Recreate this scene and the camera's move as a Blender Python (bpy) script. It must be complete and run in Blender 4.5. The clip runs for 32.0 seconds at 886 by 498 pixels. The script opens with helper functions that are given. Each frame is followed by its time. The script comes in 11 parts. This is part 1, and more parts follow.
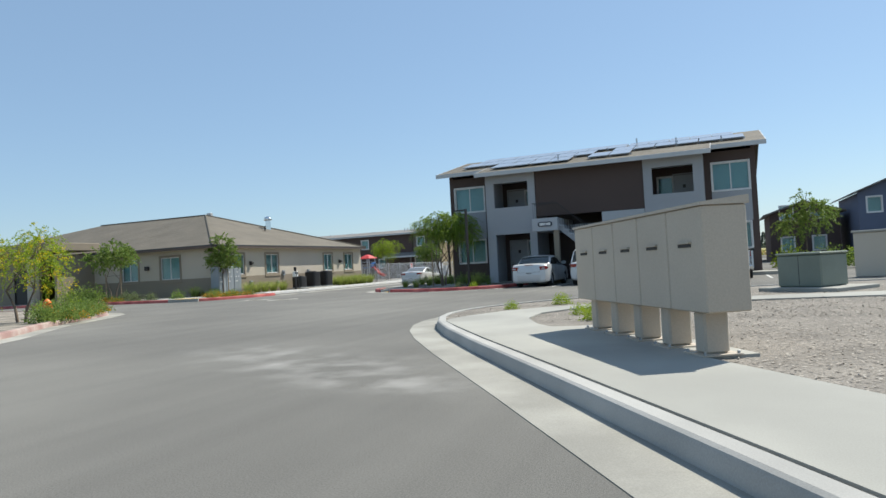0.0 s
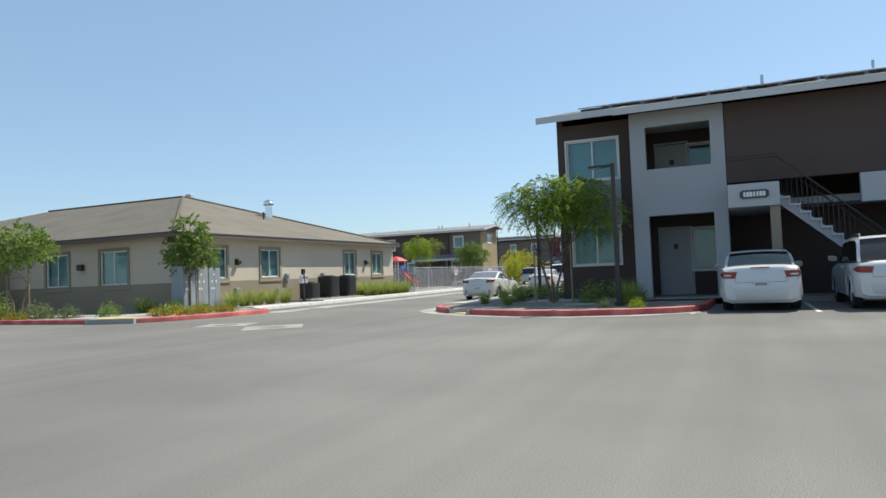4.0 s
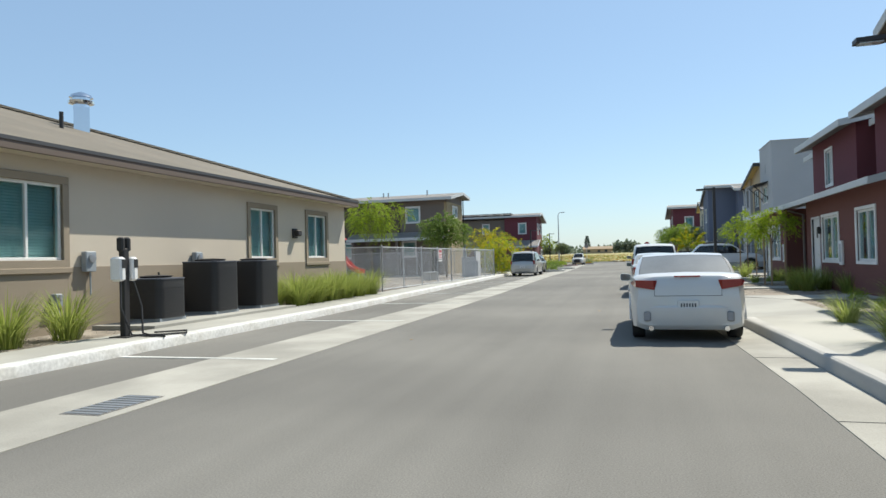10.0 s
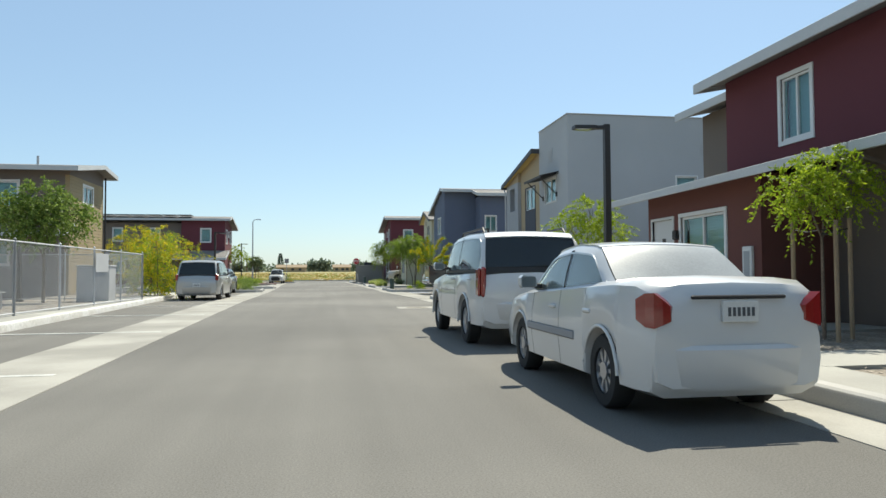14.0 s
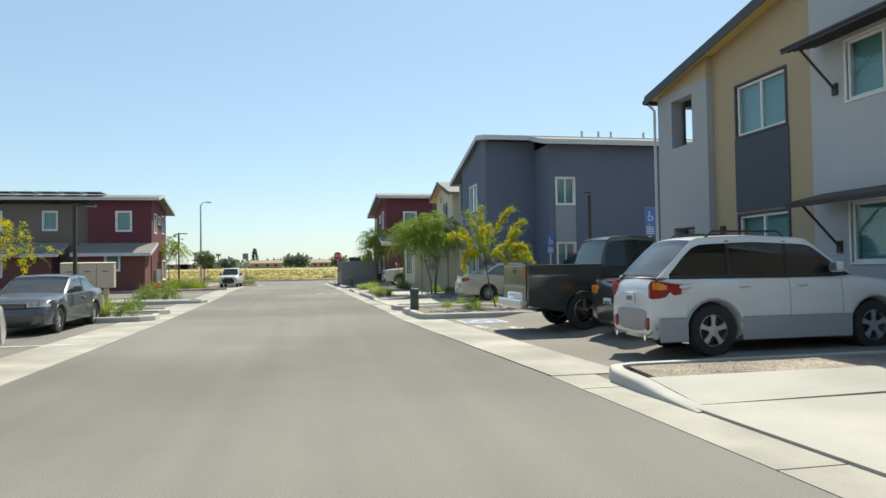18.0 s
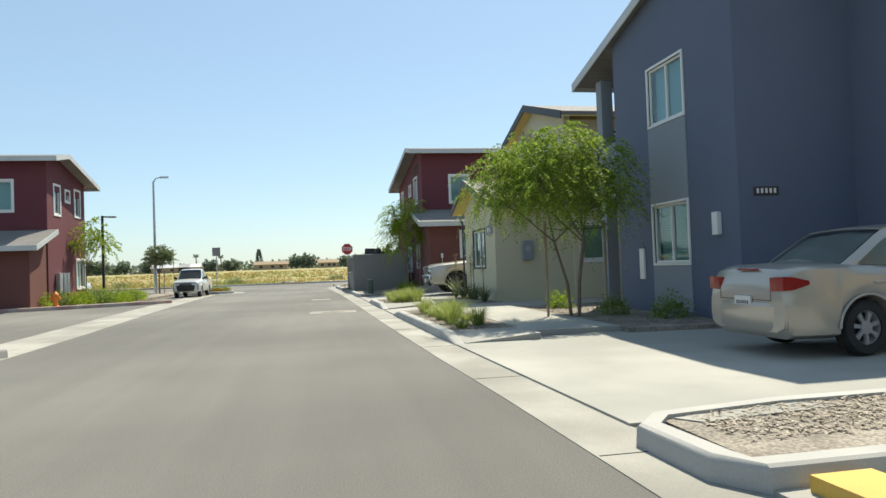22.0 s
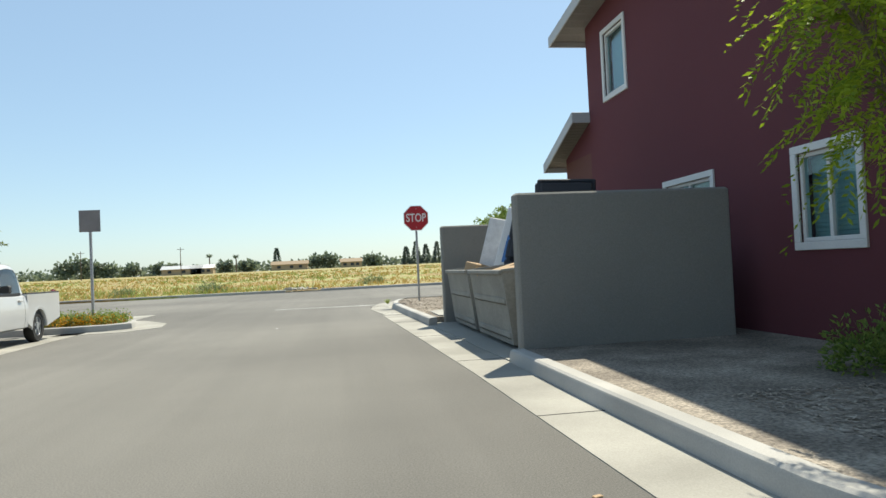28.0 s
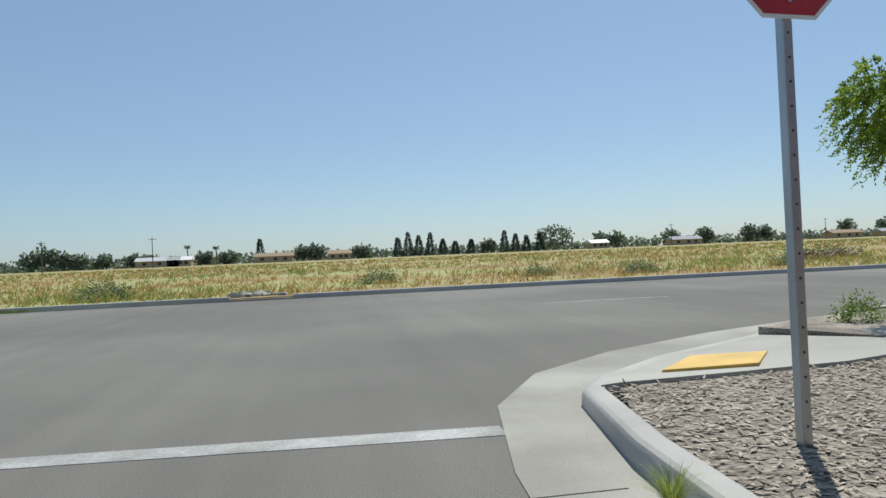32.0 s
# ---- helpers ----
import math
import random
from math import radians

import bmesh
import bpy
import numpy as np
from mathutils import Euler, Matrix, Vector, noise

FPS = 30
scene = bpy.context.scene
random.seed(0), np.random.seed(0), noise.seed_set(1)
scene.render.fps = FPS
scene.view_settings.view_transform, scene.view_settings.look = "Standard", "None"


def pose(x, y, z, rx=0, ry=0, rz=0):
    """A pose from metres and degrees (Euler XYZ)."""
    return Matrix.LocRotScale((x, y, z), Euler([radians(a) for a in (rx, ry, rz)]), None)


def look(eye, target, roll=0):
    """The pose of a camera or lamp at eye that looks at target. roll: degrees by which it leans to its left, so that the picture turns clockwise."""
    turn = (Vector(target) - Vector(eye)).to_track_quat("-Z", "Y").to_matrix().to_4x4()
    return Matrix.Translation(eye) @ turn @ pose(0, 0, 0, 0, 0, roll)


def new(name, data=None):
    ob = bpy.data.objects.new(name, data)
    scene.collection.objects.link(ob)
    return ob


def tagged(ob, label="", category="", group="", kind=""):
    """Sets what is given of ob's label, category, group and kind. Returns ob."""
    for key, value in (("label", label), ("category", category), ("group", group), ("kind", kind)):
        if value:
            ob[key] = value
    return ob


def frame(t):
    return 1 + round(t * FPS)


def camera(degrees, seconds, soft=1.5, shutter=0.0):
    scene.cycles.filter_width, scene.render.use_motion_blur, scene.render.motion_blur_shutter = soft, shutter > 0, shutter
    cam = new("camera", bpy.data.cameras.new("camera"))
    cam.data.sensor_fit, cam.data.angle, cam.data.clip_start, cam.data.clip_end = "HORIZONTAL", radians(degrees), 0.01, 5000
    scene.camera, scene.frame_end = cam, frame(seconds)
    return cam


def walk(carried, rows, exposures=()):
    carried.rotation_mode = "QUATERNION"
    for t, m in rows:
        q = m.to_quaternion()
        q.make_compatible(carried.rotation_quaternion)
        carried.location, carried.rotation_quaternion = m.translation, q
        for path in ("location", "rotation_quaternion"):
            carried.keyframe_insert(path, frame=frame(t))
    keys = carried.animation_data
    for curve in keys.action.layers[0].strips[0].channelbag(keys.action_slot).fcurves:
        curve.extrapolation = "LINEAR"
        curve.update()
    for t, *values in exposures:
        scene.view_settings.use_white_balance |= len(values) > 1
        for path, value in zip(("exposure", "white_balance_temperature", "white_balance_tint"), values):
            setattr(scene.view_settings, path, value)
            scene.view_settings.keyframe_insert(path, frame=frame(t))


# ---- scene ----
cam = camera(66.1, 32.0, soft=1.5)
PATH = [
    (0, (2.525, -1.562, 1.077), (1.758, 0.285, 1.132), -3.1),
    (0.5, (1.434, -0.021, 1.023), (0.654, 1.820, 1.078), -2.7),
    (1, (0.352, 1.544, 1.032), (-0.439, 3.380, 1.084), -2.7),
    (1.5, (-0.711, 3.168, 1.049), (-1.508, 5.000, 1.118), -2.4),
    (2, (-1.777, 4.851, 1.045), (-2.580, 6.682, 1.096), -2.4),
    (2.5, (-2.910, 6.430, 0.998), (-3.710, 8.262, 1.059), -2.4),
    (3, (-3.974, 8.012, 0.998), (-4.773, 9.845, 1.053), -2.4),
    (3.5, (-5.006, 9.618, 1.056), (-5.807, 11.450, 1.123), -2.6),
    (4, (-5.985, 11.158, 1.082), (-6.789, 12.987, 1.161), -2.3),
    (4.5, (-6.886, 12.679, 1.092), (-7.696, 14.506, 1.149), -2.2),
    (6.5, (-11.017, 18.635, 1.317), (-11.847, 20.453, 1.390), -1.9),
    (7, (-11.916, 20.040, 1.384), (-12.747, 21.858, 1.443), -1.6),
    (7.5, (-12.770, 21.280, 1.386), (-13.600, 23.099, 1.444), -1.2),
    (8, (-13.641, 22.578, 1.384), (-14.466, 24.400, 1.423), -0.6),
    (8.5, (-14.527, 23.943, 1.322), (-15.332, 25.774, 1.346), -0.2),
    (9, (-15.434, 25.398, 1.295), (-16.178, 27.254, 1.309), -0.5),
    (9.5, (-16.277, 26.976, 1.246), (-16.935, 28.865, 1.262), -1.1),
    (10, (-17.058, 28.699, 1.202), (-17.608, 30.622, 1.233), -1.5),
    (10.5, (-17.745, 30.580, 1.138), (-18.162, 32.536, 1.143), -1.2),
    (11, (-18.300, 32.468, 1.104), (-18.558, 34.451, 1.123), 0.1),
    (11.5, (-18.658, 34.251, 1.074), (-18.760, 36.249, 1.100), 2.3),
    (12, (-18.952, 36.109, 0.980), (-18.912, 38.107, 1.042), 1.3),
    (12.5, (-19.027, 38.170, 0.977), (-18.854, 40.161, 1.056), 1.1),
    (13, (-19.169, 40.158, 0.985), (-18.894, 42.137, 1.060), 0.3),
    (13.5, (-19.215, 42.316, 0.998), (-18.902, 44.290, 1.072), -0.0),
    (14, (-19.198, 44.570, 0.975), (-18.865, 46.541, 1.048), -0.3),
    (14.5, (-19.240, 46.678, 0.990), (-18.883, 48.645, 1.057), -0.5),
    (16.5, (-18.915, 56.509, 1.254), (-18.552, 58.475, 1.308), -0.1),
    (17, (-18.889, 58.913, 1.328), (-18.513, 60.876, 1.381), -0.5),
    (17.5, (-18.785, 61.345, 1.357), (-18.402, 63.307, 1.410), -0.7),
    (18, (-18.671, 63.651, 1.341), (-18.278, 65.612, 1.395), -0.9),
    (18.5, (-18.566, 65.968, 1.313), (-18.162, 67.926, 1.367), -1.2),
    (19, (-18.473, 68.228, 1.294), (-18.062, 70.185, 1.346), -1.4),
    (19.5, (-18.390, 70.402, 1.270), (-17.969, 72.357, 1.317), -1.7),
    (20, (-18.277, 72.761, 1.222), (-17.856, 74.716, 1.270), -1.9),
    (20.5, (-18.162, 75.107, 1.179), (-17.741, 77.061, 1.230), -2.0),
    (21, (-18.076, 77.359, 1.172), (-17.663, 79.315, 1.222), -2.1),
    (21.5, (-18.001, 79.713, 1.190), (-17.605, 81.673, 1.238), -2.2),
    (22, (-17.959, 81.885, 1.210), (-17.589, 83.850, 1.259), -2.1),
    (22.5, (-17.941, 84.041, 1.228), (-17.589, 86.009, 1.279), -2.1),
    (23, (-17.914, 86.272, 1.219), (-17.578, 88.243, 1.271), -2.0),
    (23.5, (-17.915, 88.340, 1.175), (-17.590, 90.312, 1.228), -1.9),
    (24, (-17.945, 90.566, 1.161), (-17.616, 92.538, 1.215), -1.9),
    (24.5, (-17.952, 92.771, 1.194), (-17.623, 94.744, 1.250), -2.0),
    (25, (-17.941, 94.983, 1.225), (-17.617, 96.956, 1.282), -2.3),
    (25.5, (-17.959, 97.086, 1.244), (-17.639, 99.059, 1.300), -2.5),
    (26, (-17.995, 99.178, 1.249), (-17.685, 101.153, 1.304), -2.7),
    (26.5, (-18.006, 101.370, 1.150), (-17.708, 103.347, 1.201), -2.7),
    (28.5, (-18.196, 111.083, 1.127), (-17.883, 113.058, 1.175), -2.7),
    (29, (-18.162, 113.685, 1.120), (-17.848, 115.660, 1.163), -2.8),
    (29.5, (-18.192, 116.042, 1.092), (-17.868, 118.015, 1.123), -2.7),
    (30, (-18.137, 118.527, 1.100), (-17.813, 120.500, 1.154), -2.4),
    (30.5, (-18.117, 120.799, 1.101), (-17.787, 122.772, 1.127), -2.3),
    (31, (-18.056, 122.783, 1.109), (-17.727, 124.755, 1.132), -2.2),
    (31.5, (-18.085, 124.334, 1.113), (-17.748, 126.305, 1.138), -2.3),
    (32, (-18.072, 125.577, 1.110), (-17.728, 127.547, 1.136), -2.5),
]
walk(cam, [(t, look(eye, target, roll)) for t, eye, target, roll in PATH], [(0, 0.40, 6600, 6), (4, 0.54, 6700, 6), (12.5, 0.58, 6780, 5), (14, 0.60, 7000, 4), (20, 0.68, 7250, 4), (26.5, 0.66, 7200, 4), (28.5, 0.64, 7150, 4), (30, 0.42, 6750, 5), (31, 0.16, 6550, 6), (32, 0.05, 6500, 6)])

# ---- place ----
# Light: a clear noon sky and one sun, from ahead and to the right of the street.
scene.view_settings.exposure = 0.42
SUN = Vector((0.33, 0.55, 0.93)).normalized()
world = bpy.data.worlds.new("sky")
scene.world = world
world.use_nodes = True
_n = world.node_tree.nodes
_sky = _n.new("ShaderNodeTexSky")
_sky.sky_type = "NISHITA"
_sky.sun_disc = False
_sky.sun_elevation = math.asin(SUN.z)
_sky.sun_rotation = math.atan2(SUN.x, SUN.y)
_sky.air_density, _sky.dust_density, _sky.ozone_density = 1.0, 0.5, 1.5
_n["Background"].inputs["Strength"].default_value = 0.118
_tint = _n.new("ShaderNodeMix")
_tint.data_type, _tint.blend_type = "RGBA", "MULTIPLY"
_tint.inputs[0].default_value, _tint.inputs[7].default_value = 1.0, (0.90, 0.98, 1.06, 1)
world.node_tree.links.new(_sky.outputs[0], _tint.inputs[6])
_haze = _n.new("ShaderNodeMix")
_haze.data_type = "RGBA"
_haze.inputs[0].default_value, _haze.inputs[7].default_value = 0.52, (1.98, 2.9, 4.15, 1)
world.node_tree.links.new(_tint.outputs[2], _haze.inputs[6])
world.node_tree.links.new(_haze.outputs[2], _n["Background"].inputs["Color"])
_sl = bpy.data.lights.new("sun", "SUN")
_sl.energy, _sl.angle, _sl.color = 4.5, radians(0.53), (1.0, 0.955, 0.89)
_so = new("sun", _sl)
_so.rotation_mode = "QUATERNION"
_so.rotation_quaternion = SUN.to_track_quat("Z", "Y")


# ---- materials ----
MATS = {}


def mat(name, color, rough=0.8, metal=0.0, var=0.12, scale=3.0, grain=0.06, gscale=60.0, bump=0.0, bscale=80.0, coat=0.0, tint=None, spec=0.5, rnd=0.0):
    """A surface with large stains, fine grain and relief, at real size in metres."""
    if name in MATS:
        return MATS[name]
    m = MATS[name] = bpy.data.materials.new(name)
    m.use_nodes = True
    nt = m.node_tree
    N, Lk = nt.nodes, nt.links
    p = N["Principled BSDF"]
    p.inputs["Roughness"].default_value, p.inputs["Metallic"].default_value = rough, metal
    p.inputs["Specular IOR Level"].default_value = spec
    if coat:
        p.inputs["Coat Weight"].default_value, p.inputs["Coat Roughness"].default_value = coat, 0.04
    geo = N.new("ShaderNodeNewGeometry")
    a = N.new("ShaderNodeTexNoise")
    a.inputs["Scale"].default_value, a.inputs["Detail"].default_value = 1.0 / scale, 5.0
    b = N.new("ShaderNodeTexNoise")
    b.inputs["Scale"].default_value, b.inputs["Detail"].default_value = gscale, 3.0
    Lk.new(geo.outputs["Position"], a.inputs["Vector"])
    Lk.new(geo.outputs["Position"], b.inputs["Vector"])
    r1, r2 = N.new("ShaderNodeMapRange"), N.new("ShaderNodeMapRange")
    for r, src, w in ((r1, a, var), (r2, b, grain)):
        r.inputs["From Min"].default_value, r.inputs["From Max"].default_value = 0.3, 0.7
        r.inputs["To Min"].default_value, r.inputs["To Max"].default_value = 1 - w, 1 + w
        Lk.new(src.outputs["Fac"], r.inputs["Value"])
    mul = N.new("ShaderNodeMath")
    mul.operation = "MULTIPLY"
    Lk.new(r1.outputs[0], mul.inputs[0])
    Lk.new(r2.outputs[0], mul.inputs[1])
    last = mul
    if rnd:
        oi, r3, m2 = N.new("ShaderNodeObjectInfo"), N.new("ShaderNodeMapRange"), N.new("ShaderNodeMath")
        r3.inputs["To Min"].default_value, r3.inputs["To Max"].default_value = 1 - rnd, 1 + rnd
        m2.operation = "MULTIPLY"
        Lk.new(oi.outputs["Random"], r3.inputs["Value"])
        Lk.new(mul.outputs[0], m2.inputs[0])
        Lk.new(r3.outputs[0], m2.inputs[1])
        last = m2
    vm = N.new("ShaderNodeVectorMath")
    vm.operation = "SCALE"
    Lk.new(last.outputs[0], vm.inputs["Scale"])
    if tint:
        mx = N.new("ShaderNodeMix")
        mx.data_type = "RGBA"
        mx.inputs[6].default_value, mx.inputs[7].default_value = (*color, 1), (*tint, 1)
        rr = N.new("ShaderNodeMapRange")
        rr.inputs["From Min"].default_value, rr.inputs["From Max"].default_value = 0.42, 0.62
        Lk.new(a.outputs["Fac"], rr.inputs["Value"])
        Lk.new(rr.outputs[0], mx.inputs[0])
        Lk.new(mx.outputs[2], vm.inputs[0])
    else:
        vm.inputs[0].default_value = color
    Lk.new(vm.outputs[0], p.inputs["Base Color"])
    if bump:
        c, bp = N.new("ShaderNodeTexNoise"), N.new("ShaderNodeBump")
        c.inputs["Scale"].default_value, c.inputs["Detail"].default_value = bscale, 4.0
        Lk.new(geo.outputs["Position"], c.inputs["Vector"])
        bp.inputs["Strength"].default_value, bp.inputs["Distance"].default_value = bump, 0.01
        Lk.new(c.outputs["Fac"], bp.inputs["Height"])
        Lk.new(bp.outputs[0], p.inputs["Normal"])
    return m


def banded(name, color, axis, pitch, depth, rough=0.8, gap=0.12, var=0.1, rnd=0.12):
    """Courses of boards or shingles along one axis, with shadow joints in relief."""
    m = mat(name, color, rough, var=var, scale=1.5, grain=0.1, gscale=30)
    nt = m.node_tree
    N, Lk = nt.nodes, nt.links
    geo = N.new("ShaderNodeNewGeometry")
    sep = N.new("ShaderNodeSeparateXYZ")
    Lk.new(geo.outputs["Position"], sep.inputs[0])
    dv = N.new("ShaderNodeMath")
    dv.operation, dv.inputs[1].default_value = "DIVIDE", pitch
    Lk.new(sep.outputs["XYZ".index(axis)], dv.inputs[0])
    fr = N.new("ShaderNodeMath")
    fr.operation = "FRACT"
    Lk.new(dv.outputs[0], fr.inputs[0])
    rr = N.new("ShaderNodeMapRange")
    rr.inputs["From Max"].default_value = gap
    Lk.new(fr.outputs[0], rr.inputs["Value"])
    bp = N.new("ShaderNodeBump")
    bp.inputs["Strength"].default_value, bp.inputs["Distance"].default_value = 1.0, depth
    Lk.new(rr.outputs[0], bp.inputs["Height"])
    Lk.new(bp.outputs[0], N["Principled BSDF"].inputs["Normal"])
    return m


def glassy(name, color, rough=0.02, ior=1.45):
    m = MATS[name] = bpy.data.materials.new(name)
    m.use_nodes = True
    p = m.node_tree.nodes["Principled BSDF"]
    p.inputs["Base Color"].default_value = (*color, 1)
    p.inputs["Roughness"].default_value, p.inputs["IOR"].default_value = rough, ior
    p.inputs["Transmission Weight"].default_value = 1.0
    return m


ASPHALT = mat("asphalt", (0.152, 0.146, 0.132), 0.92, var=0.13, scale=6, grain=0.22, gscale=90, bump=0.5, bscale=160, tint=(0.172, 0.165, 0.148), spec=0.3)


def wear(m, spills):
    """Faint streaks along the street and pale dusty spills (x, y, half length, half width, turn) in the asphalt."""
    N, Lk = m.node_tree.nodes, m.node_tree.links
    p = N["Principled BSDF"]
    src = p.inputs["Base Color"].links[0].from_socket
    geo = N.new("ShaderNodeNewGeometry")

    def math_(op, a, b=None):
        n = N.new("ShaderNodeMath")
        n.operation, n.use_clamp = op, op == "SUBTRACT"
        for k, q in enumerate((a, b)):
            if q is None:
                continue
            if isinstance(q, (int, float)):
                n.inputs[k].default_value = q
            else:
                Lk.new(q, n.inputs[k])
        return n.outputs[0]

    mp, st = N.new("ShaderNodeMapping"), N.new("ShaderNodeTexNoise")
    mp.inputs["Scale"].default_value = (2.2, 0.06, 1.0)
    st.inputs["Scale"].default_value, st.inputs["Detail"].default_value = 1.0, 4.0
    Lk.new(geo.outputs["Position"], mp.inputs["Vector"])
    Lk.new(mp.outputs[0], st.inputs["Vector"])
    mr = N.new("ShaderNodeMapRange")
    mr.inputs["From Min"].default_value, mr.inputs["From Max"].default_value = 0.3, 0.7
    mr.inputs["To Min"].default_value, mr.inputs["To Max"].default_value = 0.93, 1.07
    Lk.new(st.outputs["Fac"], mr.inputs["Value"])
    sc = N.new("ShaderNodeVectorMath")
    sc.operation = "SCALE"
    Lk.new(src, sc.inputs[0])
    Lk.new(mr.outputs[0], sc.inputs["Scale"])
    nz = N.new("ShaderNodeTexNoise")
    nz.inputs["Scale"].default_value, nz.inputs["Detail"].default_value = 1.6, 6.0
    Lk.new(geo.outputs["Position"], nz.inputs["Vector"])
    last = sc.outputs[0]
    for x, y, a, b, turn in spills:
        mq = N.new("ShaderNodeMapping")
        mq.vector_type = "TEXTURE"
        mq.inputs["Location"].default_value, mq.inputs["Rotation"].default_value, mq.inputs["Scale"].default_value = (x, y, 0), (0, 0, radians(turn)), (a, b, 50)
        Lk.new(geo.outputs["Position"], mq.inputs["Vector"])
        ln = N.new("ShaderNodeVectorMath")
        ln.operation = "LENGTH"
        Lk.new(mq.outputs[0], ln.inputs[0])
        edge = math_("SUBTRACT", 1.25, ln.outputs["Value"])
        fac = math_("MULTIPLY", edge, math_("MULTIPLY", math_("SUBTRACT", nz.outputs["Fac"], 0.42), 4.0))
        mx = N.new("ShaderNodeMix")
        mx.data_type = "RGBA"
        mx.clamp_factor = True
        mx.inputs[7].default_value = (0.30, 0.29, 0.27, 1)
        Lk.new(math_("MULTIPLY", fac, 0.8), mx.inputs[0])
        Lk.new(last, mx.inputs[6])
        last = mx.outputs[2]
    Lk.new(last, p.inputs["Base Color"])


wear(ASPHALT, [(-2.4, 5.6, 3.2, 1.0, -30), (-0.6, 4.3, 1.1, 0.5, -10)])
ASPHALT2 = mat("asphalt_lot", (0.175, 0.166, 0.148), 0.92, var=0.15, scale=4, grain=0.2, gscale=90, bump=0.5, bscale=160, spec=0.3)
CONC = mat("concrete", (0.318, 0.31, 0.277), 0.88, var=0.12, scale=2.2, grain=0.07, gscale=110, bump=0.15, bscale=200, tint=(0.355, 0.345, 0.306))
GUTTER = mat("gutter_concrete", (0.28, 0.268, 0.234), 0.9, var=0.16, scale=1.4, grain=0.1, gscale=100, bump=0.15, bscale=200, tint=(0.328, 0.315, 0.277))
KERB = mat("kerb_concrete", (0.38, 0.37, 0.345), 0.9, var=0.15, scale=1.0, grain=0.08, gscale=100, bump=0.2, bscale=150)
REDKERB = mat("red_kerb_paint", (0.42, 0.075, 0.07), 0.7, var=0.2, scale=0.6, grain=0.12, gscale=40, tint=(0.5, 0.13, 0.11))
WHITEKERB = mat("white_kerb_paint", (0.62, 0.62, 0.60), 0.75, var=0.22, scale=0.6, grain=0.16, gscale=22, tint=(0.42, 0.41, 0.38))
YELLOW = mat("yellow_tactile", (0.58, 0.37, 0.075), 0.7, var=0.15, scale=0.5)
BLUEPAINT = mat("blue_paint", (0.17, 0.215, 0.32), 0.8, var=0.25, scale=0.3)
STOPPAINT = mat("worn_line_paint", (0.33, 0.33, 0.315), 0.85, var=0.4, scale=0.5, grain=0.2, gscale=40)
LINE = mat("line_paint", (0.5, 0.5, 0.47), 0.8, var=0.3, scale=0.5, grain=0.2, gscale=40)
MULCH = mat("mulch", (0.20, 0.172, 0.14), 0.95, var=0.2, scale=0.8, grain=0.5, gscale=45, bump=1.0, bscale=45, tint=(0.28, 0.245, 0.20))
GRAVEL = mat("gravel", (0.21, 0.188, 0.16), 0.95, var=0.2, scale=0.8, grain=0.5, gscale=60, bump=1.0, bscale=60)
PINKKERB = mat("faded_red_kerb_paint", (0.36, 0.22, 0.19), 0.8, var=0.2, scale=0.6, grain=0.14, gscale=40, tint=(0.38, 0.30, 0.26))
SOIL = mat("dry_field_soil", (0.32, 0.225, 0.085), 0.95, var=0.3, scale=9, grain=0.4, gscale=2.5, bump=1.0, bscale=6, tint=(0.24, 0.26, 0.095))
GALVDULL = mat("weathered_zinc", (0.5, 0.51, 0.52), 0.6, 0.35, var=0.12, scale=0.4)
STEELGAL = mat("galvanised_steel", (0.42, 0.44, 0.46), 0.42, 0.85, var=0.12, scale=0.4)
BRONZE = mat("dark_bronze_metal", (0.045, 0.04, 0.037), 0.5, 0.3, var=0.1)
BLACK = mat("black_plastic", (0.02, 0.02, 0.021), 0.55, var=0.1)
RUBBER = mat("rubber", (0.022, 0.022, 0.022), 0.85, var=0.2, scale=0.2)
CHROME = mat("chrome", (0.75, 0.76, 0.78), 0.12, 1.0, var=0.02)
ALLOY = mat("alloy", (0.5, 0.51, 0.53), 0.35, 0.8, var=0.05)
WHITETRIM = mat("white_trim", (0.74, 0.74, 0.72), 0.6, var=0.05, scale=1)
GREYTRIM = mat("grey_fascia", (0.50, 0.51, 0.51), 0.6, var=0.06, scale=1)
DARKTRIM = mat("dark_fascia", (0.05, 0.052, 0.058), 0.6, var=0.08, scale=1)
BEIGE = mat("beige_stucco", (0.54, 0.475, 0.385), 0.9, var=0.05, scale=3, grain=0.04, gscale=140, bump=0.35, bscale=160)
TAUPE = mat("taupe_stucco", (0.285, 0.235, 0.175), 0.9, var=0.06, scale=3, grain=0.05, gscale=140, bump=0.35, bscale=160)
BROWN = mat("brown_stucco", (0.085, 0.06, 0.052), 0.9, var=0.06, scale=3, grain=0.05, gscale=140, bump=0.35, bscale=160)
GREYST = mat("grey_stucco", (0.36, 0.37, 0.385), 0.9, var=0.05, scale=3, grain=0.04, gscale=140, bump=0.35, bscale=160)
LGREY = mat("light_grey_stucco", (0.43, 0.44, 0.45), 0.9, var=0.06, scale=3, grain=0.04, gscale=140, bump=0.35, bscale=160)
REDLOW = mat("brick_red_stucco", (0.155, 0.06, 0.05), 0.9, var=0.07, scale=3, grain=0.05, gscale=140, bump=0.35, bscale=160)
REDST = mat("maroon_stucco", (0.135, 0.036, 0.046), 0.9, var=0.07, scale=3, grain=0.05, gscale=140, bump=0.35, bscale=160)
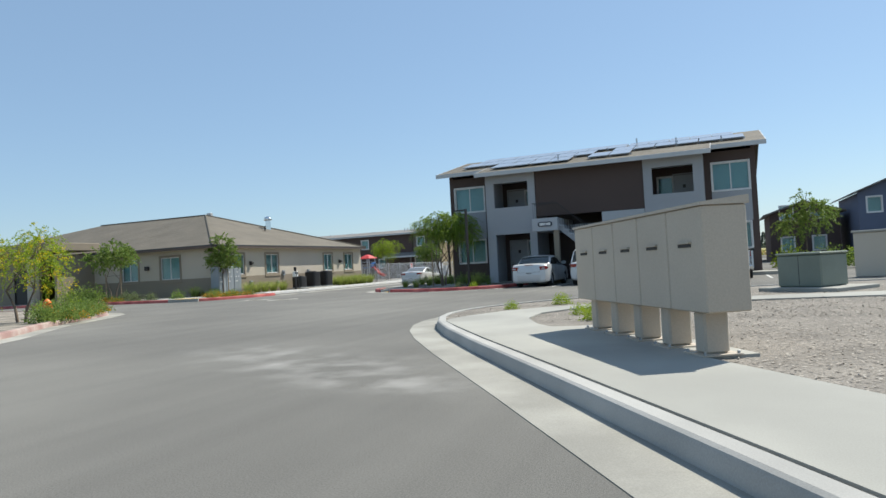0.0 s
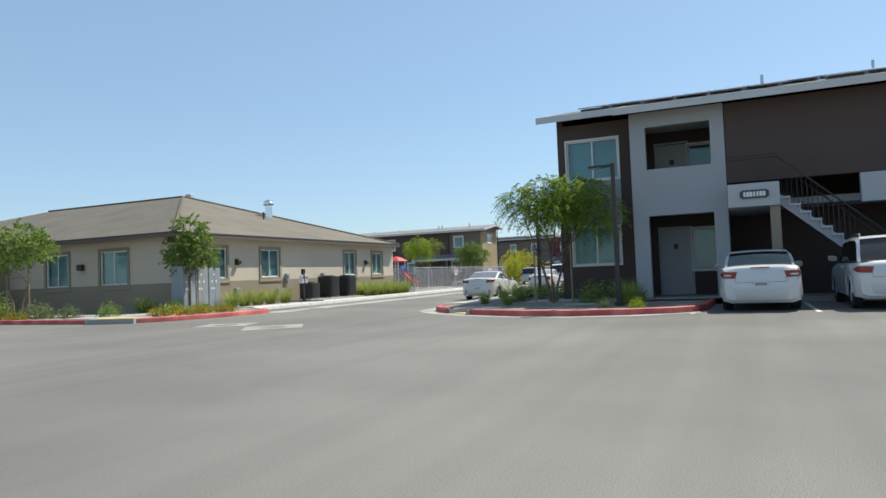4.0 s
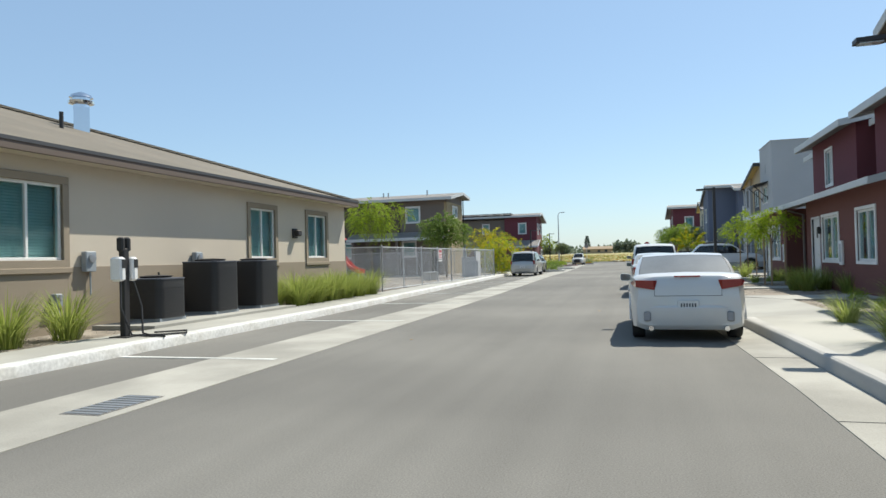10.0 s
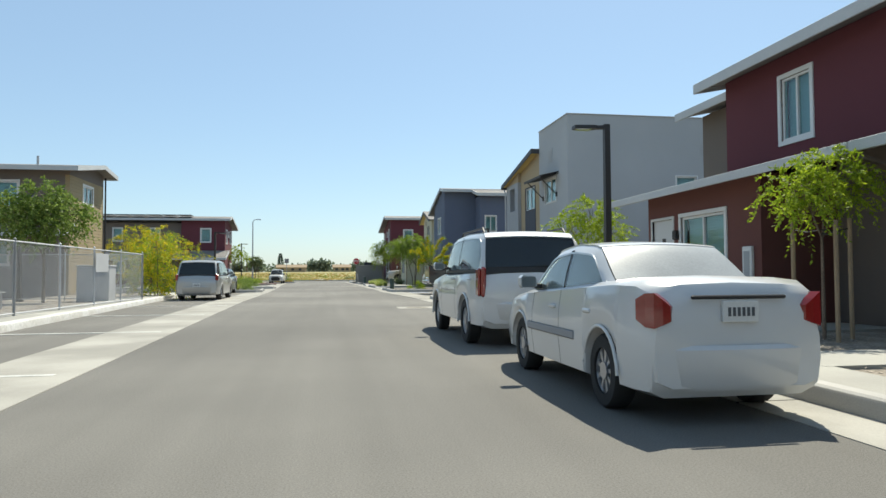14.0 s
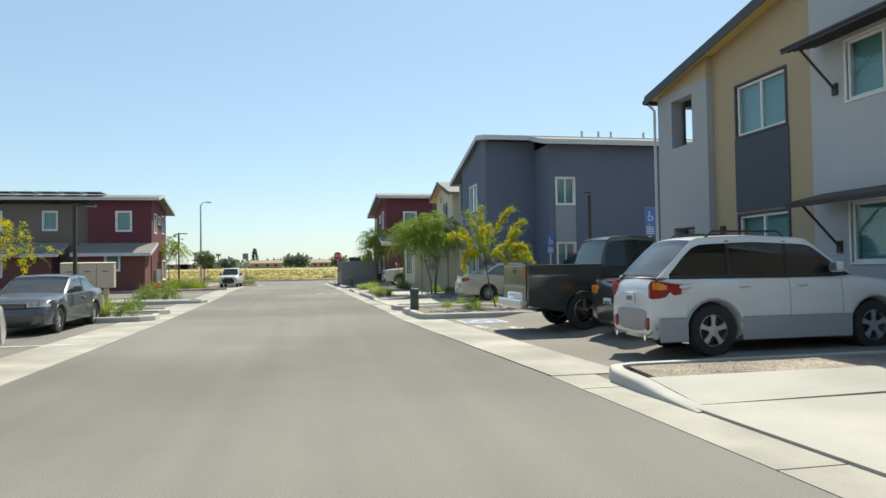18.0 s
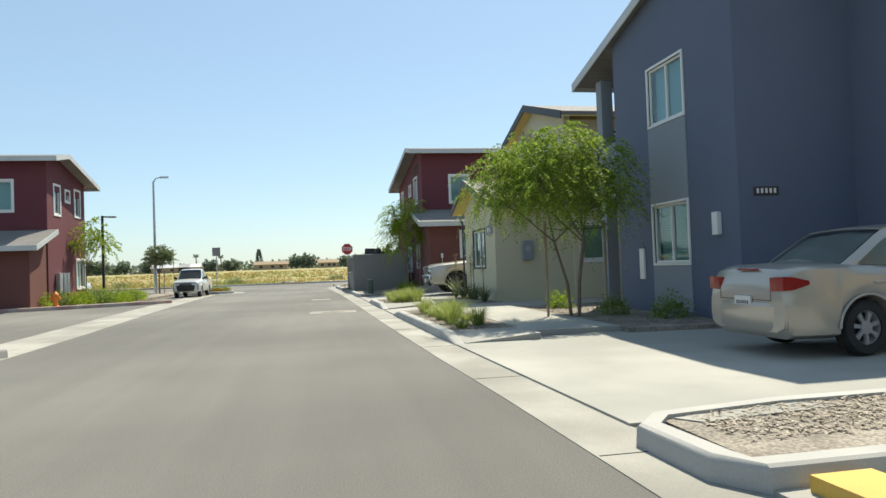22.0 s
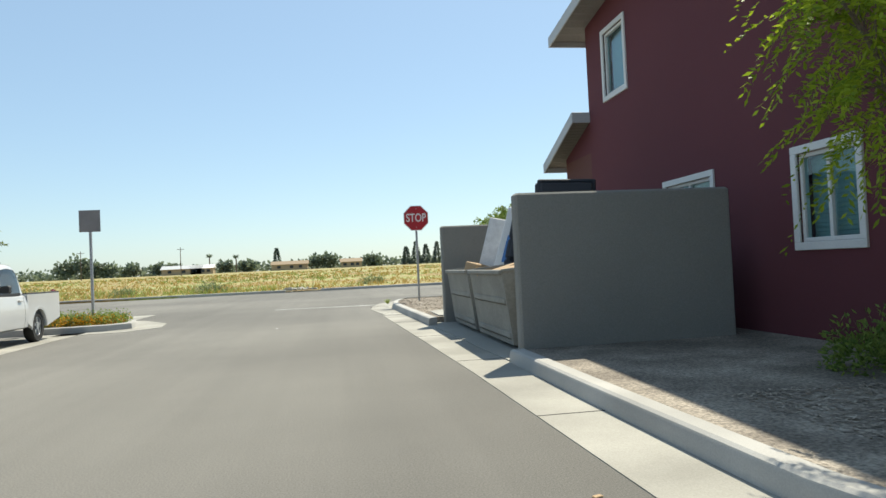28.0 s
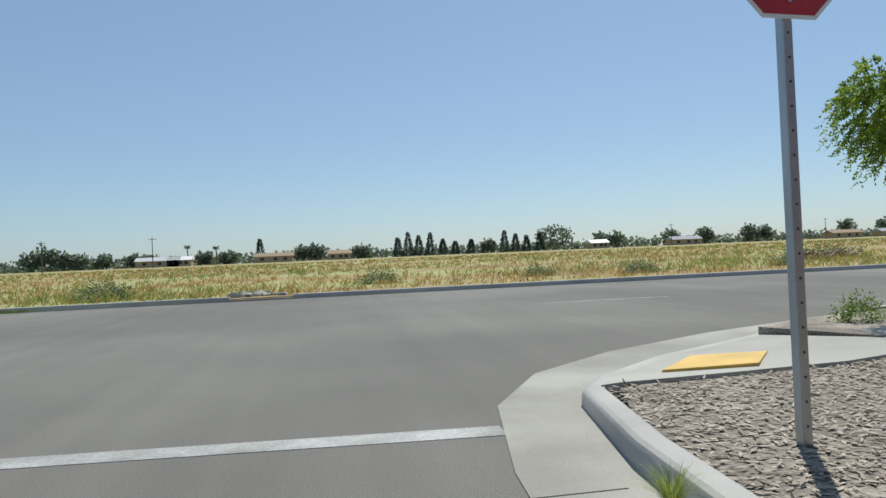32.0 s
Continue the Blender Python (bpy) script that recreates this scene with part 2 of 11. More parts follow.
TAUPE2 = mat("grey_taupe_stucco", (0.175, 0.145, 0.125), 0.9, var=0.06, scale=3, grain=0.05, gscale=140, bump=0.35, bscale=160)
SIDING = banded("tan_lap_siding", (0.36, 0.28, 0.16), "Z", 0.16, 0.02)
TANST = mat("tan_stucco", (0.42, 0.325, 0.205), 0.9, var=0.05, scale=3, grain=0.04, gscale=140, bump=0.35, bscale=160)
CHARC = mat("charcoal_panel", (0.062, 0.068, 0.085), 0.75, var=0.08, scale=2, grain=0.05, gscale=120)
BLUEST = mat("slate_blue_stucco", (0.12, 0.144, 0.205), 0.9, var=0.06, scale=3, grain=0.05, gscale=140, bump=0.35, bscale=160)
BLUEGREY = mat("blue_grey_panel", (0.25, 0.275, 0.31), 0.85, var=0.05, scale=2, grain=0.05, gscale=140)
CREAM = mat("cream_stucco", (0.57, 0.53, 0.385), 0.9, var=0.05, scale=3, grain=0.04, gscale=140, bump=0.35, bscale=160)
VENTTAN = mat("tan_vent_slat", (0.36, 0.31, 0.21), 0.8, var=0.08, scale=1)
YELLOWEAVE = mat("yellow_eave_board", (0.62, 0.47, 0.17), 0.75, var=0.05, scale=2)
BLOCKW = mat("grey_block_wall", (0.25, 0.245, 0.225), 0.92, var=0.07, scale=2, grain=0.1, gscale=90, bump=0.4, bscale=90)
SHINGLE = banded("brown_shingle", (0.14, 0.12, 0.09), "Z", 0.065, 0.03, gap=0.25, var=0.16)
FASCIA = mat("brown_fascia", (0.125, 0.095, 0.078), 0.75, var=0.08)
SHINGLE2 = banded("grey_shingle", (0.22, 0.205, 0.19), "Z", 0.04, 0.03, gap=0.25, var=0.16)
# Dark panels in pale grey: the reflected sky is put into the base colour.
SOLAR = mat("sky_paled_solar_glass", (0.30, 0.31, 0.33), 0.3, 0.0, var=0.05, coat=0.6)
DOORGREY = mat("grey_door", (0.40, 0.41, 0.42), 0.5, var=0.03)
DOORWHITE = mat("white_door", (0.62, 0.62, 0.61), 0.5, var=0.04)
BLIND = banded("window_blind", (0.40, 0.50, 0.50), "Z", 0.05, 0.01, gap=0.3)
DARKROOM = mat("dark_room", (0.045, 0.055, 0.06), 0.9, var=0.2)
GLASS = glassy("window_glass", (0.62, 0.86, 0.88))
CARGLASS = glassy("tinted_glass", (0.42, 0.47, 0.48))
PALEGLASS = glassy("pale_car_glass", (0.78, 0.83, 0.81))
LEAF = mat("leaf_green", (0.115, 0.205, 0.028), 0.55, var=0.3, scale=0.5, grain=0.3, gscale=15, tint=(0.165, 0.25, 0.035))
LEAF2 = mat("leaf_dark", (0.065, 0.115, 0.035), 0.55, var=0.3, scale=0.5, grain=0.3, gscale=15)
LEAF3 = mat("leaf_bright", (0.21, 0.31, 0.028), 0.55, var=0.3, scale=0.5, grain=0.3, gscale=15)
YBLOOM = mat("yellow_bloom", (0.66, 0.50, 0.012), 0.6, var=0.2, scale=0.3)
BARK = mat("bark", (0.16, 0.12, 0.09), 0.9, var=0.2, scale=0.3, grain=0.25, gscale=40, bump=0.7, bscale=40)
STAKE = mat("tree_stake_wood", (0.30, 0.22, 0.14), 0.85, var=0.15, scale=0.3)
DRYGRASS = mat("dry_grass", (0.44, 0.33, 0.12), 0.85, var=0.3, scale=5, grain=0.2, gscale=2)
WEED = mat("green_weed", (0.22, 0.27, 0.085), 0.8, var=0.35, scale=4, grain=0.2, gscale=2)
for _m in (LEAF, LEAF2, LEAF3, YBLOOM, DRYGRASS, WEED):
    _p = _m.node_tree.nodes["Principled BSDF"]
    _p.inputs["Specular IOR Level"].default_value = 0.25
    _p.inputs["Subsurface Weight"].default_value = 0.0


# ---- building helpers ----
class Shape:
    """Gathers corners and faces of one mesh."""

    def __init__(self):
        self.v, self.f = [], []

    def add(self, vs, fs):
        o = len(self.v)
        self.v += [tuple(q) for q in vs]
        self.f += [tuple(i + o for i in face) for face in fs]
        return self

    def box(self, x0, x1, y0, y1, z0, z1, c=0.0):
        x0, x1, y0, y1, z0, z1 = min(x0, x1), max(x0, x1), min(y0, y1), max(y0, y1), min(z0, z1), max(z0, z1)
        if c <= 0:
            vs = [(x, y, z) for z in (z0, z1) for y in (y0, y1) for x in (x0, x1)]
            return self.add(vs, [(0, 2, 3, 1), (4, 5, 7, 6), (0, 1, 5, 4), (2, 6, 7, 3), (0, 4, 6, 2), (1, 3, 7, 5)])
        c = min(c, 0.45 * min(x1 - x0, y1 - y0, z1 - z0))
        ring = lambda a0, a1, b0, b1, k: [(a0 + k, b0), (a1 - k, b0), (a1, b0 + k), (a1, b1 - k), (a1 - k, b1), (a0 + k, b1), (a0, b1 - k), (a0, b0 + k)]
        rings = []
        for z, s in ((z0, c), (z0 + c, 0), (z1 - c, 0), (z1, c)):
            rings.append([(x, y, z) for x, y in ring(x0 + s, x1 - s, y0 + s, y1 - s, c)])
        return self.rings(rings)

    def rings(self, rings, caps=True, closed=True):
        """Skin over rings of equal counts."""
        n = len(rings[0])
        vs = [p for r in rings for p in r]
        fs = []
        for k in range(len(rings) - 1):
            for i in range(n if closed else n - 1):
                j = (i + 1) % n
                fs.append((k * n + i, k * n + j, (k + 1) * n + j, (k + 1) * n + i))
        if caps:
            fs.append(tuple(reversed(range(n))))
            fs.append(tuple(range((len(rings) - 1) * n, len(rings) * n)))
        return self.add(vs, fs)

    def prism(self, pts, z0, z1):
        """An upright slab over a plan outline; z1 may be a function of x, y."""
        top = z1 if callable(z1) else (lambda x, y: z1)
        return self.rings([[(x, y, z0) for x, y in pts], [(x, y, top(x, y)) for x, y in pts]])

    def tube(self, pts, radii, n=8):
        rings = []
        for i, q in enumerate(pts):
            q = Vector(q)
            d = (Vector(pts[min(i + 1, len(pts) - 1)]) - Vector(pts[max(i - 1, 0)])).normalized()
            a = d.orthogonal().normalized() if abs(d.z) > 0.95 else d.cross(Vector((0, 0, 1))).normalized()
            b = d.cross(a)
            r = radii[i] if isinstance(radii, (list, tuple)) else radii
            rings.append([tuple(q + r * (math.cos(t) * a + math.sin(t) * b)) for t in (2 * math.pi * k / n for k in range(n))])
        return self.rings(rings)

    def lathe(self, profile, n=16, at=(0, 0, 0), axis="z", caps=True):
        rings = []
        for r, h in profile:
            ring = []
            for k in range(n):
                t = 2 * math.pi * k / n
                p = (r * math.cos(t), r * math.sin(t), h)
                if axis == "x":
                    p = (p[2], p[0], p[1])
                if axis == "y":
                    p = (p[0], p[2], p[1])
                ring.append((p[0] + at[0], p[1] + at[1], p[2] + at[2]))
            rings.append(ring)
        return self.rings(rings, caps)

    def moved(self, m):
        self.v = [tuple(m @ Vector(q)) for q in self.v]
        return self


def part(name, shape, material, parent=None, label="", smooth=0.0, fix=True):
    """Links a shape as one mesh object, under a thing or a part where one is given."""
    me = bpy.data.meshes.new(name)
    me.from_pydata(shape.v, [], shape.f)
    if fix and len(shape.f) < 4000:
        bm = bmesh.new()
        bm.from_mesh(me)
        bmesh.ops.recalc_face_normals(bm, faces=bm.faces)
        bm.to_mesh(me)
        bm.free()
    me.materials.append(material)
    if smooth:
        me.shade_smooth()
        me.set_sharp_from_angle(angle=radians(smooth))
    ob = new(name, me)
    if parent:
        ob.parent = parent
        ob.matrix_parent_inverse = parent.matrix_basis.inverted()
    if label:
        ob["label"] = label
    return ob


def thing(name, label, category, at=(0, 0, 0), group="", kind="", turn=0.0):
    ob = new(name)
    ob.empty_display_size = 0.1
    ob.matrix_basis = pose(*at, 0, 0, turn)
    return tagged(ob, label, category, group, kind)


def local(name, shape, material, parent, label="", smooth=0.0):
    """A part given in its thing's own space."""
    ob = part(name, shape, material, None, label, smooth)
    ob.parent = parent
    return ob


class Face:
    """An upright wall plane: u runs along it, v out of it."""

    def __init__(self, axis, pos, sign):
        self.axis, self.pos, self.sign = axis, pos, sign

    def pt(self, u, v, z):
        return (self.pos + self.sign * v, u, z) if self.axis == "x" else (u, self.pos + self.sign * v, z)

    def box(self, s, u0, u1, v0, v1, z0, z1, c=0.0):
        a, b = self.pt(u0, v0, z0), self.pt(u1, v1, z1)
        return s.box(a[0], b[0], a[1], b[1], z0, z1, c)


def wall(face, u0, u1, z0, z1, material, parent, holes=(), thick=0.2, name="wall", label=""):
    """A wall with real openings: holes are (u0, u1, z0, z1)."""
    us = sorted({u0, u1, *(h[i] for h in holes for i in (0, 1))})
    zs = sorted({z0, z1, *(h[i] for h in holes for i in (2, 3))})
    us, zs = [u for u in us if u0 <= u <= u1], [z for z in zs if z0 <= z <= z1]
    solid = lambda i, k: 0 <= i < len(us) - 1 and 0 <= k < len(zs) - 1 and not any(
        h[0] - 1e-6 <= us[i] and us[i + 1] <= h[1] + 1e-6 and h[2] - 1e-6 <= zs[k] and zs[k + 1] <= h[3] + 1e-6 for h in holes)
    s = Shape()
    for i in range(len(us) - 1):
        for k in range(len(zs) - 1):
            if not solid(i, k):
                continue
            a, b, c, d = us[i], us[i + 1], zs[k], zs[k + 1]
            for v in (0, -thick):
                s.add([face.pt(a, v, c), face.pt(b, v, c), face.pt(b, v, d), face.pt(a, v, d)], [(0, 1, 2, 3)])
            for (ii, kk), q in (((i - 1, k), ((a, c), (a, d))), ((i + 1, k), ((b, c), (b, d))), ((i, k - 1), ((a, c), (b, c))), ((i, k + 1), ((a, d), (b, d)))):
                if not solid(ii, kk):
                    (p, r), (t, w) = q
                    s.add([face.pt(p, 0, r), face.pt(t, 0, w), face.pt(t, -thick, w), face.pt(p, -thick, r)], [(0, 1, 2, 3)])
    return part(name, s, material, parent, label)


def window(face, u0, u1, z0, z1, parent, trim=None, tw=0.09, split=1, sill=None, blind=BLIND, proud=0.03):
    """A window unit set in an opening: surround, sash frame, panes, blind and sill."""
    s = Shape()
    fw = 0.05
    if trim:
        for a, b, c, d in ((u0 - tw, u1 + tw, z1, z1 + tw), (u0 - tw, u1 + tw, z0 - tw, z0), (u0 - tw, u0, z0, z1), (u1, u1 + tw, z0, z1)):
            face.box(s, a, b, -0.02, proud, c, d, 0.006)
        w = part("window", s, trim, parent)
        s = Shape()
    for a, b, c, d in ((u0, u1, z1 - fw, z1), (u0, u1, z0, z0 + fw), (u0, u0 + fw, z0 + fw, z1 - fw), (u1 - fw, u1, z0 + fw, z1 - fw)):
        face.box(s, a, b, -0.10, -0.02, c, d, 0.005)
    um = (u0 + u1) / 2
    if split:
        face.box(s, um - 0.025, um + 0.025, -0.09, -0.025, z0 + fw, z1 - fw, 0.004)
    if trim:
        part("window_frame", s, WHITETRIM, w)
    else:
        w = part("window", s, WHITETRIM, parent)
    cells = ((u0 + fw, um - 0.025), (um + 0.025, u1 - fw)) if split else ((u0 + fw, u1 - fw),)
    for n, (a, b) in enumerate(cells):
        g = Shape()
        o = -0.05 if n else -0.065
        face.box(g, a, b, o - 0.006, o, z0 + fw, z1 - fw)
        pn = part("pane", g, GLASS, w)
        pn.visible_shadow = False
    g = Shape()
    face.box(g, u0 + 0.01, u1 - 0.01, -0.19, -0.175, z0 + 0.01, z1 - 0.01)
    part("blind", g, blind, w)
    if sill:
        g = Shape()
        face.box(g, u0 - tw - 0.04, u1 + tw + 0.04, 0, 0.06, z0 - tw - 0.09, z0 - tw + 0.005, 0.01)
        part("window_sill", g, sill, w)
    return w


def door(face, u0, u1, z0, z1, parent, material=DOORGREY, handle_left=True, mark=True):
    s = Shape()
    face.box(s, u0, u1, -0.08, -0.035, z0, z1, 0.004)
    d = part("door", s, material, parent)
    f = Shape()
    for a, b, c, e in ((u0 - 0.06, u0, z0, z1 + 0.06), (u1, u1 + 0.06, z0, z1 + 0.06), (u0, u1, z1, z1 + 0.06)):
        face.box(f, a, b, -0.1, 0.02, c, e, 0.004)
    part("door_frame", f, material, d)
    h = Shape()
    uh = u0 + 0.07 if handle_left else u1 - 0.07
    h.tube([face.pt(uh, -0.035, z0 + 1.0), face.pt(uh, 0.02, z0 + 1.0), face.pt(uh + (0.1 if handle_left else -0.1), 0.02, z0 + 1.0)], 0.011, 6)
    part("handle", h, CHROME, d, "brushed steel lever handle")
    if mark:
        k = Shape()
        um = (u0 + u1) / 2
        face.box(k, um - 0.07, um + 0.07, -0.036, -0.027, z0 + 1.5, z0 + 1.66)
        part("door_plate", k, BRONZE, d, "small dark unit plate")
    return d


def slab(name, pts, z0, z1, material, parent=None, label="", kind="structure", category=""):
    ob = part(name, Shape().prism(pts, z0, z1), material, parent, label)
    if not parent:
        tagged(ob, label, category, "", kind)
    return ob


def shed_roof(parent, x0, x1, ylo, zlo, yhi, zhi, material, fascia, t=0.09, fh=0.2, name="roof", drop=None):
    """A roof plane that rises along y, with fascia boards round it. drop: where it falls again beyond its top, as (y, z)."""
    s = Shape()
    pl = [(ylo, zlo), (yhi, zhi)] + ([drop] if drop else [])
    ring = [(y, z) for y, z in pl] + [(y, z - t) for y, z in reversed(pl)]
    s.rings([[(x, y, z) for y, z in ring] for x in (x0, x1)])
    r = part(name, s, material, parent)
    for xa, xb in ((x0 - 0.03, x0 - 0.003), (x1 + 0.003, x1 + 0.03)):
        g = Shape()
        ring = [(y, z + 0.012) for y, z in pl] + [(y, z - fh) for y, z in reversed(pl)]
        g.rings([[(x, y, z) for y, z in ring] for x in (xa, xb)])
        part("rake_board", g, fascia, r)
    for y, z in (pl[0], pl[-1]):
        sg = -1 if (y == pl[0][0]) == (ylo < yhi) else 1
        g = Shape().box(x0 - 0.03, x1 + 0.03, y + sg * 0.004, y + sg * 0.035, z - fh, z + 0.012, 0.005)
        part("fascia_board", g, fascia, r)
    return r


def gable(face, us, zs, ztop_pts, material, parent, thick=0.2):
    """Fills the wall between its flat top and a sloping roof: points (u, z) along the slope."""
    ring = [(us[0], zs)] + list(ztop_pts) + [(us[1], zs)]
    s = Shape().rings([[face.pt(u, v, z) for u, z in ring] for v in (0, -thick)])
    return part("gable_wall", s, material, parent)


# ---- ground, street, kerbs ----
KR = lambda y: float(np.interp(y, [28, 36, 42, 46, 50, 56, 62, 72, 80, 86, 92, 100, 107, 116.1, 124.8, 128.9], [-15.15, -15.25, -15.5, -15.7, -15.65, -15.35, -15.12, -15.25, -15.75, -15.75, -15.92, -16.06, -16.14, -16.3, -16.61, -16.73]))
LG = lambda y: float(np.interp(y, [30, 48, 70, 82, 97, 108, 116, 130], [-21.1, -21.45, -22.25, -22.4, -22.85, -23.4, -23.6, -23.8]))
KL = lambda y: float(np.interp(y, [30, 44, 52, 72, 82], [-23.75, -23.95, -24.45, -25.5, -26.0]))

tagged(part("ground", Shape().add([(-900, -300, -0.06), (900, -300, -0.06), (900, 1400, -0.06), (-900, 1400, -0.06)], [(0, 1, 2, 3)]), SOIL), "dry straw-coloured earth and field ground", "ground", "", "structure")
slab("road", [(-75, -60), (60, -60), (60, 130.35), (400, 130.35), (400, 148.05), (-400, 148.05), (-400, 130.35), (-75, 130.35)], -0.3, 0.0, ASPHALT, label="grey sun-bleached asphalt driveway and street", category="road")
slab("parking_lot_surface", [(-13.0, 71.45), (30, 71.45), (30, 80.92), (-13.0, 80.92)], -0.1, 0.12, ASPHALT2, label="pale dusty asphalt parking bay surface", category="parking lot")
slab("parking_lot_apron", [(-13.75, 71.45), (-13.0, 71.45), (-13.0, 80.92), (-13.75, 80.92)], -0.1, lambda x, y: 0.12 if x > -13.2 else 0.012, ASPHALT2, label="sloping asphalt apron of the parking bay", category="parking lot")
slab("parking_lot_entry", [(-15.0, 71.45), (-13.75, 71.45), (-13.75, 80.92), (-15.4, 80.92)], -0.1, 0.012, ASPHALT2, label="pale dusty asphalt at the mouth of the parking bay", category="parking lot")


def strip(name, xa, xb, y0, y1, z, material, label, step=3.0, category="gutter"):
    """A flat band along the street between two lines x(y)."""
    ys = list(np.linspace(y0, y1, max(2, int((y1 - y0) / step) + 1)))
    pts = [(xa(y), y) for y in ys] + [(xb(y), y) for y in reversed(ys)]
    return slab(name, pts, z - 0.08, z, material, label=label, category=category)


# the concrete gutters on both sides
strip("gutter_right", lambda y: KR(y) - 0.53, lambda y: KR(y) + 0.02, 32.2, 124.75, 0.006, GUTTER, "pale concrete gutter pan along the kerb")
strip("gutter_left", lambda y: LG(y) - 1.15, LG, 31.0, 130.85, 0.006, GUTTER, "pale concrete valley gutter along the parking lane")

# joints across the gutters
for n, y in enumerate(np.arange(34, 129, 3.05)):
    slab("gutter_joint", [(KR(y) - 0.53, y), (KR(y) - 0.01, y), (KR(y) - 0.01, y + 0.012), (KR(y) - 0.53, y + 0.012)], 0.0, 0.0085, RUBBER, label="dark joint across the concrete gutter", category="joint")


def kerb_run(pts, material=KERB, width=0.15, h=0.15, closed=False, parent=None, label="concrete kerb with a rounded top edge", inner=1.0, hs=None):
    """A kerb with a sloping face and rounded nose that follows plan points; inner: side on which its back lies (+1 left of the run); hs: its height at each point, where it dips."""
    rings = []
    n = len(pts)
    for i, (x, y) in enumerate(pts):
        a = pts[(i - 1) % n] if closed or i else pts[0]
        b = pts[(i + 1) % n] if closed or i < n - 1 else pts[-1]
        d = Vector((b[0] - a[0], b[1] - a[1])).normalized()
        o = Vector((-d.y, d.x)) * inner
        e = hs[i] if hs else h
        prof = [(-0.02, -0.06), (-0.008, e - min(0.04, e * 0.4)), (0.005, e - min(0.015, e * 0.2)), (0.03, e), (width, e), (width, -0.06)]
        rings.append([(x + o.x * k, y + o.y * k, z) for k, z in prof])
    s = Shape()
    if closed:
        s.rings(rings + [rings[0]], caps=False)
    else:
        s.rings(rings)
    ob = part("kerb", s, material, parent, label, 30)
    if not parent:
        tagged(ob, label, "kerb", "", "structure")
    return ob


# --- the mailbox island, where the drive begins ---
ISL = [(14, -18), (6.0, -4.0), (3.9, -0.4), (2.5, 1.85), (1.12, 4.02), (-0.55, 6.6), (-1.6, 8.3), (-2.25, 9.5), (-2.65, 10.5), (-2.85, 11.4), (-2.85, 12.3), (-2.68, 13.1), (-2.3, 13.95), (-1.55, 15.1), (-0.1, 16.6), (2.0, 18.1), (5, 19.5), (9, 20.2), (22, 20.6)]
slab("planting_bed_mailboxes", ISL + [(22, -18)], -0.1, 0.125, GRAVEL, label="bed of brown gravel beside the mailboxes", category="planting bed")
kerb_run(ISL, inner=-1, label="pale concrete kerb round the gravel island")
g0 = []
for i, (x, y) in enumerate(ISL[:-4]):
    a, b = ISL[max(i - 1, 0)], ISL[i + 1]
    d = Vector((b[0] - a[0], b[1] - a[1])).normalized()
    g0.append((x - d.y * 0.5, y + d.x * 0.5))
slab("gutter_island", g0 + list(reversed(ISL[:-4])), -0.08, 0.006, GUTTER, label="pale concrete gutter pan round the island", category="gutter")
WALKM = [(6.15, -3.95), (4.05, -0.3), (2.65, 1.95), (1.27, 4.12), (-0.4, 6.7), (-1.45, 8.4), (-2.05, 9.4), (-2.13, 9.8), (-2.0, 10.5), (-1.6, 11.5), (-1.0, 12.2), (0.2, 13.0), (3, 13.9), (8, 14.6), (14, 14.8), (14, 13.4), (8, 13.2), (3.2, 12.8), (0.9, 12.2), (-0.3, 11.6), (-0.68, 10.7), (-0.62, 9.6), (-0.17, 8.5), (0.15, 8.05), (0.5, 8.05), (1.04, 8.33), (2.75, 5.2), (2.3, 4.95), (3.4, 3.3), (5.2, 0.2), (7.4, -3.4)]
slab("walkway_mailboxes", WALKM, -0.05, 0.155, CONC, label="pale concrete walkway and mailbox pad", category="walkway")

# --- the street's right side ---
CA = [(-6.75, 31.9), (-6.85, 29.2), (-7.0, 28.35), (-7.5, 27.85), (-8.4, 27.4), (-9.8, 27.15), (-11.2, 27.45), (-12.95, 28.4)]
CB = [(-13.75, 29.1), (-14.3, 29.7), (-14.75, 30.4), (-15.05, 31.2), (-15.2, 32.2)]
RAMP = [(-13.0, 29.75), (-12.3, 29.0)]
slab("planting_bed_corner", [(-6.8, 31.6)] + CA[1:] + RAMP[::-1] + CB + [(KR(36), 36), (-13.9, 36), (-13.6, 33.6), (-12.4, 31.6)], -0.1, 0.12, MULCH, label="brown mulch bed at the street corner", category="planting bed")
kerb_run(CA[::-1], REDKERB, inner=-1 * -1, label="kerb painted faded red along the corner bed")
kerb_run(CB[::-1], REDKERB, inner=1, label="kerb painted faded red at the street corner")
slab("kerb_ramp", [CA[-1], RAMP[1], RAMP[0], CB[0]], -0.06, 0.012, CONC, label="pale concrete kerb ramp", category="ramp")
slab("tactile_paving", [(-13.02, 28.5), (-12.5, 29.02), (-13.03, 29.6), (-13.58, 29.1)], 0.0, 0.026, YELLOW, label="yellow tactile paving on the kerb ramp", category="tactile paving")
kerb_run([CB[0]] + RAMP + [CA[-1]], inner=1, label="low concrete kerb behind the ramp")
gut = [(-6.9, 27.9), (-8.2, 27.0), (-9.8, 26.7), (-11.3, 27.0), (-13.1, 28.0), (-14.0, 28.75), (-14.9, 29.7), (-15.5, 30.7), (-15.7, 32.2)]
slab("gutter_corner", gut + [(-15.15, 32.2)] + CB[::-1][1:] + CA[::-1][:-2], -0.08, 0.006, GUTTER, label="pale concrete gutter round the corner", category="gutter")
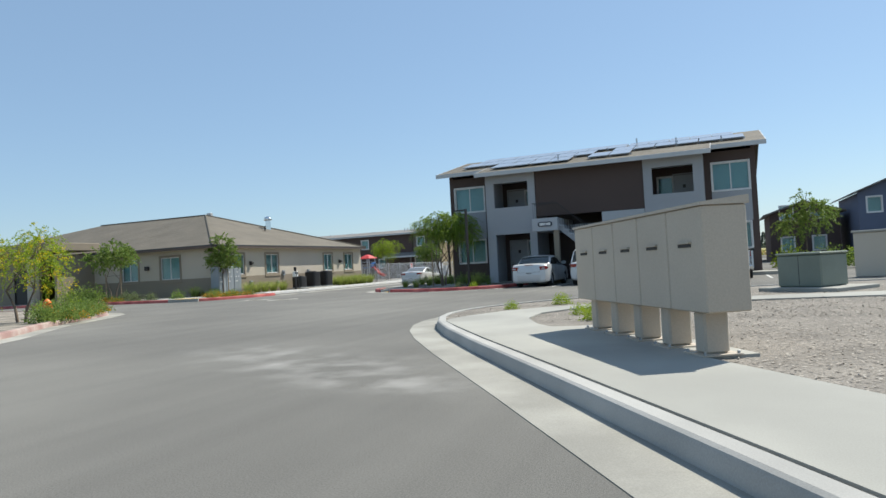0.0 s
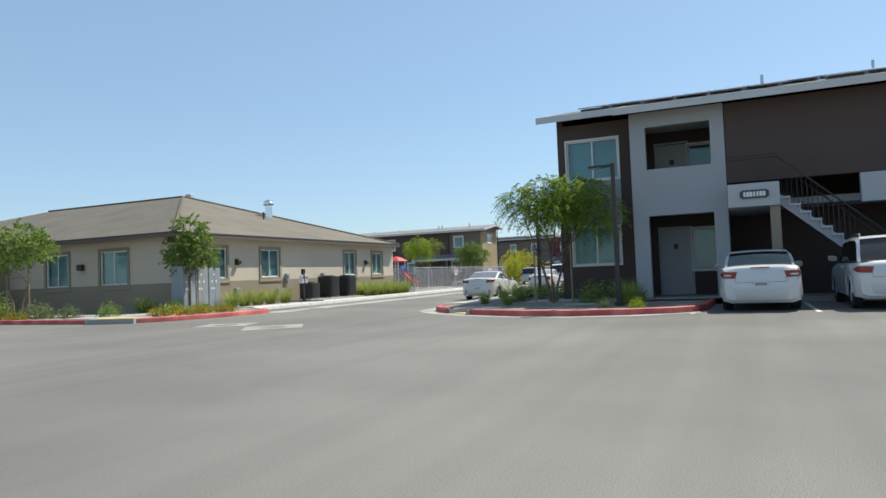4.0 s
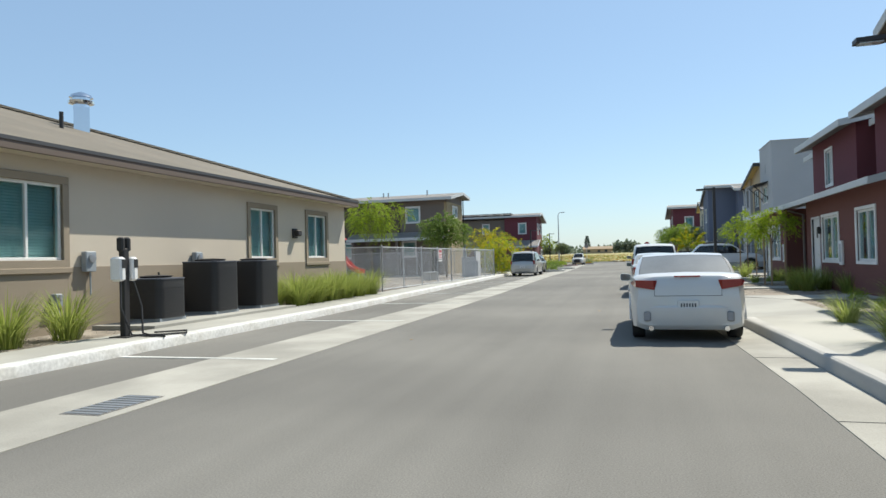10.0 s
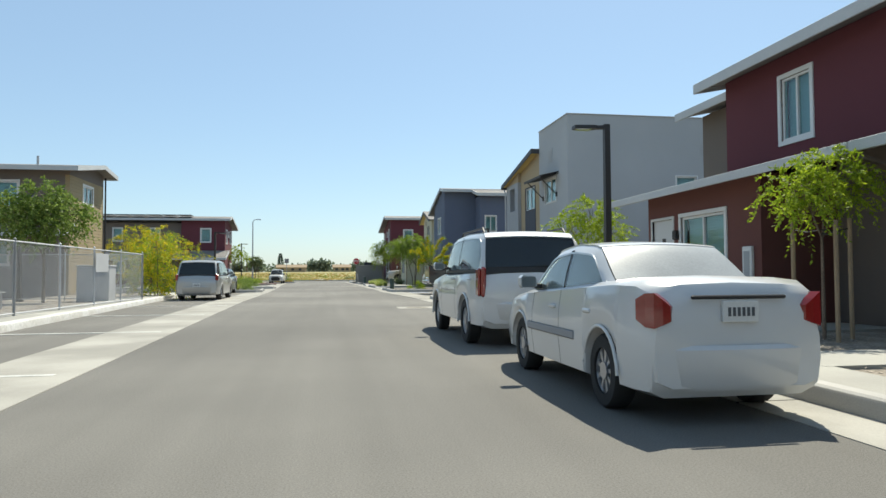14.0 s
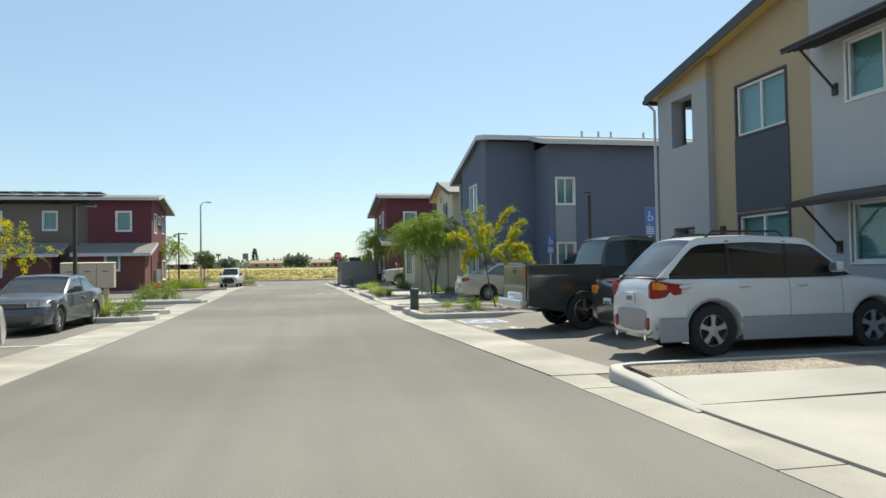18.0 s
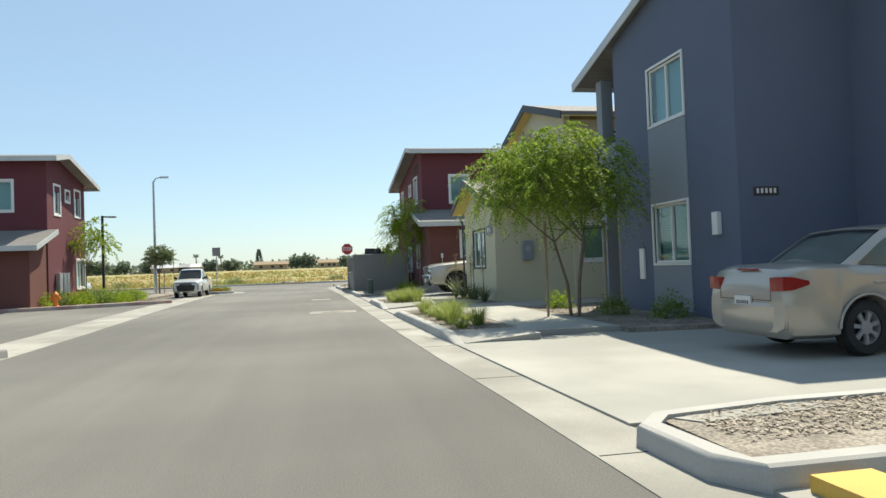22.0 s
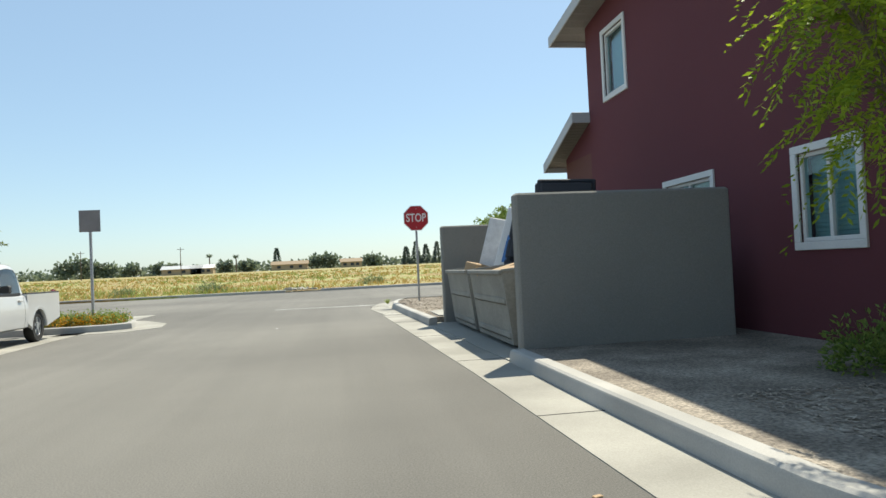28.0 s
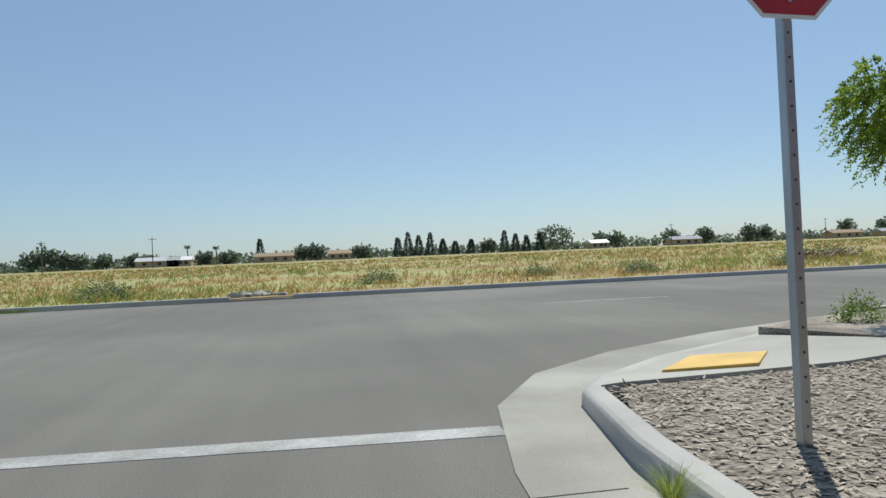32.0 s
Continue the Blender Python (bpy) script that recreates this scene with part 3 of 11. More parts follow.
# the kerb dips at a ramp and again where it meets the driveway
RY = [32.2, 35, 38, 40.6, 41.4, 43, 44.9, 45.9, 48, 51, 54, 57, 60, 62.5, 64.3, 65.9]
PB = lambda y: float(np.interp(y, [44.9, 45.6, 46.2, 49.6, 52, 60, 62.5], [-13.9, -14.75, -15.0, -14.9, -14.7, -14.5, -13.9]))
RH = [float(np.interp(y, [40.6, 41.5, 44.9, 45.9, 64.3, 65.9], [0.15, 0.035, 0.035, 0.15, 0.15, 0.03])) for y in RY]
kerb_run([(KR(y), y) for y in RY], inner=-1, hs=RH)
for ya, yb, ha, hb in zip(RY, RY[1:], RH, RH[1:]):
    slab("pavement_right", [(KR(ya) + 0.15, ya), (KR(yb) + 0.15, yb), (PB(yb), yb), (PB(ya), ya)], -0.05, lambda x, y: 0.15 if x > KR(y) + 0.3 else (ha if abs(y - ya) < 1e-6 else hb), CONC, label="pale concrete pavement beside the kerb", category="pavement")
slab("planting_bed_front", [(-13.9, 36)] + [(PB(y), y) for y in RY[6:14]] + [(-13.9, 65.85), (-9.6, 65.85), (-9.6, 60.2), (-9.0, 44), (-9.0, 34.2), (-11.6, 33.2)], -0.1, 0.115, MULCH, label="brown bark mulch bed before the red houses", category="planting bed")
for y0, y1, x1 in ((31.7, 33.6, 6), (44.9, 46.4, -9.2), (49.9, 50.95, -12.05), (57.7, 58.9, -12.05), (53.2, 54.4, -11.0), (61.6, 63.0, -9.7)):
    slab("entry_walk", [(PB(y0) - 0.05 if y0 > 32 else -12.4, y0), (x1, y0), (x1, y1), (PB(y1) - 0.05 if y0 > 32 else -12.4, y1)], -0.05, 0.152, CONC, label="concrete entry walk to the houses", category="walkway")
# apron and driveway before the grey house
slab("driveway", [(KR(65.9), 65.9), (4, 65.9), (4, 69.4), (KR(69.4), 69.4)], -0.05, lambda x, y: 0.03 if x < -14.9 else 0.1, CONC, label="pale concrete driveway apron", category="driveway")
slab("planting_strip_lot", [(-15.0, 70.4), (-14.9, 71.32), (-9.0, 71.32), (-9.0, 70.4)], -0.05, 0.125, MULCH, label="narrow mulch strip beside the parking bay", category="planting bed")
slab("walk_lot", [(-15.1, 69.42), (-9.0, 69.42), (-9.0, 70.4), (-15.1, 70.4)], -0.05, lambda x, y: 0.03 if y < 70 and x < -15 else 0.105 if y < 70 else 0.13, CONC, label="pale concrete walk beside the planting strip", category="walkway")
kerb_run([(-9.0, 71.42), (-14.8, 71.42), (-15.12, 71.3), (-15.26, 70.95), (-15.28, 70.3), (-15.27, 69.8), (-15.26, 69.2)], inner=1, hs=[0.15, 0.15, 0.15, 0.15, 0.13, 0.07, 0.02])
slab("driveway_gutter", [(KR(72) - 0.53, 71.5), (KR(72) + 0.45, 71.5), (KR(80) + 0.5, 80.85), (KR(80) - 0.53, 80.85)], -0.05, 0.014, GUTTER, label="pale concrete gutter across the parking bay", category="gutter")
# island with the bollard and the yellow tree
slab("planting_bed_bollard", [(-15.7, 81.0), (-9, 81.0), (-9, 84.2), (-15.8, 84.2)], -0.05, 0.12, MULCH, label="brown mulch bed with utility lids", category="planting bed")
kerb_run([(-9, 84.25), (-15.6, 84.25), (-15.86, 83.95), (-15.84, 82.3), (-15.8, 81.2), (-15.62, 80.9), (-9, 80.9)], inner=1)
slab("walk_ramp", [(-15.75, 84.3), (-9.2, 84.3), (-9.2, 84.95), (-15.75, 84.95)], -0.05, lambda x, y: 0.03 if x < -15.6 else 0.11, CONC, label="narrow concrete access walk", category="walkway")
slab("tactile_paving", [(-15.6, 84.35), (-15.25, 84.35), (-15.25, 84.88), (-15.6, 84.88)], 0.0, 0.116, YELLOW, label="yellow tactile paving at the access walk", category="tactile paving")
slab("planting_strip_drive", [(-15.7, 85.05), (-9.5, 85.05), (-9.5, 86.4), (-14.9, 86.4), (-15.7, 86.2)], -0.05, 0.12, MULCH, label="narrow mulch strip beside the driveway", category="planting bed")
kerb_run([(-9.5, 86.45), (-14.7, 86.45), (-15.7, 86.3), (-15.95, 86.0), (-15.92, 85.25), (-15.75, 84.97), (-9.5, 84.97)], inner=1)
slab("walk_pad", [(-15.62, 86.14), (-15.5, 85.98), (-14.4, 86.1), (-14.55, 86.32)], 0.0, 0.13, CONC, label="small concrete landing", category="walkway")
slab("driveway", [(KR(86.6), 86.5), (-2, 86.5), (-2, 90.2), (-8.8, 90.2), (-11.3, 91.8), (-13.6, 92.3), (KR(92.4), 92.5)], -0.05, lambda x, y: 0.025 if x < -15.3 else 0.045, CONC, label="pale concrete driveway with parked cars", category="driveway")


def frontage(y0, y1, x1, label):
    """A planted bed behind a straight kerb that dips to the driveways at both ends."""
    ys_ = [y1 + 0.15, y1 - 0.3, y1 - 0.75, (y0 + y1) / 2, y0 + 0.95, y0 + 0.4, y0 - 0.15]
    kerb_run([(KR(y), y) for y in ys_], inner=1, hs=[0.02, 0.1, 0.15, 0.15, 0.15, 0.1, 0.02])
    ya, yb = y0 + 0.95, y1 - 0.6
    slab("planting_bed_street", [(KR(ya) + 0.15, ya), (x1, ya), (x1, yb), (KR(yb) + 0.15, yb)], -0.05, 0.118, MULCH, label=label, category="planting bed")
    for p, q in ((ya, y0 - 0.15), (yb, y1 + 0.15)):
        slab("pavement_front", [(KR(p) + 0.15, p), (KR(q) + 0.15, q), (x1 + 0.02, q), (x1 + 0.02, p)], -0.05, lambda x, y: 0.128 if abs(y - p) < 1e-6 or x > x1 - 0.1 else 0.032, CONC, label="pale concrete wing between bed and driveway", category="pavement")


frontage(92.1, 99.1, -14.6, "mulch bed with tufts of grass beside the kerb")
frontage(101.7, 106.0, -14.6, "mulch bed with green grass beside the kerb")
slab("pavement_front", [(-14.62, 92.3), (-13.1, 92.3), (-13.1, 99.1), (-14.62, 99.1)], -0.05, 0.13, CONC, label="pale concrete pavement behind the bed", category="pavement")
slab("planting_bed_yard", [(-13.1, 92.0), (-11.2, 91.8), (-11.2, 98.2), (-13.1, 98.2)], -0.05, 0.12, MULCH, label="mulch bed below the blue house", category="planting bed")
slab("driveway", [(KR(99.3), 99.2), (-8, 99.2), (-8, 101.3), (-12.9, 101.3), (-14.5, 101.15), (KR(101.1), 101.1)], -0.05, lambda x, y: 0.03 if x < -15.5 else 0.1, CONC, label="pale concrete driveway beside the cream house", category="driveway")
slab("pavement_front", [(-14.62, 101.3), (-13.5, 101.3), (-13.5, 106.0), (-14.62, 106.0)], -0.05, 0.125, CONC, label="pale concrete pavement before the cream house", category="pavement")
slab("planting_bed_house", [(-13.5, 100.9), (-12.7, 100.9), (-12.7, 106.0), (-13.5, 106.0)], -0.05, 0.122, MULCH, label="narrow mulch bed along the cream house wall", category="planting bed")
slab("driveway", [(KR(106.1), 106.03), (-13.2, 106.03), (-6, 106.03), (-6, 109.9), (-13.2, 109.7), (KR(110.4), 110.4)], -0.05, lambda x, y: 0.03 if x < -15.8 else 0.13, CONC, label="pale concrete driveway with a parked truck", category="driveway")
slab("planting_bed_yard", [(KR(110.5) + 0.12, 110.4), (-6, 109.95), (-6, 119), (-14.2, 119), (-14.2, 116.14), (KR(116.1) + 0.12, 116.14)], -0.05, 0.12, MULCH, label="mulch bed with shrubs before the red house", category="planting bed")
kerb_run([(KR(116) + 0.02, 116.0), (KR(114), 114.0), (KR(112), 112.0), (KR(111.2), 111.2), (KR(110.7) + 0.1, 110.6), (KR(110.5) + 0.5, 110.4)], inner=1)
slab("bin_pad", [(KR(116.15) + 0.02, 116.1), (-13.0, 116.1), (-13.0, 121.85), (KR(121.8) + 0.02, 121.85)], -0.05, 0.02, CONC, label="concrete pad under the rubbish containers", category="pad")
# the corner at the crossing
CC = [(KR(121.3), 121.3), (KR(124.85), 124.85), (-16.68, 127.45), (-16.55, 128.85), (-16.28, 130.25), (-15.73, 131.25), (-14.73, 132.1), (-13.03, 133.05), (-10.83, 134.05), (-7.83, 134.85), (-2.83, 135.45), (60, 135.55)]
RO = [(-16.12, 130.3, 0.13), (-15.6, 131.15, 0.03), (-14.65, 131.97, 0.03), (-12.96, 132.92, 0.035)]
RI = [(-16.0, 130.24, 0.152), (-15.0, 130.3, 0.152), (-14.0, 130.38, 0.152), (-12.2, 130.9, 0.152)]
slab("planting_bed_crossing", [(x + 0.05, y - (0.05 if y > 122 else 0)) for x, y in [(KR(121.81), 121.81)] + CC[1:4]] + [q[:2] for q in RI] + [(-12.96, 132.92)] + [(x + 0.05, y - 0.05) for x, y in CC[7:]] + [(60, 115.85), (-5.83, 115.85), (-5.83, 121.81)], -0.1, 0.12, MULCH, label="bed of wood-chip mulch at the crossing", category="planting bed")
kerb_run(CC, inner=-1, label="rounded concrete kerb at the crossing", hs=[0.15, 0.15, 0.15, 0.15, 0.13, 0.02, 0.02, 0.03, 0.15, 0.15, 0.15, 0.15])
gx = []
for i, (x, y) in enumerate(CC):
    a, b = CC[max(i - 1, 0)], CC[min(i + 1, len(CC) - 1)]
    d = Vector((b[0] - a[0], b[1] - a[1])).normalized()
    w = 0.46 if i < 2 else (0.62 if i < 8 else 0.5)
    gx.append((x - d.y * w, y + d.x * w))
slab("gutter_crossing", gx[1:] + CC[::-1][:-1], -0.08, 0.007, GUTTER, label="pale concrete gutter round the corner", category="gutter")
for o0, o1, i0, i1 in zip(RO, RO[1:], RI, RI[1:]):
    zs = {q[:2]: q[2] for q in (o0, o1, i0, i1)}
    slab("pavement_crossing", [o0[:2], o1[:2], i1[:2], i0[:2]], -0.05, lambda x, y: zs[min(zs, key=lambda p: abs(p[0] - x) + abs(p[1] - y))], CONC, label="pale concrete ramp sloping to the crossing", category="pavement")
slab("pavement_crossing", [(-12.96, 132.92), (-12.0, 132.0), (-10.3, 132.35), (-8.3, 133.1), (20.17, 134.2), (20.17, 133.0), (-8.6, 132.1), (-10.0, 131.6), (-12.2, 130.9)], -0.05, lambda x, y: 0.05 if x < -12.9 else 0.152, CONC, label="pale concrete pavement round the corner", category="pavement")
slab("tactile_paving", [(-15.3, 130.95), (-14.62, 131.68), (-13.98, 131.42), (-14.58, 130.68)], 0.0, lambda x, y: 0.098 if x > -14.2 else 0.134 if y < 130.8 else 0.083 if x < -15 else 0.063, YELLOW, label="yellow tactile paving at the crossing", category="tactile paving")
slab("stop_line", [(-20.1, 129.92), (-17.0, 129.66), (-17.0, 129.9), (-20.1, 130.16)], -0.02, 0.004, STOPPAINT, label="worn white stop line", category="road marking")

# --- the street's left side ---
ys = list(np.linspace(33.2, 79.5, 20))
LB = [(-60, 26.6), (-31.8, 26.8), (-24.4, 26.3), (-23.3, 26.6), (-22.6, 27.4), (-22.0, 29.0), (-21.75, 30.6), (-21.85, 31.3), (-22.3, 31.7)]
LC = [(-23.2, 32.4)] + [(KL(y), y) for y in ys]
slab("planting_bed_clubhouse", LB + LC + [(-30.5, 79.5), (-30.5, 50.3), (-60, 50.3)], -0.1, 0.118, MULCH, label="brown mulch bed round the clubhouse", category="planting bed")
kerb_run(LB[2:], REDKERB, inner=1, label="kerb painted bright red before the clubhouse")
kerb_run(LB[:3], REDKERB, inner=1, label="kerb painted red before the clubhouse")
kerb_run([(-22.3, 31.7)] + LC, WHITEKERB, inner=1, width=0.2, label="kerb with worn white paint along the parking lane")
strip("pavement_left", lambda y: KL(y) - 1.15, lambda y: KL(y) - 0.2, 33.0, 79.0, 0.15, CONC, "pale concrete pavement beside the white kerb", category="pavement")
slab("walkway_clubhouse", [(-26.9, 26.9), (-24.6, 26.9), (-25.3, 33.0), (-26.3, 33.0), (-27, 29.3), (-60, 29.3), (-60, 28.2), (-27, 28.2)], -0.05, 0.152, CONC, label="pale concrete walk round the clubhouse", category="walkway")
slab("kerb_ramp", [(-24.9, 26.15), (-23.2, 26.5), (-23.6, 27.6), (-25.2, 27.2)], -0.05, 0.16, CONC, label="pale kerb ramp with yellow edge", category="ramp")
slab("tactile_paving", [(-24.75, 26.35), (-23.5, 26.6), (-23.7, 27.2), (-24.95, 26.95)], 0.0, 0.166, YELLOW, label="yellow tactile paving before the clubhouse", category="tactile paving")
slab("equipment_pad", [(-26.3, 38.5), (-25.0, 38.5), (-25.0, 43.5), (-26.3, 43.5)], 0.0, 0.2, CONC, label="concrete pad under the cooling units", category="pad")
slab("playground_surface", [(-60, 50.6), (-25.9, 50.6), (-26.4, 70), (-60, 70)], -0.02, 0.128, GRAVEL, label="gravelly playground ground behind the fence", category="playground ground")
for y in np.arange(36.3, 80, 5.15):
    slab("parking_line", [(KL(y) + 0.05, y), (LG(y) - 0.25, y), (LG(y) - 0.25, y + 0.1), (KL(y) + 0.05, y + 0.1)], -0.02, 0.009, LINE, label="worn white parking line", category="road marking")
# entrance island opposite
EI = [(-9.0, 3.0), (-12.3, 8.4), (-15.2, 11.9), (-17.2, 15.0), (-18.3, 16.6), (-19.3, 17.4), (-20.8, 17.9), (-24, 18.8), (-30, 20.5)]
slab("planting_bed_entrance", EI + [(-34, 12), (-24, -2)], -0.1, 0.125, MULCH, label="planted bed beside the entrance drive", category="planting bed")
kerb_run(EI, PINKKERB, inner=1, label="kerb with faded red paint by the entrance")
ge = [(-8.6, 3.25), (-11.9, 8.7), (-14.8, 12.2), (-16.7, 15.4), (-17.9, 17.0), (-19.2, 18.0), (-20.8, 18.5)]
slab("gutter_entrance", ge + EI[:7][::-1], -0.08, 0.006, GUTTER, label="pale concrete gutter by the entrance bed", category="gutter")

# islands of the side parking on the left
for pts in ([(-40, 82.9), (-25.0, 83.1), (-23.1, 83.3), (-22.8, 83.7), (-22.85, 84.6), (-23.5, 85.0), (-40, 85.1)], [(-40, 86.2), (-25, 86.2), (-23.2, 86.2), (-22.95, 86.6), (-23.2, 87.6), (-25.5, 87.8), (-40, 87.8)], [(-40, 93.0), (-24.6, 93.2), (-23.0, 93.4), (-22.8, 93.8), (-23.2, 94.4), (-25.0, 97.4), (-40, 97.8)]):
    slab("planting_bed_island", pts, -0.1, 0.12, MULCH, label="planted island of the side parking", category="planting bed")
    kerb_run(pts, inner=-1 * -1, label="concrete kerb round the parking island")
slab("walk_island", [(-40, 93.35), (-23.5, 93.7), (-23.6, 94.4), (-40, 94.6)], 0.0, 0.152, CONC, label="narrow concrete walk on the island", category="walkway")
P2 = [(-60, 109.3), (-33, 110.2), (-28, 111.5), (-25.2, 112.9), (-24.5, 113.2), (-24.2, 113.5), (-24.4, 113.9), (-25.4, 114.2), (-26.1, 114.8), (-26.3, 116.0), (-26.13, 130.85), (-60, 130.85)]
slab("planting_bed_end", P2, -0.1, 0.12, MULCH, label="planted bed before the end house", category="planting bed")
kerb_run(P2[:-2], PINKKERB, inner=1, label="kerb with faded red paint at the end house")
slab("pavement_end", [(-28.23, 128.45), (-27.43, 127.45), (-29.43, 127.05), (-60, 127.05), (-60, 128.45)], 0.0, 0.153, CONC, label="pale concrete pavement at the end house", category="pavement")
P3 = [(-26.11, 124.75), (-24.23, 124.65), (-23.33, 124.85), (-22.93, 125.25), (-23.03, 126.05), (-23.73, 127.15), (-25.43, 129.05), (-26.11, 130.45)]
slab("planting_bed_sign", P3, -0.1, 0.12, MULCH, label="bed of orange flowers at the crossing", category="planting bed")
kerb_run(P3, inner=1, label="pale concrete kerb round the flower bed")
slab("gutter_sign", [(-24.23, 124.05), (-22.83, 124.25), (-22.23, 125.05), (-22.43, 126.45), (-23.23, 127.85), (-25.43, 130.15), (-25.43, 129.1), (-23.78, 127.15), (-23.08, 126.05), (-22.98, 125.25), (-23.38, 124.85), (-24.23, 124.6)], -0.08, 0.006, GUTTER, label="pale concrete gutter round the flower bed", category="gutter")

# beyond the crossing: kerb, verge
kerb_run([(-400, 148.45), (-29.83, 148.45), (-21.13, 148.35)], inner=1, label="far kerb of the crossing road")
kerb_run([(-19.13, 148.25), (0.17, 148.05), (400, 148.05)], inner=1, label="far kerb of the crossing road")
slab("driveway_cut", [(-21.13, 148.25), (-19.13, 148.15), (-18.83, 149.35), (-21.43, 149.45)], -0.1, 0.05, GUTTER, label="broken concrete at a gap in the far kerb", category="kerb")
RISE = lambda y: 0.0085 * (y - 148.0)
slab("verge", [(-900, 148.55), (900, 148.25), (900, 440), (-900, 440)], -0.2, lambda x, y: 0.08 + max(0.0, RISE(y)) * (y > 200), SOIL, label="dry yellow field with green weeds", category="field")
slab("lane_line", [(-13.33, 140.05), (-10.33, 140.05), (-10.33, 140.17), (-13.33, 140.17)], -0.02, 0.004, STOPPAINT, label="worn white lane line", category="road marking")
slab("lane_line", [(-4.33, 140.05), (-1.33, 140.05), (-1.33, 140.17), (-4.33, 140.17)], -0.02, 0.004, STOPPAINT, label="worn white lane line", category="road marking")


RUSTLID = mat("rusty_iron", (0.20, 0.175, 0.135), 0.75, var=0.2, scale=0.3, grain=0.12, gscale=40, bump=0.2, bscale=60)
# manholes with their concrete collars
def manhole(x, y, w, d, turn, label):
    t = thing("manhole", label, "manhole", (x, y, 0), "manholes in the street", turn=turn)
    local("collar", Shape().box(-w / 2, w / 2, -d / 2, d / 2, -0.05, 0.006), GUTTER, t)
    local("cover", Shape().lathe([(0.0, -0.02), (0.32, -0.02), (0.32, 0.012), (0.295, 0.014), (0.27, 0.010), (0.0, 0.011)], 28), RUSTLID, t, "rusty brown round cover", 30)
    local("lifting_slot", Shape().box(-0.06, 0.06, -0.012, 0.012, 0.0, 0.0125), BLACK, t)


manhole(-16.5, 24.65, 1.4, 1.35, 35, "round manhole cover in a pale concrete collar")
manhole(-18.7, 25.5, 1.4, 1.2, 20, "round manhole cover in a pale concrete collar")
manhole(-16.65, 64.15, 1.15, 1.15, -2, "brown manhole cover in a square concrete collar")
manhole(-17.5, 101.6, 1.3, 1.15, -3, "manhole cover in a square concrete collar")
for x0, x1, y0, y1 in ((-18.15, -17.4, 109.9, 110.7), (-23.9, -23.1, 103.0, 103.4)):
    slab("road_patch", [(x0, y0), (x1, y0), (x1, y1), (x0, y1)], -0.03, 0.005, GUTTER, label="pale concrete patch in the asphalt", category="road patch")
P_GRATE = mat("grate_iron", (0.16, 0.155, 0.145), 0.8, 0.2, var=0.2)
gr = thing("drain_grate", "steel drain grate in the concrete gutter", "drain", (-21.5, 33.65, 0))
local("grate_frame", Shape().box(-0.2, 0.2, -0.4, 0.4, -0.05, 0.009), P_GRATE, gr)
for k in range(9):
    local("grate_bar", Shape().box(-0.18, 0.18, -0.37 + k * 0.085, -0.32 + k * 0.085, 0.0, 0.014), STEELGAL, gr)


# ---- houses ----
def house(name, label, x=0, y=0, category="house"):
    return thing(name, label, category, (x, y, 0))


X = lambda x, s: Face("x", x, s)
Y = lambda y, s: Face("y", y, s)


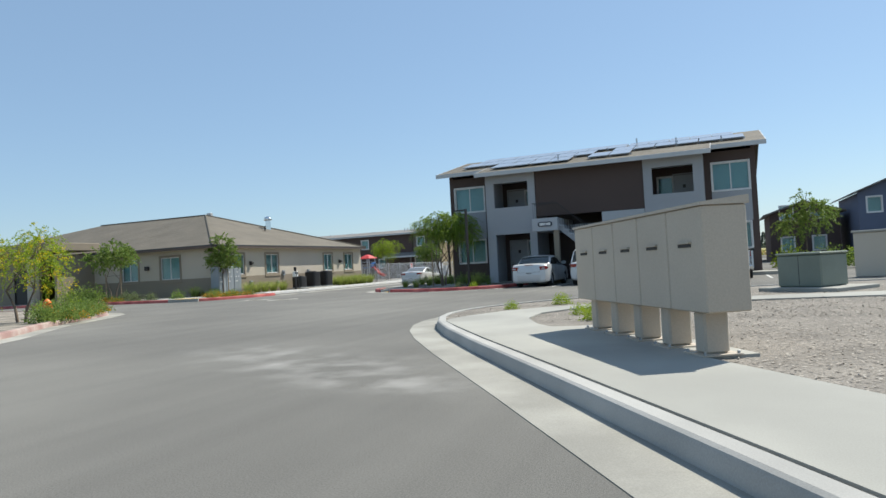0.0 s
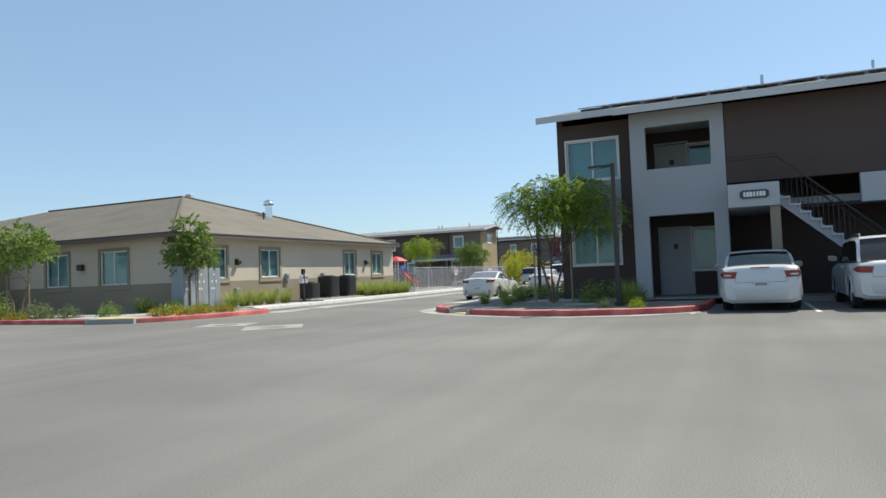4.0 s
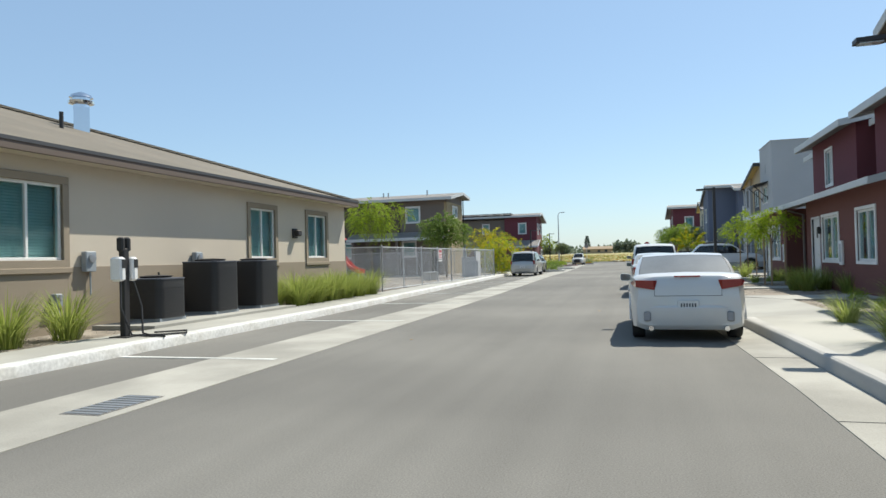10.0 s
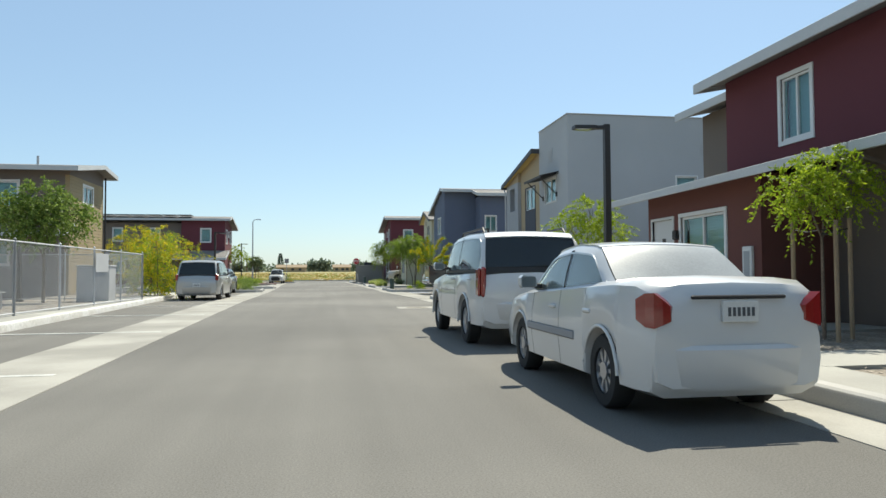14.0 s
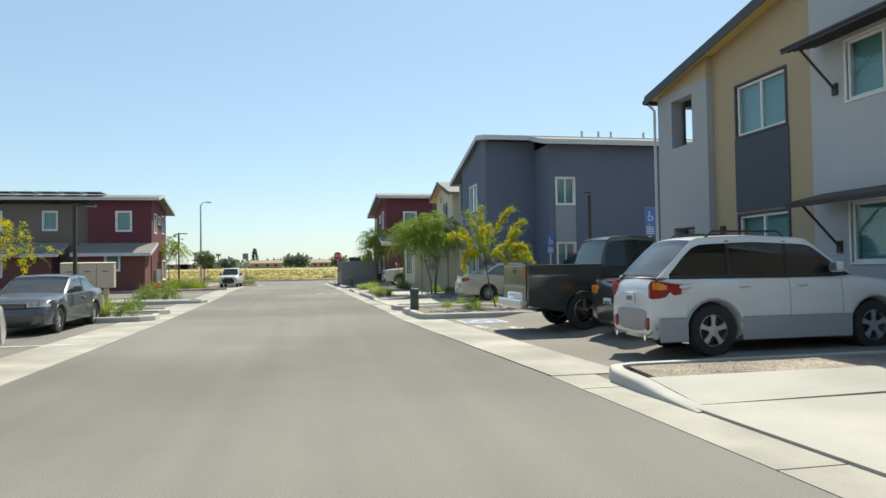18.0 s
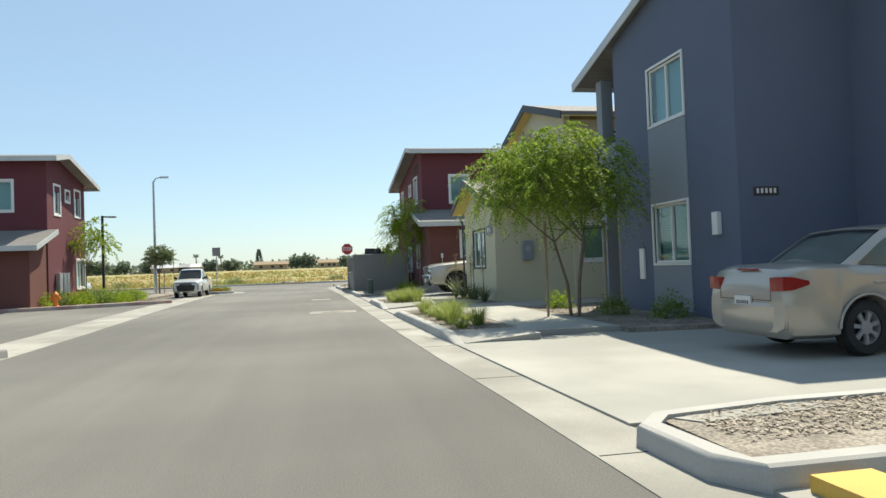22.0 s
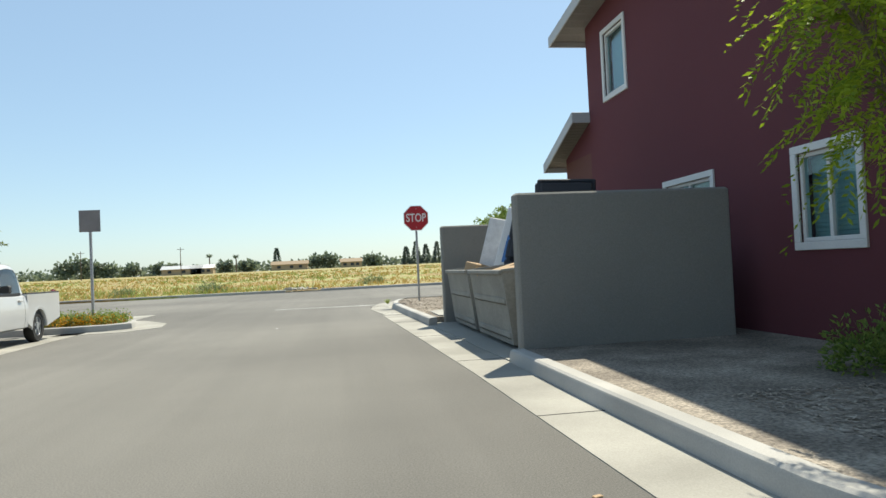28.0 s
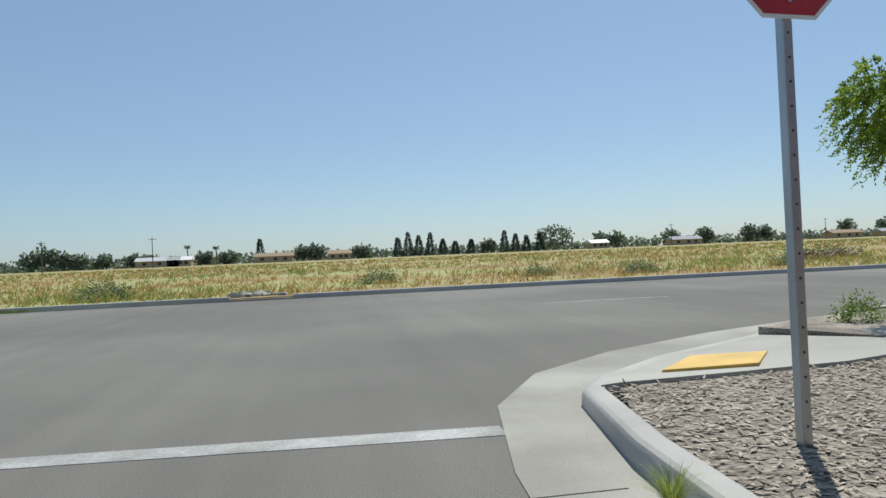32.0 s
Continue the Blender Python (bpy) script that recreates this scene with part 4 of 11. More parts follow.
# the clubhouse: hipped roof, beige over a taupe base
def clubhouse():
    h = house("clubhouse", "single-storey clubhouse, beige stucco over a taupe base, brown shingle hip roof", -36, 41, "clubhouse")
    E, x, zb = X(-26.52, 1), -26.52, 1.24
    wins = [(32.75, 34.45), (36.75, 38.1), (43.98, 45.2), (47.1, 48.35)]
    hole = [(a, b, 1.36, 2.66) for a, b in wins]
    wall(E, 31.6, 49.8, zb, 3.25, BEIGE, h, hole)
    wall(X(x + 0.02, 1), 31.58, 49.82, 0, zb, TAUPE, h, thick=0.22, name="base_wall")
    for a, b in wins:
        window(E, a, b, 1.36, 2.66, h, TAUPE, 0.13, 1, TAUPE, proud=0.04)
    S = Y(31.6, -1)
    ws = [(-30.75, -29.2), (-34.1, -32.7)]
    wall(S, -36.6, x - 0.201, zb, 3.25, BEIGE, h, [(a, b, 1.25, 2.66) for a, b in ws])
    wall(Y(31.58, -1), -36.6, x - 0.201, 0, zb, TAUPE, h, thick=0.22, name="base_wall")
    for a, b in ws:
        window(S, a, b, 1.25, 2.66, h, TAUPE, 0.13, 1, TAUPE, proud=0.04)
    wall(Y(49.8, 1), -56, x - 0.201, 0, 3.25, BEIGE, h)
    wall(X(-56, -1), 31.6, 49.8, 0, 3.25, BEIGE, h)
    # entrance porch wing
    wall(Y(28.6, -1), -56, -38.0, 0, 3.6, TAUPE, h, [(-40.2, -39.0, 0.15, 2.3), (-44.5, -42.5, 0.9, 2.3)])
    wall(X(-36.6, 1), 28.8, 31.6, 0, 3.2, TAUPE, h)
    door(Y(28.6, -1), -40.2, -39.0, 0.15, 2.3, h, BRONZE)
    window(Y(28.6, -1), -44.5, -42.5, 0.9, 2.3, h, TAUPE, 0.1)
    part("porch_post", Shape().box(-38.4, -37.9, 28.1, 28.6, 0.1, 3.2, 0.02), BEIGE, h, "beige stucco post")
    s = Shape().box(-56.6, -36.0, 27.6, 31.6, 3.45, 3.95, 0.03)
    part("porch_roof", s, TAUPE, h, "flat taupe porch canopy")
    # hip roof
    ex, wx, sy, ny, ze, zr = -26.1, -56.6, 31.05, 50.0, 3.2, 6.2
    r0, r1, ry = -35.2, -46.5, 40.85
    s = Shape()
    s.add([(ex, sy, ze), (ex, ny, ze), (wx, ny, ze), (wx, sy, ze), (r0, ry, zr), (r1, ry, zr)], [(0, 1, 4), (1, 2, 5, 4), (2, 3, 5), (3, 0, 4, 5), (3, 2, 1, 0)])
    roof = part("roof", s, SHINGLE, h, "brown asphalt shingle hip roof")
    f = Shape()
    for a, b, c, d in ((ex - 0.03, ex + 0.02, sy - 0.02, ny + 0.02), (wx - 0.02, wx + 0.03, sy - 0.02, ny + 0.02), (wx + 0.03, ex - 0.03, sy - 0.02, sy + 0.03), (wx + 0.03, ex - 0.03, ny - 0.03, ny + 0.02)):
        f.box(a, b, c, d, ze - 0.16, ze + 0.015, 0.01)
    part("fascia_board", f, FASCIA, roof, "dark brown fascia board")
    dk = Shape()
    for a, b, c, d in ((ex - 0.01, ex + 0.035, sy - 0.035, ny + 0.035), (wx, ex - 0.01, sy - 0.035, sy + 0.01)):
        dk.box(a, b, c, d, ze - 0.02, ze + 0.04)
    part("drip_edge", dk, DARKTRIM, roof)
    sf = Shape().add([(ex, sy, ze - 0.15), (ex, ny, ze - 0.15), (-26.5, ny, ze - 0.15), (-26.5, sy, ze - 0.15)], [(0, 1, 2, 3)])
    part("soffit", sf, BEIGE, roof)
    cap = Shape()
    for a, b in (((ex, sy), r0), ((ex, ny), r0)):
        cap.tube([(a[0], a[1], ze + 0.02), (r0, ry, zr + 0.02)], 0.07, 6)
    cap.tube([(r0, ry, zr + 0.02), (r1, ry, zr + 0.02)], 0.07, 6)
    part("ridge_cap", cap, SHINGLE, roof)
    zt = lambda xx: ze + (zr - ze) * (ex - xx) / (ex - r0)
    v = Shape()
    vx, vy = -31.4, 43.67
    v.lathe([(0.27, zt(vx) - 0.2), (0.27, 5.55)], 4, (vx, vy, 0))
    v.lathe([(0.2, 5.5), (0.2, 5.62), (0.32, 5.66), (0.33, 5.72), (0.22, 5.74), (0.22, 5.80), (0.30, 5.82), (0.24, 5.90), (0.08, 5.97), (0.0, 5.98)], 18, (vx, vy, 0))
    part("roof_vent", v, CHROME, roof, "shiny galvanised exhaust vent", 40)
    part("vent_pipe", Shape().tube([(-30.6, 42.2, zt(-30.6) - 0.1), (-30.6, 42.2, zt(-30.6) + 0.4)], 0.05, 10), BRONZE, roof)
    part("roof_vent", Shape().box(-35.6, -35.2, 41.4, 41.7, 6.1, 6.45, 0.03), GREYTRIM, roof)
    for y in (35.1, 46.3):
        l = Shape()
        E.box(l, y - 0.13, y + 0.13, 0, 0.05, 1.92, 2.2, 0.01)
        E.box(l, y - 0.12, y + 0.12, 0.05, 0.2, 1.98, 2.16, 0.03)
        part("wall_lamp", l, BRONZE, h, "dark bronze wall pack lamp")
    l = Shape()
    S.box(l, -32.0, -31.7, 0, 0.2, 1.92, 2.18, 0.03)
    part("wall_lamp", l, BRONZE, h)
    return h


clubhouse()


# the two-storey house with balconies and solar panels
def balcony_house():
    h = house("apartment_house", "two-storey apartment house, brown and grey stucco, solar panels on top", -4, 38, "apartment house")
    ye, yb = 33.8, 32.3
    zt = 5.95
    bn = 44.5
    # brown end bays
    for x0, x1, g in ((-11.55, -8.95, -9.2), (1.75, 4.05, 1.95)):
        S = Y(ye, -1)
        a, b = (-11.25, -9.55) if x0 < -5 else (2.1, 3.75)
        a2, b2 = (-11.15, -9.6) if x0 < -5 else (2.15, 3.7)
        wall(S, x0, x1, 0, zt, BROWN, h, [(a, b, 4.06, 5.4), (a2, b2, 1.25, 2.5)])
        window(S, a, b, 4.06, 5.4, h, WHITETRIM, 0.05)
        window(S, a2, b2, 1.25, 2.5, h, WHITETRIM, 0.05)
        p = Shape()
        S.box(p, a - 0.05, b + 0.05, 0.0, 0.022, 2.56, 4.0)
        part("infill_panel", p, GREYST, h, "grey panel between the windows")
    wall(X(-11.55, -1), ye + 0.2, bn, 0, zt, BROWN, h, [(37.0, 38.2, 4.1, 5.3), (37.0, 38.2, 1.2, 2.4)])
    window(X(-11.55, -1), 37.0, 38.2, 4.1, 5.3, h, WHITETRIM, 0.05)
    window(X(-11.55, -1), 37.0, 38.2, 1.2, 2.4, h, WHITETRIM, 0.05)
    gp = Shape()
    X(-11.55, -1).box(gp, 36.9, 38.3, 0, 0.03, 2.46, 4.04)
    part("infill_panel", gp, GREYST, h)
    wall(X(4.05, 1), ye + 0.2, bn, 0, zt, BROWN, h)
    wall(Y(bn, 1), -11.35, 3.85, 0, zt, BROWN, h)
    # grey balcony bays
    for x0, x1, op, flip in ((-8.95, -6.3, (-8.5, -6.68), 0), (-0.95, 1.75, (-0.55, 1.3), 1)):
        S = Y(yb, -1)
        wall(S, x0, x1, 0, 5.75, GREYST, h, [(op[0], op[1], 4.02, 5.3), (op[0], op[1], 0.1, 2.62)])
        for xx in (x0, x1):
            sg = -1 if xx == x0 else 1
            wall(X(xx, sg), yb + 0.2, ye + 0.9, 0, 5.75, GREYST, h)
        B = Y(ye + 0.9, -1)
        du = (op[0] + 0.05, op[0] + 1.0) if not flip else (op[1] - 1.0, op[1] - 0.05)
        wu = (op[1] - 0.78, op[1] - 0.05) if not flip else (op[0] + 0.05, op[0] + 0.78)
        wall(B, x0, x1, 0, 5.75, BROWN, h, [(*du, 0.16, 2.35), (*wu, 0.95, 2.3), (*du, 2.95, 5.1), (*wu, 3.75, 5.05)])
        for zf, zw in ((0.16, (0.95, 2.3)), (2.95, (3.75, 5.05))):
            door(B, *du, zf, zf + 2.17, h, DOORGREY, not flip)
            window(B, *wu, *zw, h, WHITETRIM, 0.05, 0)
        part("balcony_floor", Shape().box(x0 + 0.2, x1 - 0.2, yb + 0.2, ye + 0.7, 2.75, 2.94), GREYST, h)
        part("balcony_ceiling", Shape().box(x0 + 0.2, x1 - 0.2, yb + 0.2, ye + 0.7, 5.5, 5.6), GREYST, h)
        part("porch_floor", Shape().box(x0, x1, yb - 0.6, ye + 0.7, 0.0, 0.16), CONC, h)
    # brown middle with the stair
    M = Y(35.2, -1)
    wall(M, -6.3, -0.95, 0, 5.8, BROWN, h, [(-2.55, -2.3, 4.1, 4.65)])
    window(M, -2.55, -2.3, 4.1, 4.65, h, WHITETRIM, 0.04, 0)
    part("upper_wall", Shape().box(-6.28, -0.97, yb + 0.02, yb + 0.2, 3.42, 5.72), BROWN, h, "dark brown upper wall over the stair")
    part("landing", Shape().box(-6.28, -5.0, 31.3, 35.0, 2.62, 3.25, 0.01), LGREY, h, "white landing with the unit number sign")
    part("parapet_band", Shape().box(-3.0, -0.97, yb - 0.03, yb + 0.2, 2.62, 3.4, 0.01), LGREY, h)
    part("landing_floor", Shape().box(-5.0, -0.97, 33.4, 35.0, 2.75, 2.95), LGREY, h)
    n = 13
    st = part("stair", Shape().add([(-5.0, 31.6, 2.95), (-5.0, 31.66, 2.95), (-1.9, 31.66, 0.15), (-1.9, 31.6, 0.15), (-5.0, 31.6, 2.65), (-5.0, 31.66, 2.65), (-1.9, 31.66, -0.1), (-1.9, 31.6, -0.1)], [(0, 1, 2, 3), (4, 5, 6, 7), (0, 3, 7, 4), (1, 2, 6, 5)]), GREYST, h, "steel stair with pale treads")
    for k in range(n):
        x = -5.0 + 3.1 * (k + 0.5) / n
        z = 2.95 - 2.8 * (k + 0.5) / n
        part("tread", Shape().box(x - 0.14, x + 0.14, 31.55, 32.8, z - 0.05, z + 0.02, 0.01), LGREY, st)
        part("riser", Shape().box(x + 0.10, x + 0.13, 31.55, 32.8, z - 0.2, z - 0.05), LGREY, st)
    for y in (31.58, 32.75):
        rl = Shape().tube([(-6.2, y, 3.95), (-5.0, y, 3.95), (-1.9, y, 1.1), (-1.75, y, 1.1), (-1.75, y, 0.15)], 0.022, 6)
        part("handrail", rl, BRONZE, st)
        for k in range(0, n * 2):
            x = -5.0 + 3.1 * (k + 0.5) / (2 * n)
            z = 2.95 - 2.8 * (k + 0.5) / (2 * n)
            part("baluster", Shape().tube([(x, y, z), (x, y, z + 0.98)], 0.008, 4), BRONZE, st)
    bal = Shape()
    for k in range(14):
        bal.tube([(-6.2 + k * 0.09, 31.34, 3.25), (-6.2 + k * 0.09, 31.34, 4.0)], 0.008, 4)
    bal.tube([(-6.25, 31.34, 4.0), (-5.0, 31.34, 4.0)], 0.02, 6)
    part("landing_rail", bal, BRONZE, h)
    part("stair_post", Shape().box(-5.25, -5.0, 31.4, 31.65, 0.1, 2.62, 0.01), TAUPE, h)
    sgn = Shape().rings([[(-5.62 + 0.36 * a, y, 2.95 + 0.115 * b) for a, b in ((-1, 0.55), (-0.82, 1), (0.82, 1), (1, 0.55), (1, -0.55), (0.82, -1), (-0.82, -1), (-1, -0.55))] for y in (31.285, 31.262)])
    sg = part("number_sign", sgn, CHARC, h, "dark plate with pale illegible characters")
    for k, w in enumerate((0.05, 0.07, 0.07, 0.05, 0.05, 0.07, 0.07)):
        x = -5.86 + k * 0.08
        part("character_bar", Shape().box(x - w / 2, x + w / 2, 31.252, 31.262, 2.885, 3.015), WHITETRIM, sg)
    # roof
    rf = shed_roof(h, -9.3, 2.1, 31.7, 5.85, 38.4, 7.5, SHINGLE, GREYTRIM, drop=(45.2, 5.85))
    shed_roof(h, -12.05, -9.335, 33.15, 6.2, 38.4, 7.5, SHINGLE, GREYTRIM, drop=(45.2, 5.85))
    shed_roof(h, 2.135, 4.5, 33.15, 6.2, 38.4, 7.5, SHINGLE, GREYTRIM, drop=(45.2, 5.85))
    for xx, sg in ((-11.55, -1), (4.05, 1)):
        gable(X(xx, sg), (ye + 0.0, bn), zt, [(ye, 6.25), (38.4, 7.38), (bn, 5.96)], BROWN, h)
    k = (7.5 - 5.85) / 6.7
    for row, (ya, xs, n) in enumerate(((32.5, -10.8, 6), (34.3, -10.9, 7), (32.6, -3.6, 2), (34.3, -2.6, 6), (36.1, -2.0, 5), (36.1, -10.5, 8))):
        for j in range(n):
            x = xs + j * 1.05
            if ya < 33.6 and x < -9.3:
                continue
            z0, z1 = 5.85 + k * (ya - 31.7) + 0.14, 5.85 + k * (ya + 1.65 - 31.7) + 0.14
            ring = [(ya, z0), (ya + 1.65, z1), (ya + 1.65, z1 - 0.04), (ya, z0 - 0.04)]
            pn = part("solar_panel", Shape().rings([[(xx, y, z) for y, z in ring] for xx in (x, x + 1.0)]), SOLAR, rf)
            if j == 0:
                part("panel_rail", Shape().box(x, x + n * 1.05, ya + 0.4, ya + 0.44, z0 - 0.06, z0 + 0.04), ALLOY, rf)
    for x, y in ((-5.2, 33.2), (0.5, 35), (-1.7, 37.5)):
        z = 5.85 + k * (y - 31.7)
        part("vent_pipe", Shape().tube([(x, y, z - 0.1), (x, y, z + 0.4)], 0.045, 8), ALLOY, rf)
    return h


balcony_house()


def red_townhouse():
    h = house("townhouse", "two-storey townhouse, deep red and taupe stucco with white trim", -8, 52)
    # one-storey fronts with lean-to roofs
    for y0, y1, win, dr, u in ((54.9, 58.95, (55.95, 57.5), (57.85, 58.75), 0), (44.6, 51.9, (48.45, 50.0), (50.35, 51.2), 1)):
        W = X(-12.05, -1)
        hole = [(*win, 1.02, 2.2), (*dr, 0.15, 2.2)]
        if u:
            hole.append((45.6, 46.9, 1.02, 2.2))
        wall(W, y0, y1, 0, 2.75, REDLOW, h, hole)
        window(W, *win, 1.02, 2.2, h, WHITETRIM, 0.08)
        if u:
            window(W, 45.6, 46.9, 1.02, 2.2, h, WHITETRIM, 0.08)
        door(W, *dr, 0.15, 2.2, h, DOORWHITE, True)
        wall(Y(y0, -1), -11.85, -10.3, 0, 2.75, REDLOW, h)
        wall(Y(y1, 1), -11.85, -10.3, 0, 2.75, REDLOW, h)
        ra, rb = (52.35, 60.05) if not u else (44.2, 52.3)
        s = Shape()
        ring = [(-12.55, 2.74), (-10.25, 3.28), (-10.25, 3.19), (-12.55, 2.65)]
        s.rings([[(x, y, z) for x, z in ring] for y in (ra, rb)])
        r = part("porch_roof", s, SHINGLE2, h, "lean-to roof with pale fascia")
        part("fascia_board", Shape().box(-12.59, -12.552, ra, rb, 2.61, 2.755, 0.005), GREYTRIM, r)
        for ya in (ra, rb):
            g = Shape()
            ring = [(-12.58, 2.75), (-10.25, 3.3), (-10.25, 3.14), (-12.58, 2.6)]
            sg = -0.03 if ya == ra else 0.03
            g.rings([[(x, y, z) for x, z in ring] for y in (ya + sg * 0.1, ya + sg)])
            part("rake_board", g, GREYTRIM, r)
        b = Shape()
        yb = 48.02 if u else y0 + 0.2
        W.box(b, yb, yb + 0.26, 0, 0.06, 0.9, 1.52, 0.01)
        mb = part("meter_box", b, WHITETRIM, h, "white utility panel on the wall")
        q = Shape()
        W.box(q, yb + 0.05, yb + 0.21, 0.06, 0.066, 0.98, 1.44)
        part("panel_door", q, LGREY, mb)
        l = Shape()
        W.box(l, dr[0] - 0.3, dr[0] - 0.16, 0, 0.12, 1.75, 1.95, 0.02)
        part("wall_lamp", l, BRONZE, h)
    part("downspout", Shape().tube([(-12.5, 52.2, 2.55), (-12.1, 52.05, 2.4), (-12.1, 52.05, 0.2)], 0.035, 6), TAUPE2, h)
    # recess
    wall(X(-10.6, -1), 51.9, 54.9, 0, 3.2, TAUPE2, h, [(52.1, 53.0, 0.15, 2.2)])
    door(X(-10.6, -1), 52.1, 53.0, 0.15, 2.2, h, DOORWHITE)
    # upper storey
    U = X(-10.3, -1)
    for y0, y1, ups in ((53.05, 58.6, [(55.87, 56.7)]), (45.6, 51.25, [(48.95, 49.8), (46.2, 47.1)])):
        wall(U, y0, y1, 2.9, 5.36, REDST, h, [(a, b, 3.66, 4.9) for a, b in ups])
        for a, b in ups:
            window(U, a, b, 3.66, 4.9, h, WHITETRIM, 0.09)
        wall(Y(y0, -1), -10.1, 1.0, 2.9, 5.36, REDST, h)
        wall(Y(y1, 1), -10.1, -9.45, 2.9, 5.36, REDST, h)
        s = Shape()
        ring = [(-10.85, 5.38), (-4.0, 6.7), (2.0, 5.38), (2.0, 5.28), (-4.0, 6.6), (-10.85, 5.28)]
        ra, rb = y0 - 0.35, y1 + 0.35
        s.rings([[(x, y, z) for x, z in ring] for y in (ra, rb)])
        r = part("roof", s, SHINGLE2, h)
        part("fascia_board", Shape().box(-10.89, -10.853, ra, rb, 5.18, 5.4, 0.005), GREYTRIM, r)
        for ya in (ra, rb):
            g = Shape()
            ring = [(-10.88, 5.39), (-4.0, 6.72), (2.0, 5.39), (2.0, 5.18), (-4.0, 6.5), (-10.88, 5.18)]
            sg = -0.03 if ya == ra else 0.03
            g.rings([[(x, y, z) for x, z in ring] for y in (ya + sg * 0.1, ya + sg)])
            part("rake_board", g, GREYTRIM, r)
        gable(Y(y0, -1), (-10.3, 1.0), 5.36, [(-10.3, 5.4), (-4.0, 6.58), (1.0, 5.48)], REDST, h)
    T = X(-9.4, -1)
    for y0, y1, a in ((51.25, 53.05, (52.2, 52.75)), (58.6, 61.1, (58.95, 59.45))):
        wall(T, y0, y1, 0, 5.2, TAUPE2, h, [(*a, 3.5, 4.7)])
        window(T, *a, 3.5, 4.7, h, WHITETRIM, 0.09, 0)
        s = Shape()
        ring = [(-10.0, 5.28), (-4.0, 6.55), (-4.0, 6.45), (-10.0, 5.18)]
        s.rings([[(x, y, z) for x, z in ring] for y in (y0 + (0.37 if y0 < 55 else 0.37), y1 + (0.3 if y1 > 55 else -0.37))])
        r = part("roof", s, SHINGLE2, h)
        part("fascia_board", Shape().box(-10.04, -10.003, y0 + 0.37, y1 + (0.3 if y1 > 55 else -0.37), 5.1, 5.3, 0.005), GREYTRIM, r)
    wall(Y(61.1, 1), -9.2, 1.0, 0, 5.3, TAUPE2, h)
    wall(X(1.0, 1), 45.6, 61.1, 0, 5.45, REDST, h)
    wall(Y(45.2, -1), -11.85, 1.0, 0, 2.9, REDLOW, h)
    return h


red_townhouse().location.z -= 0.1


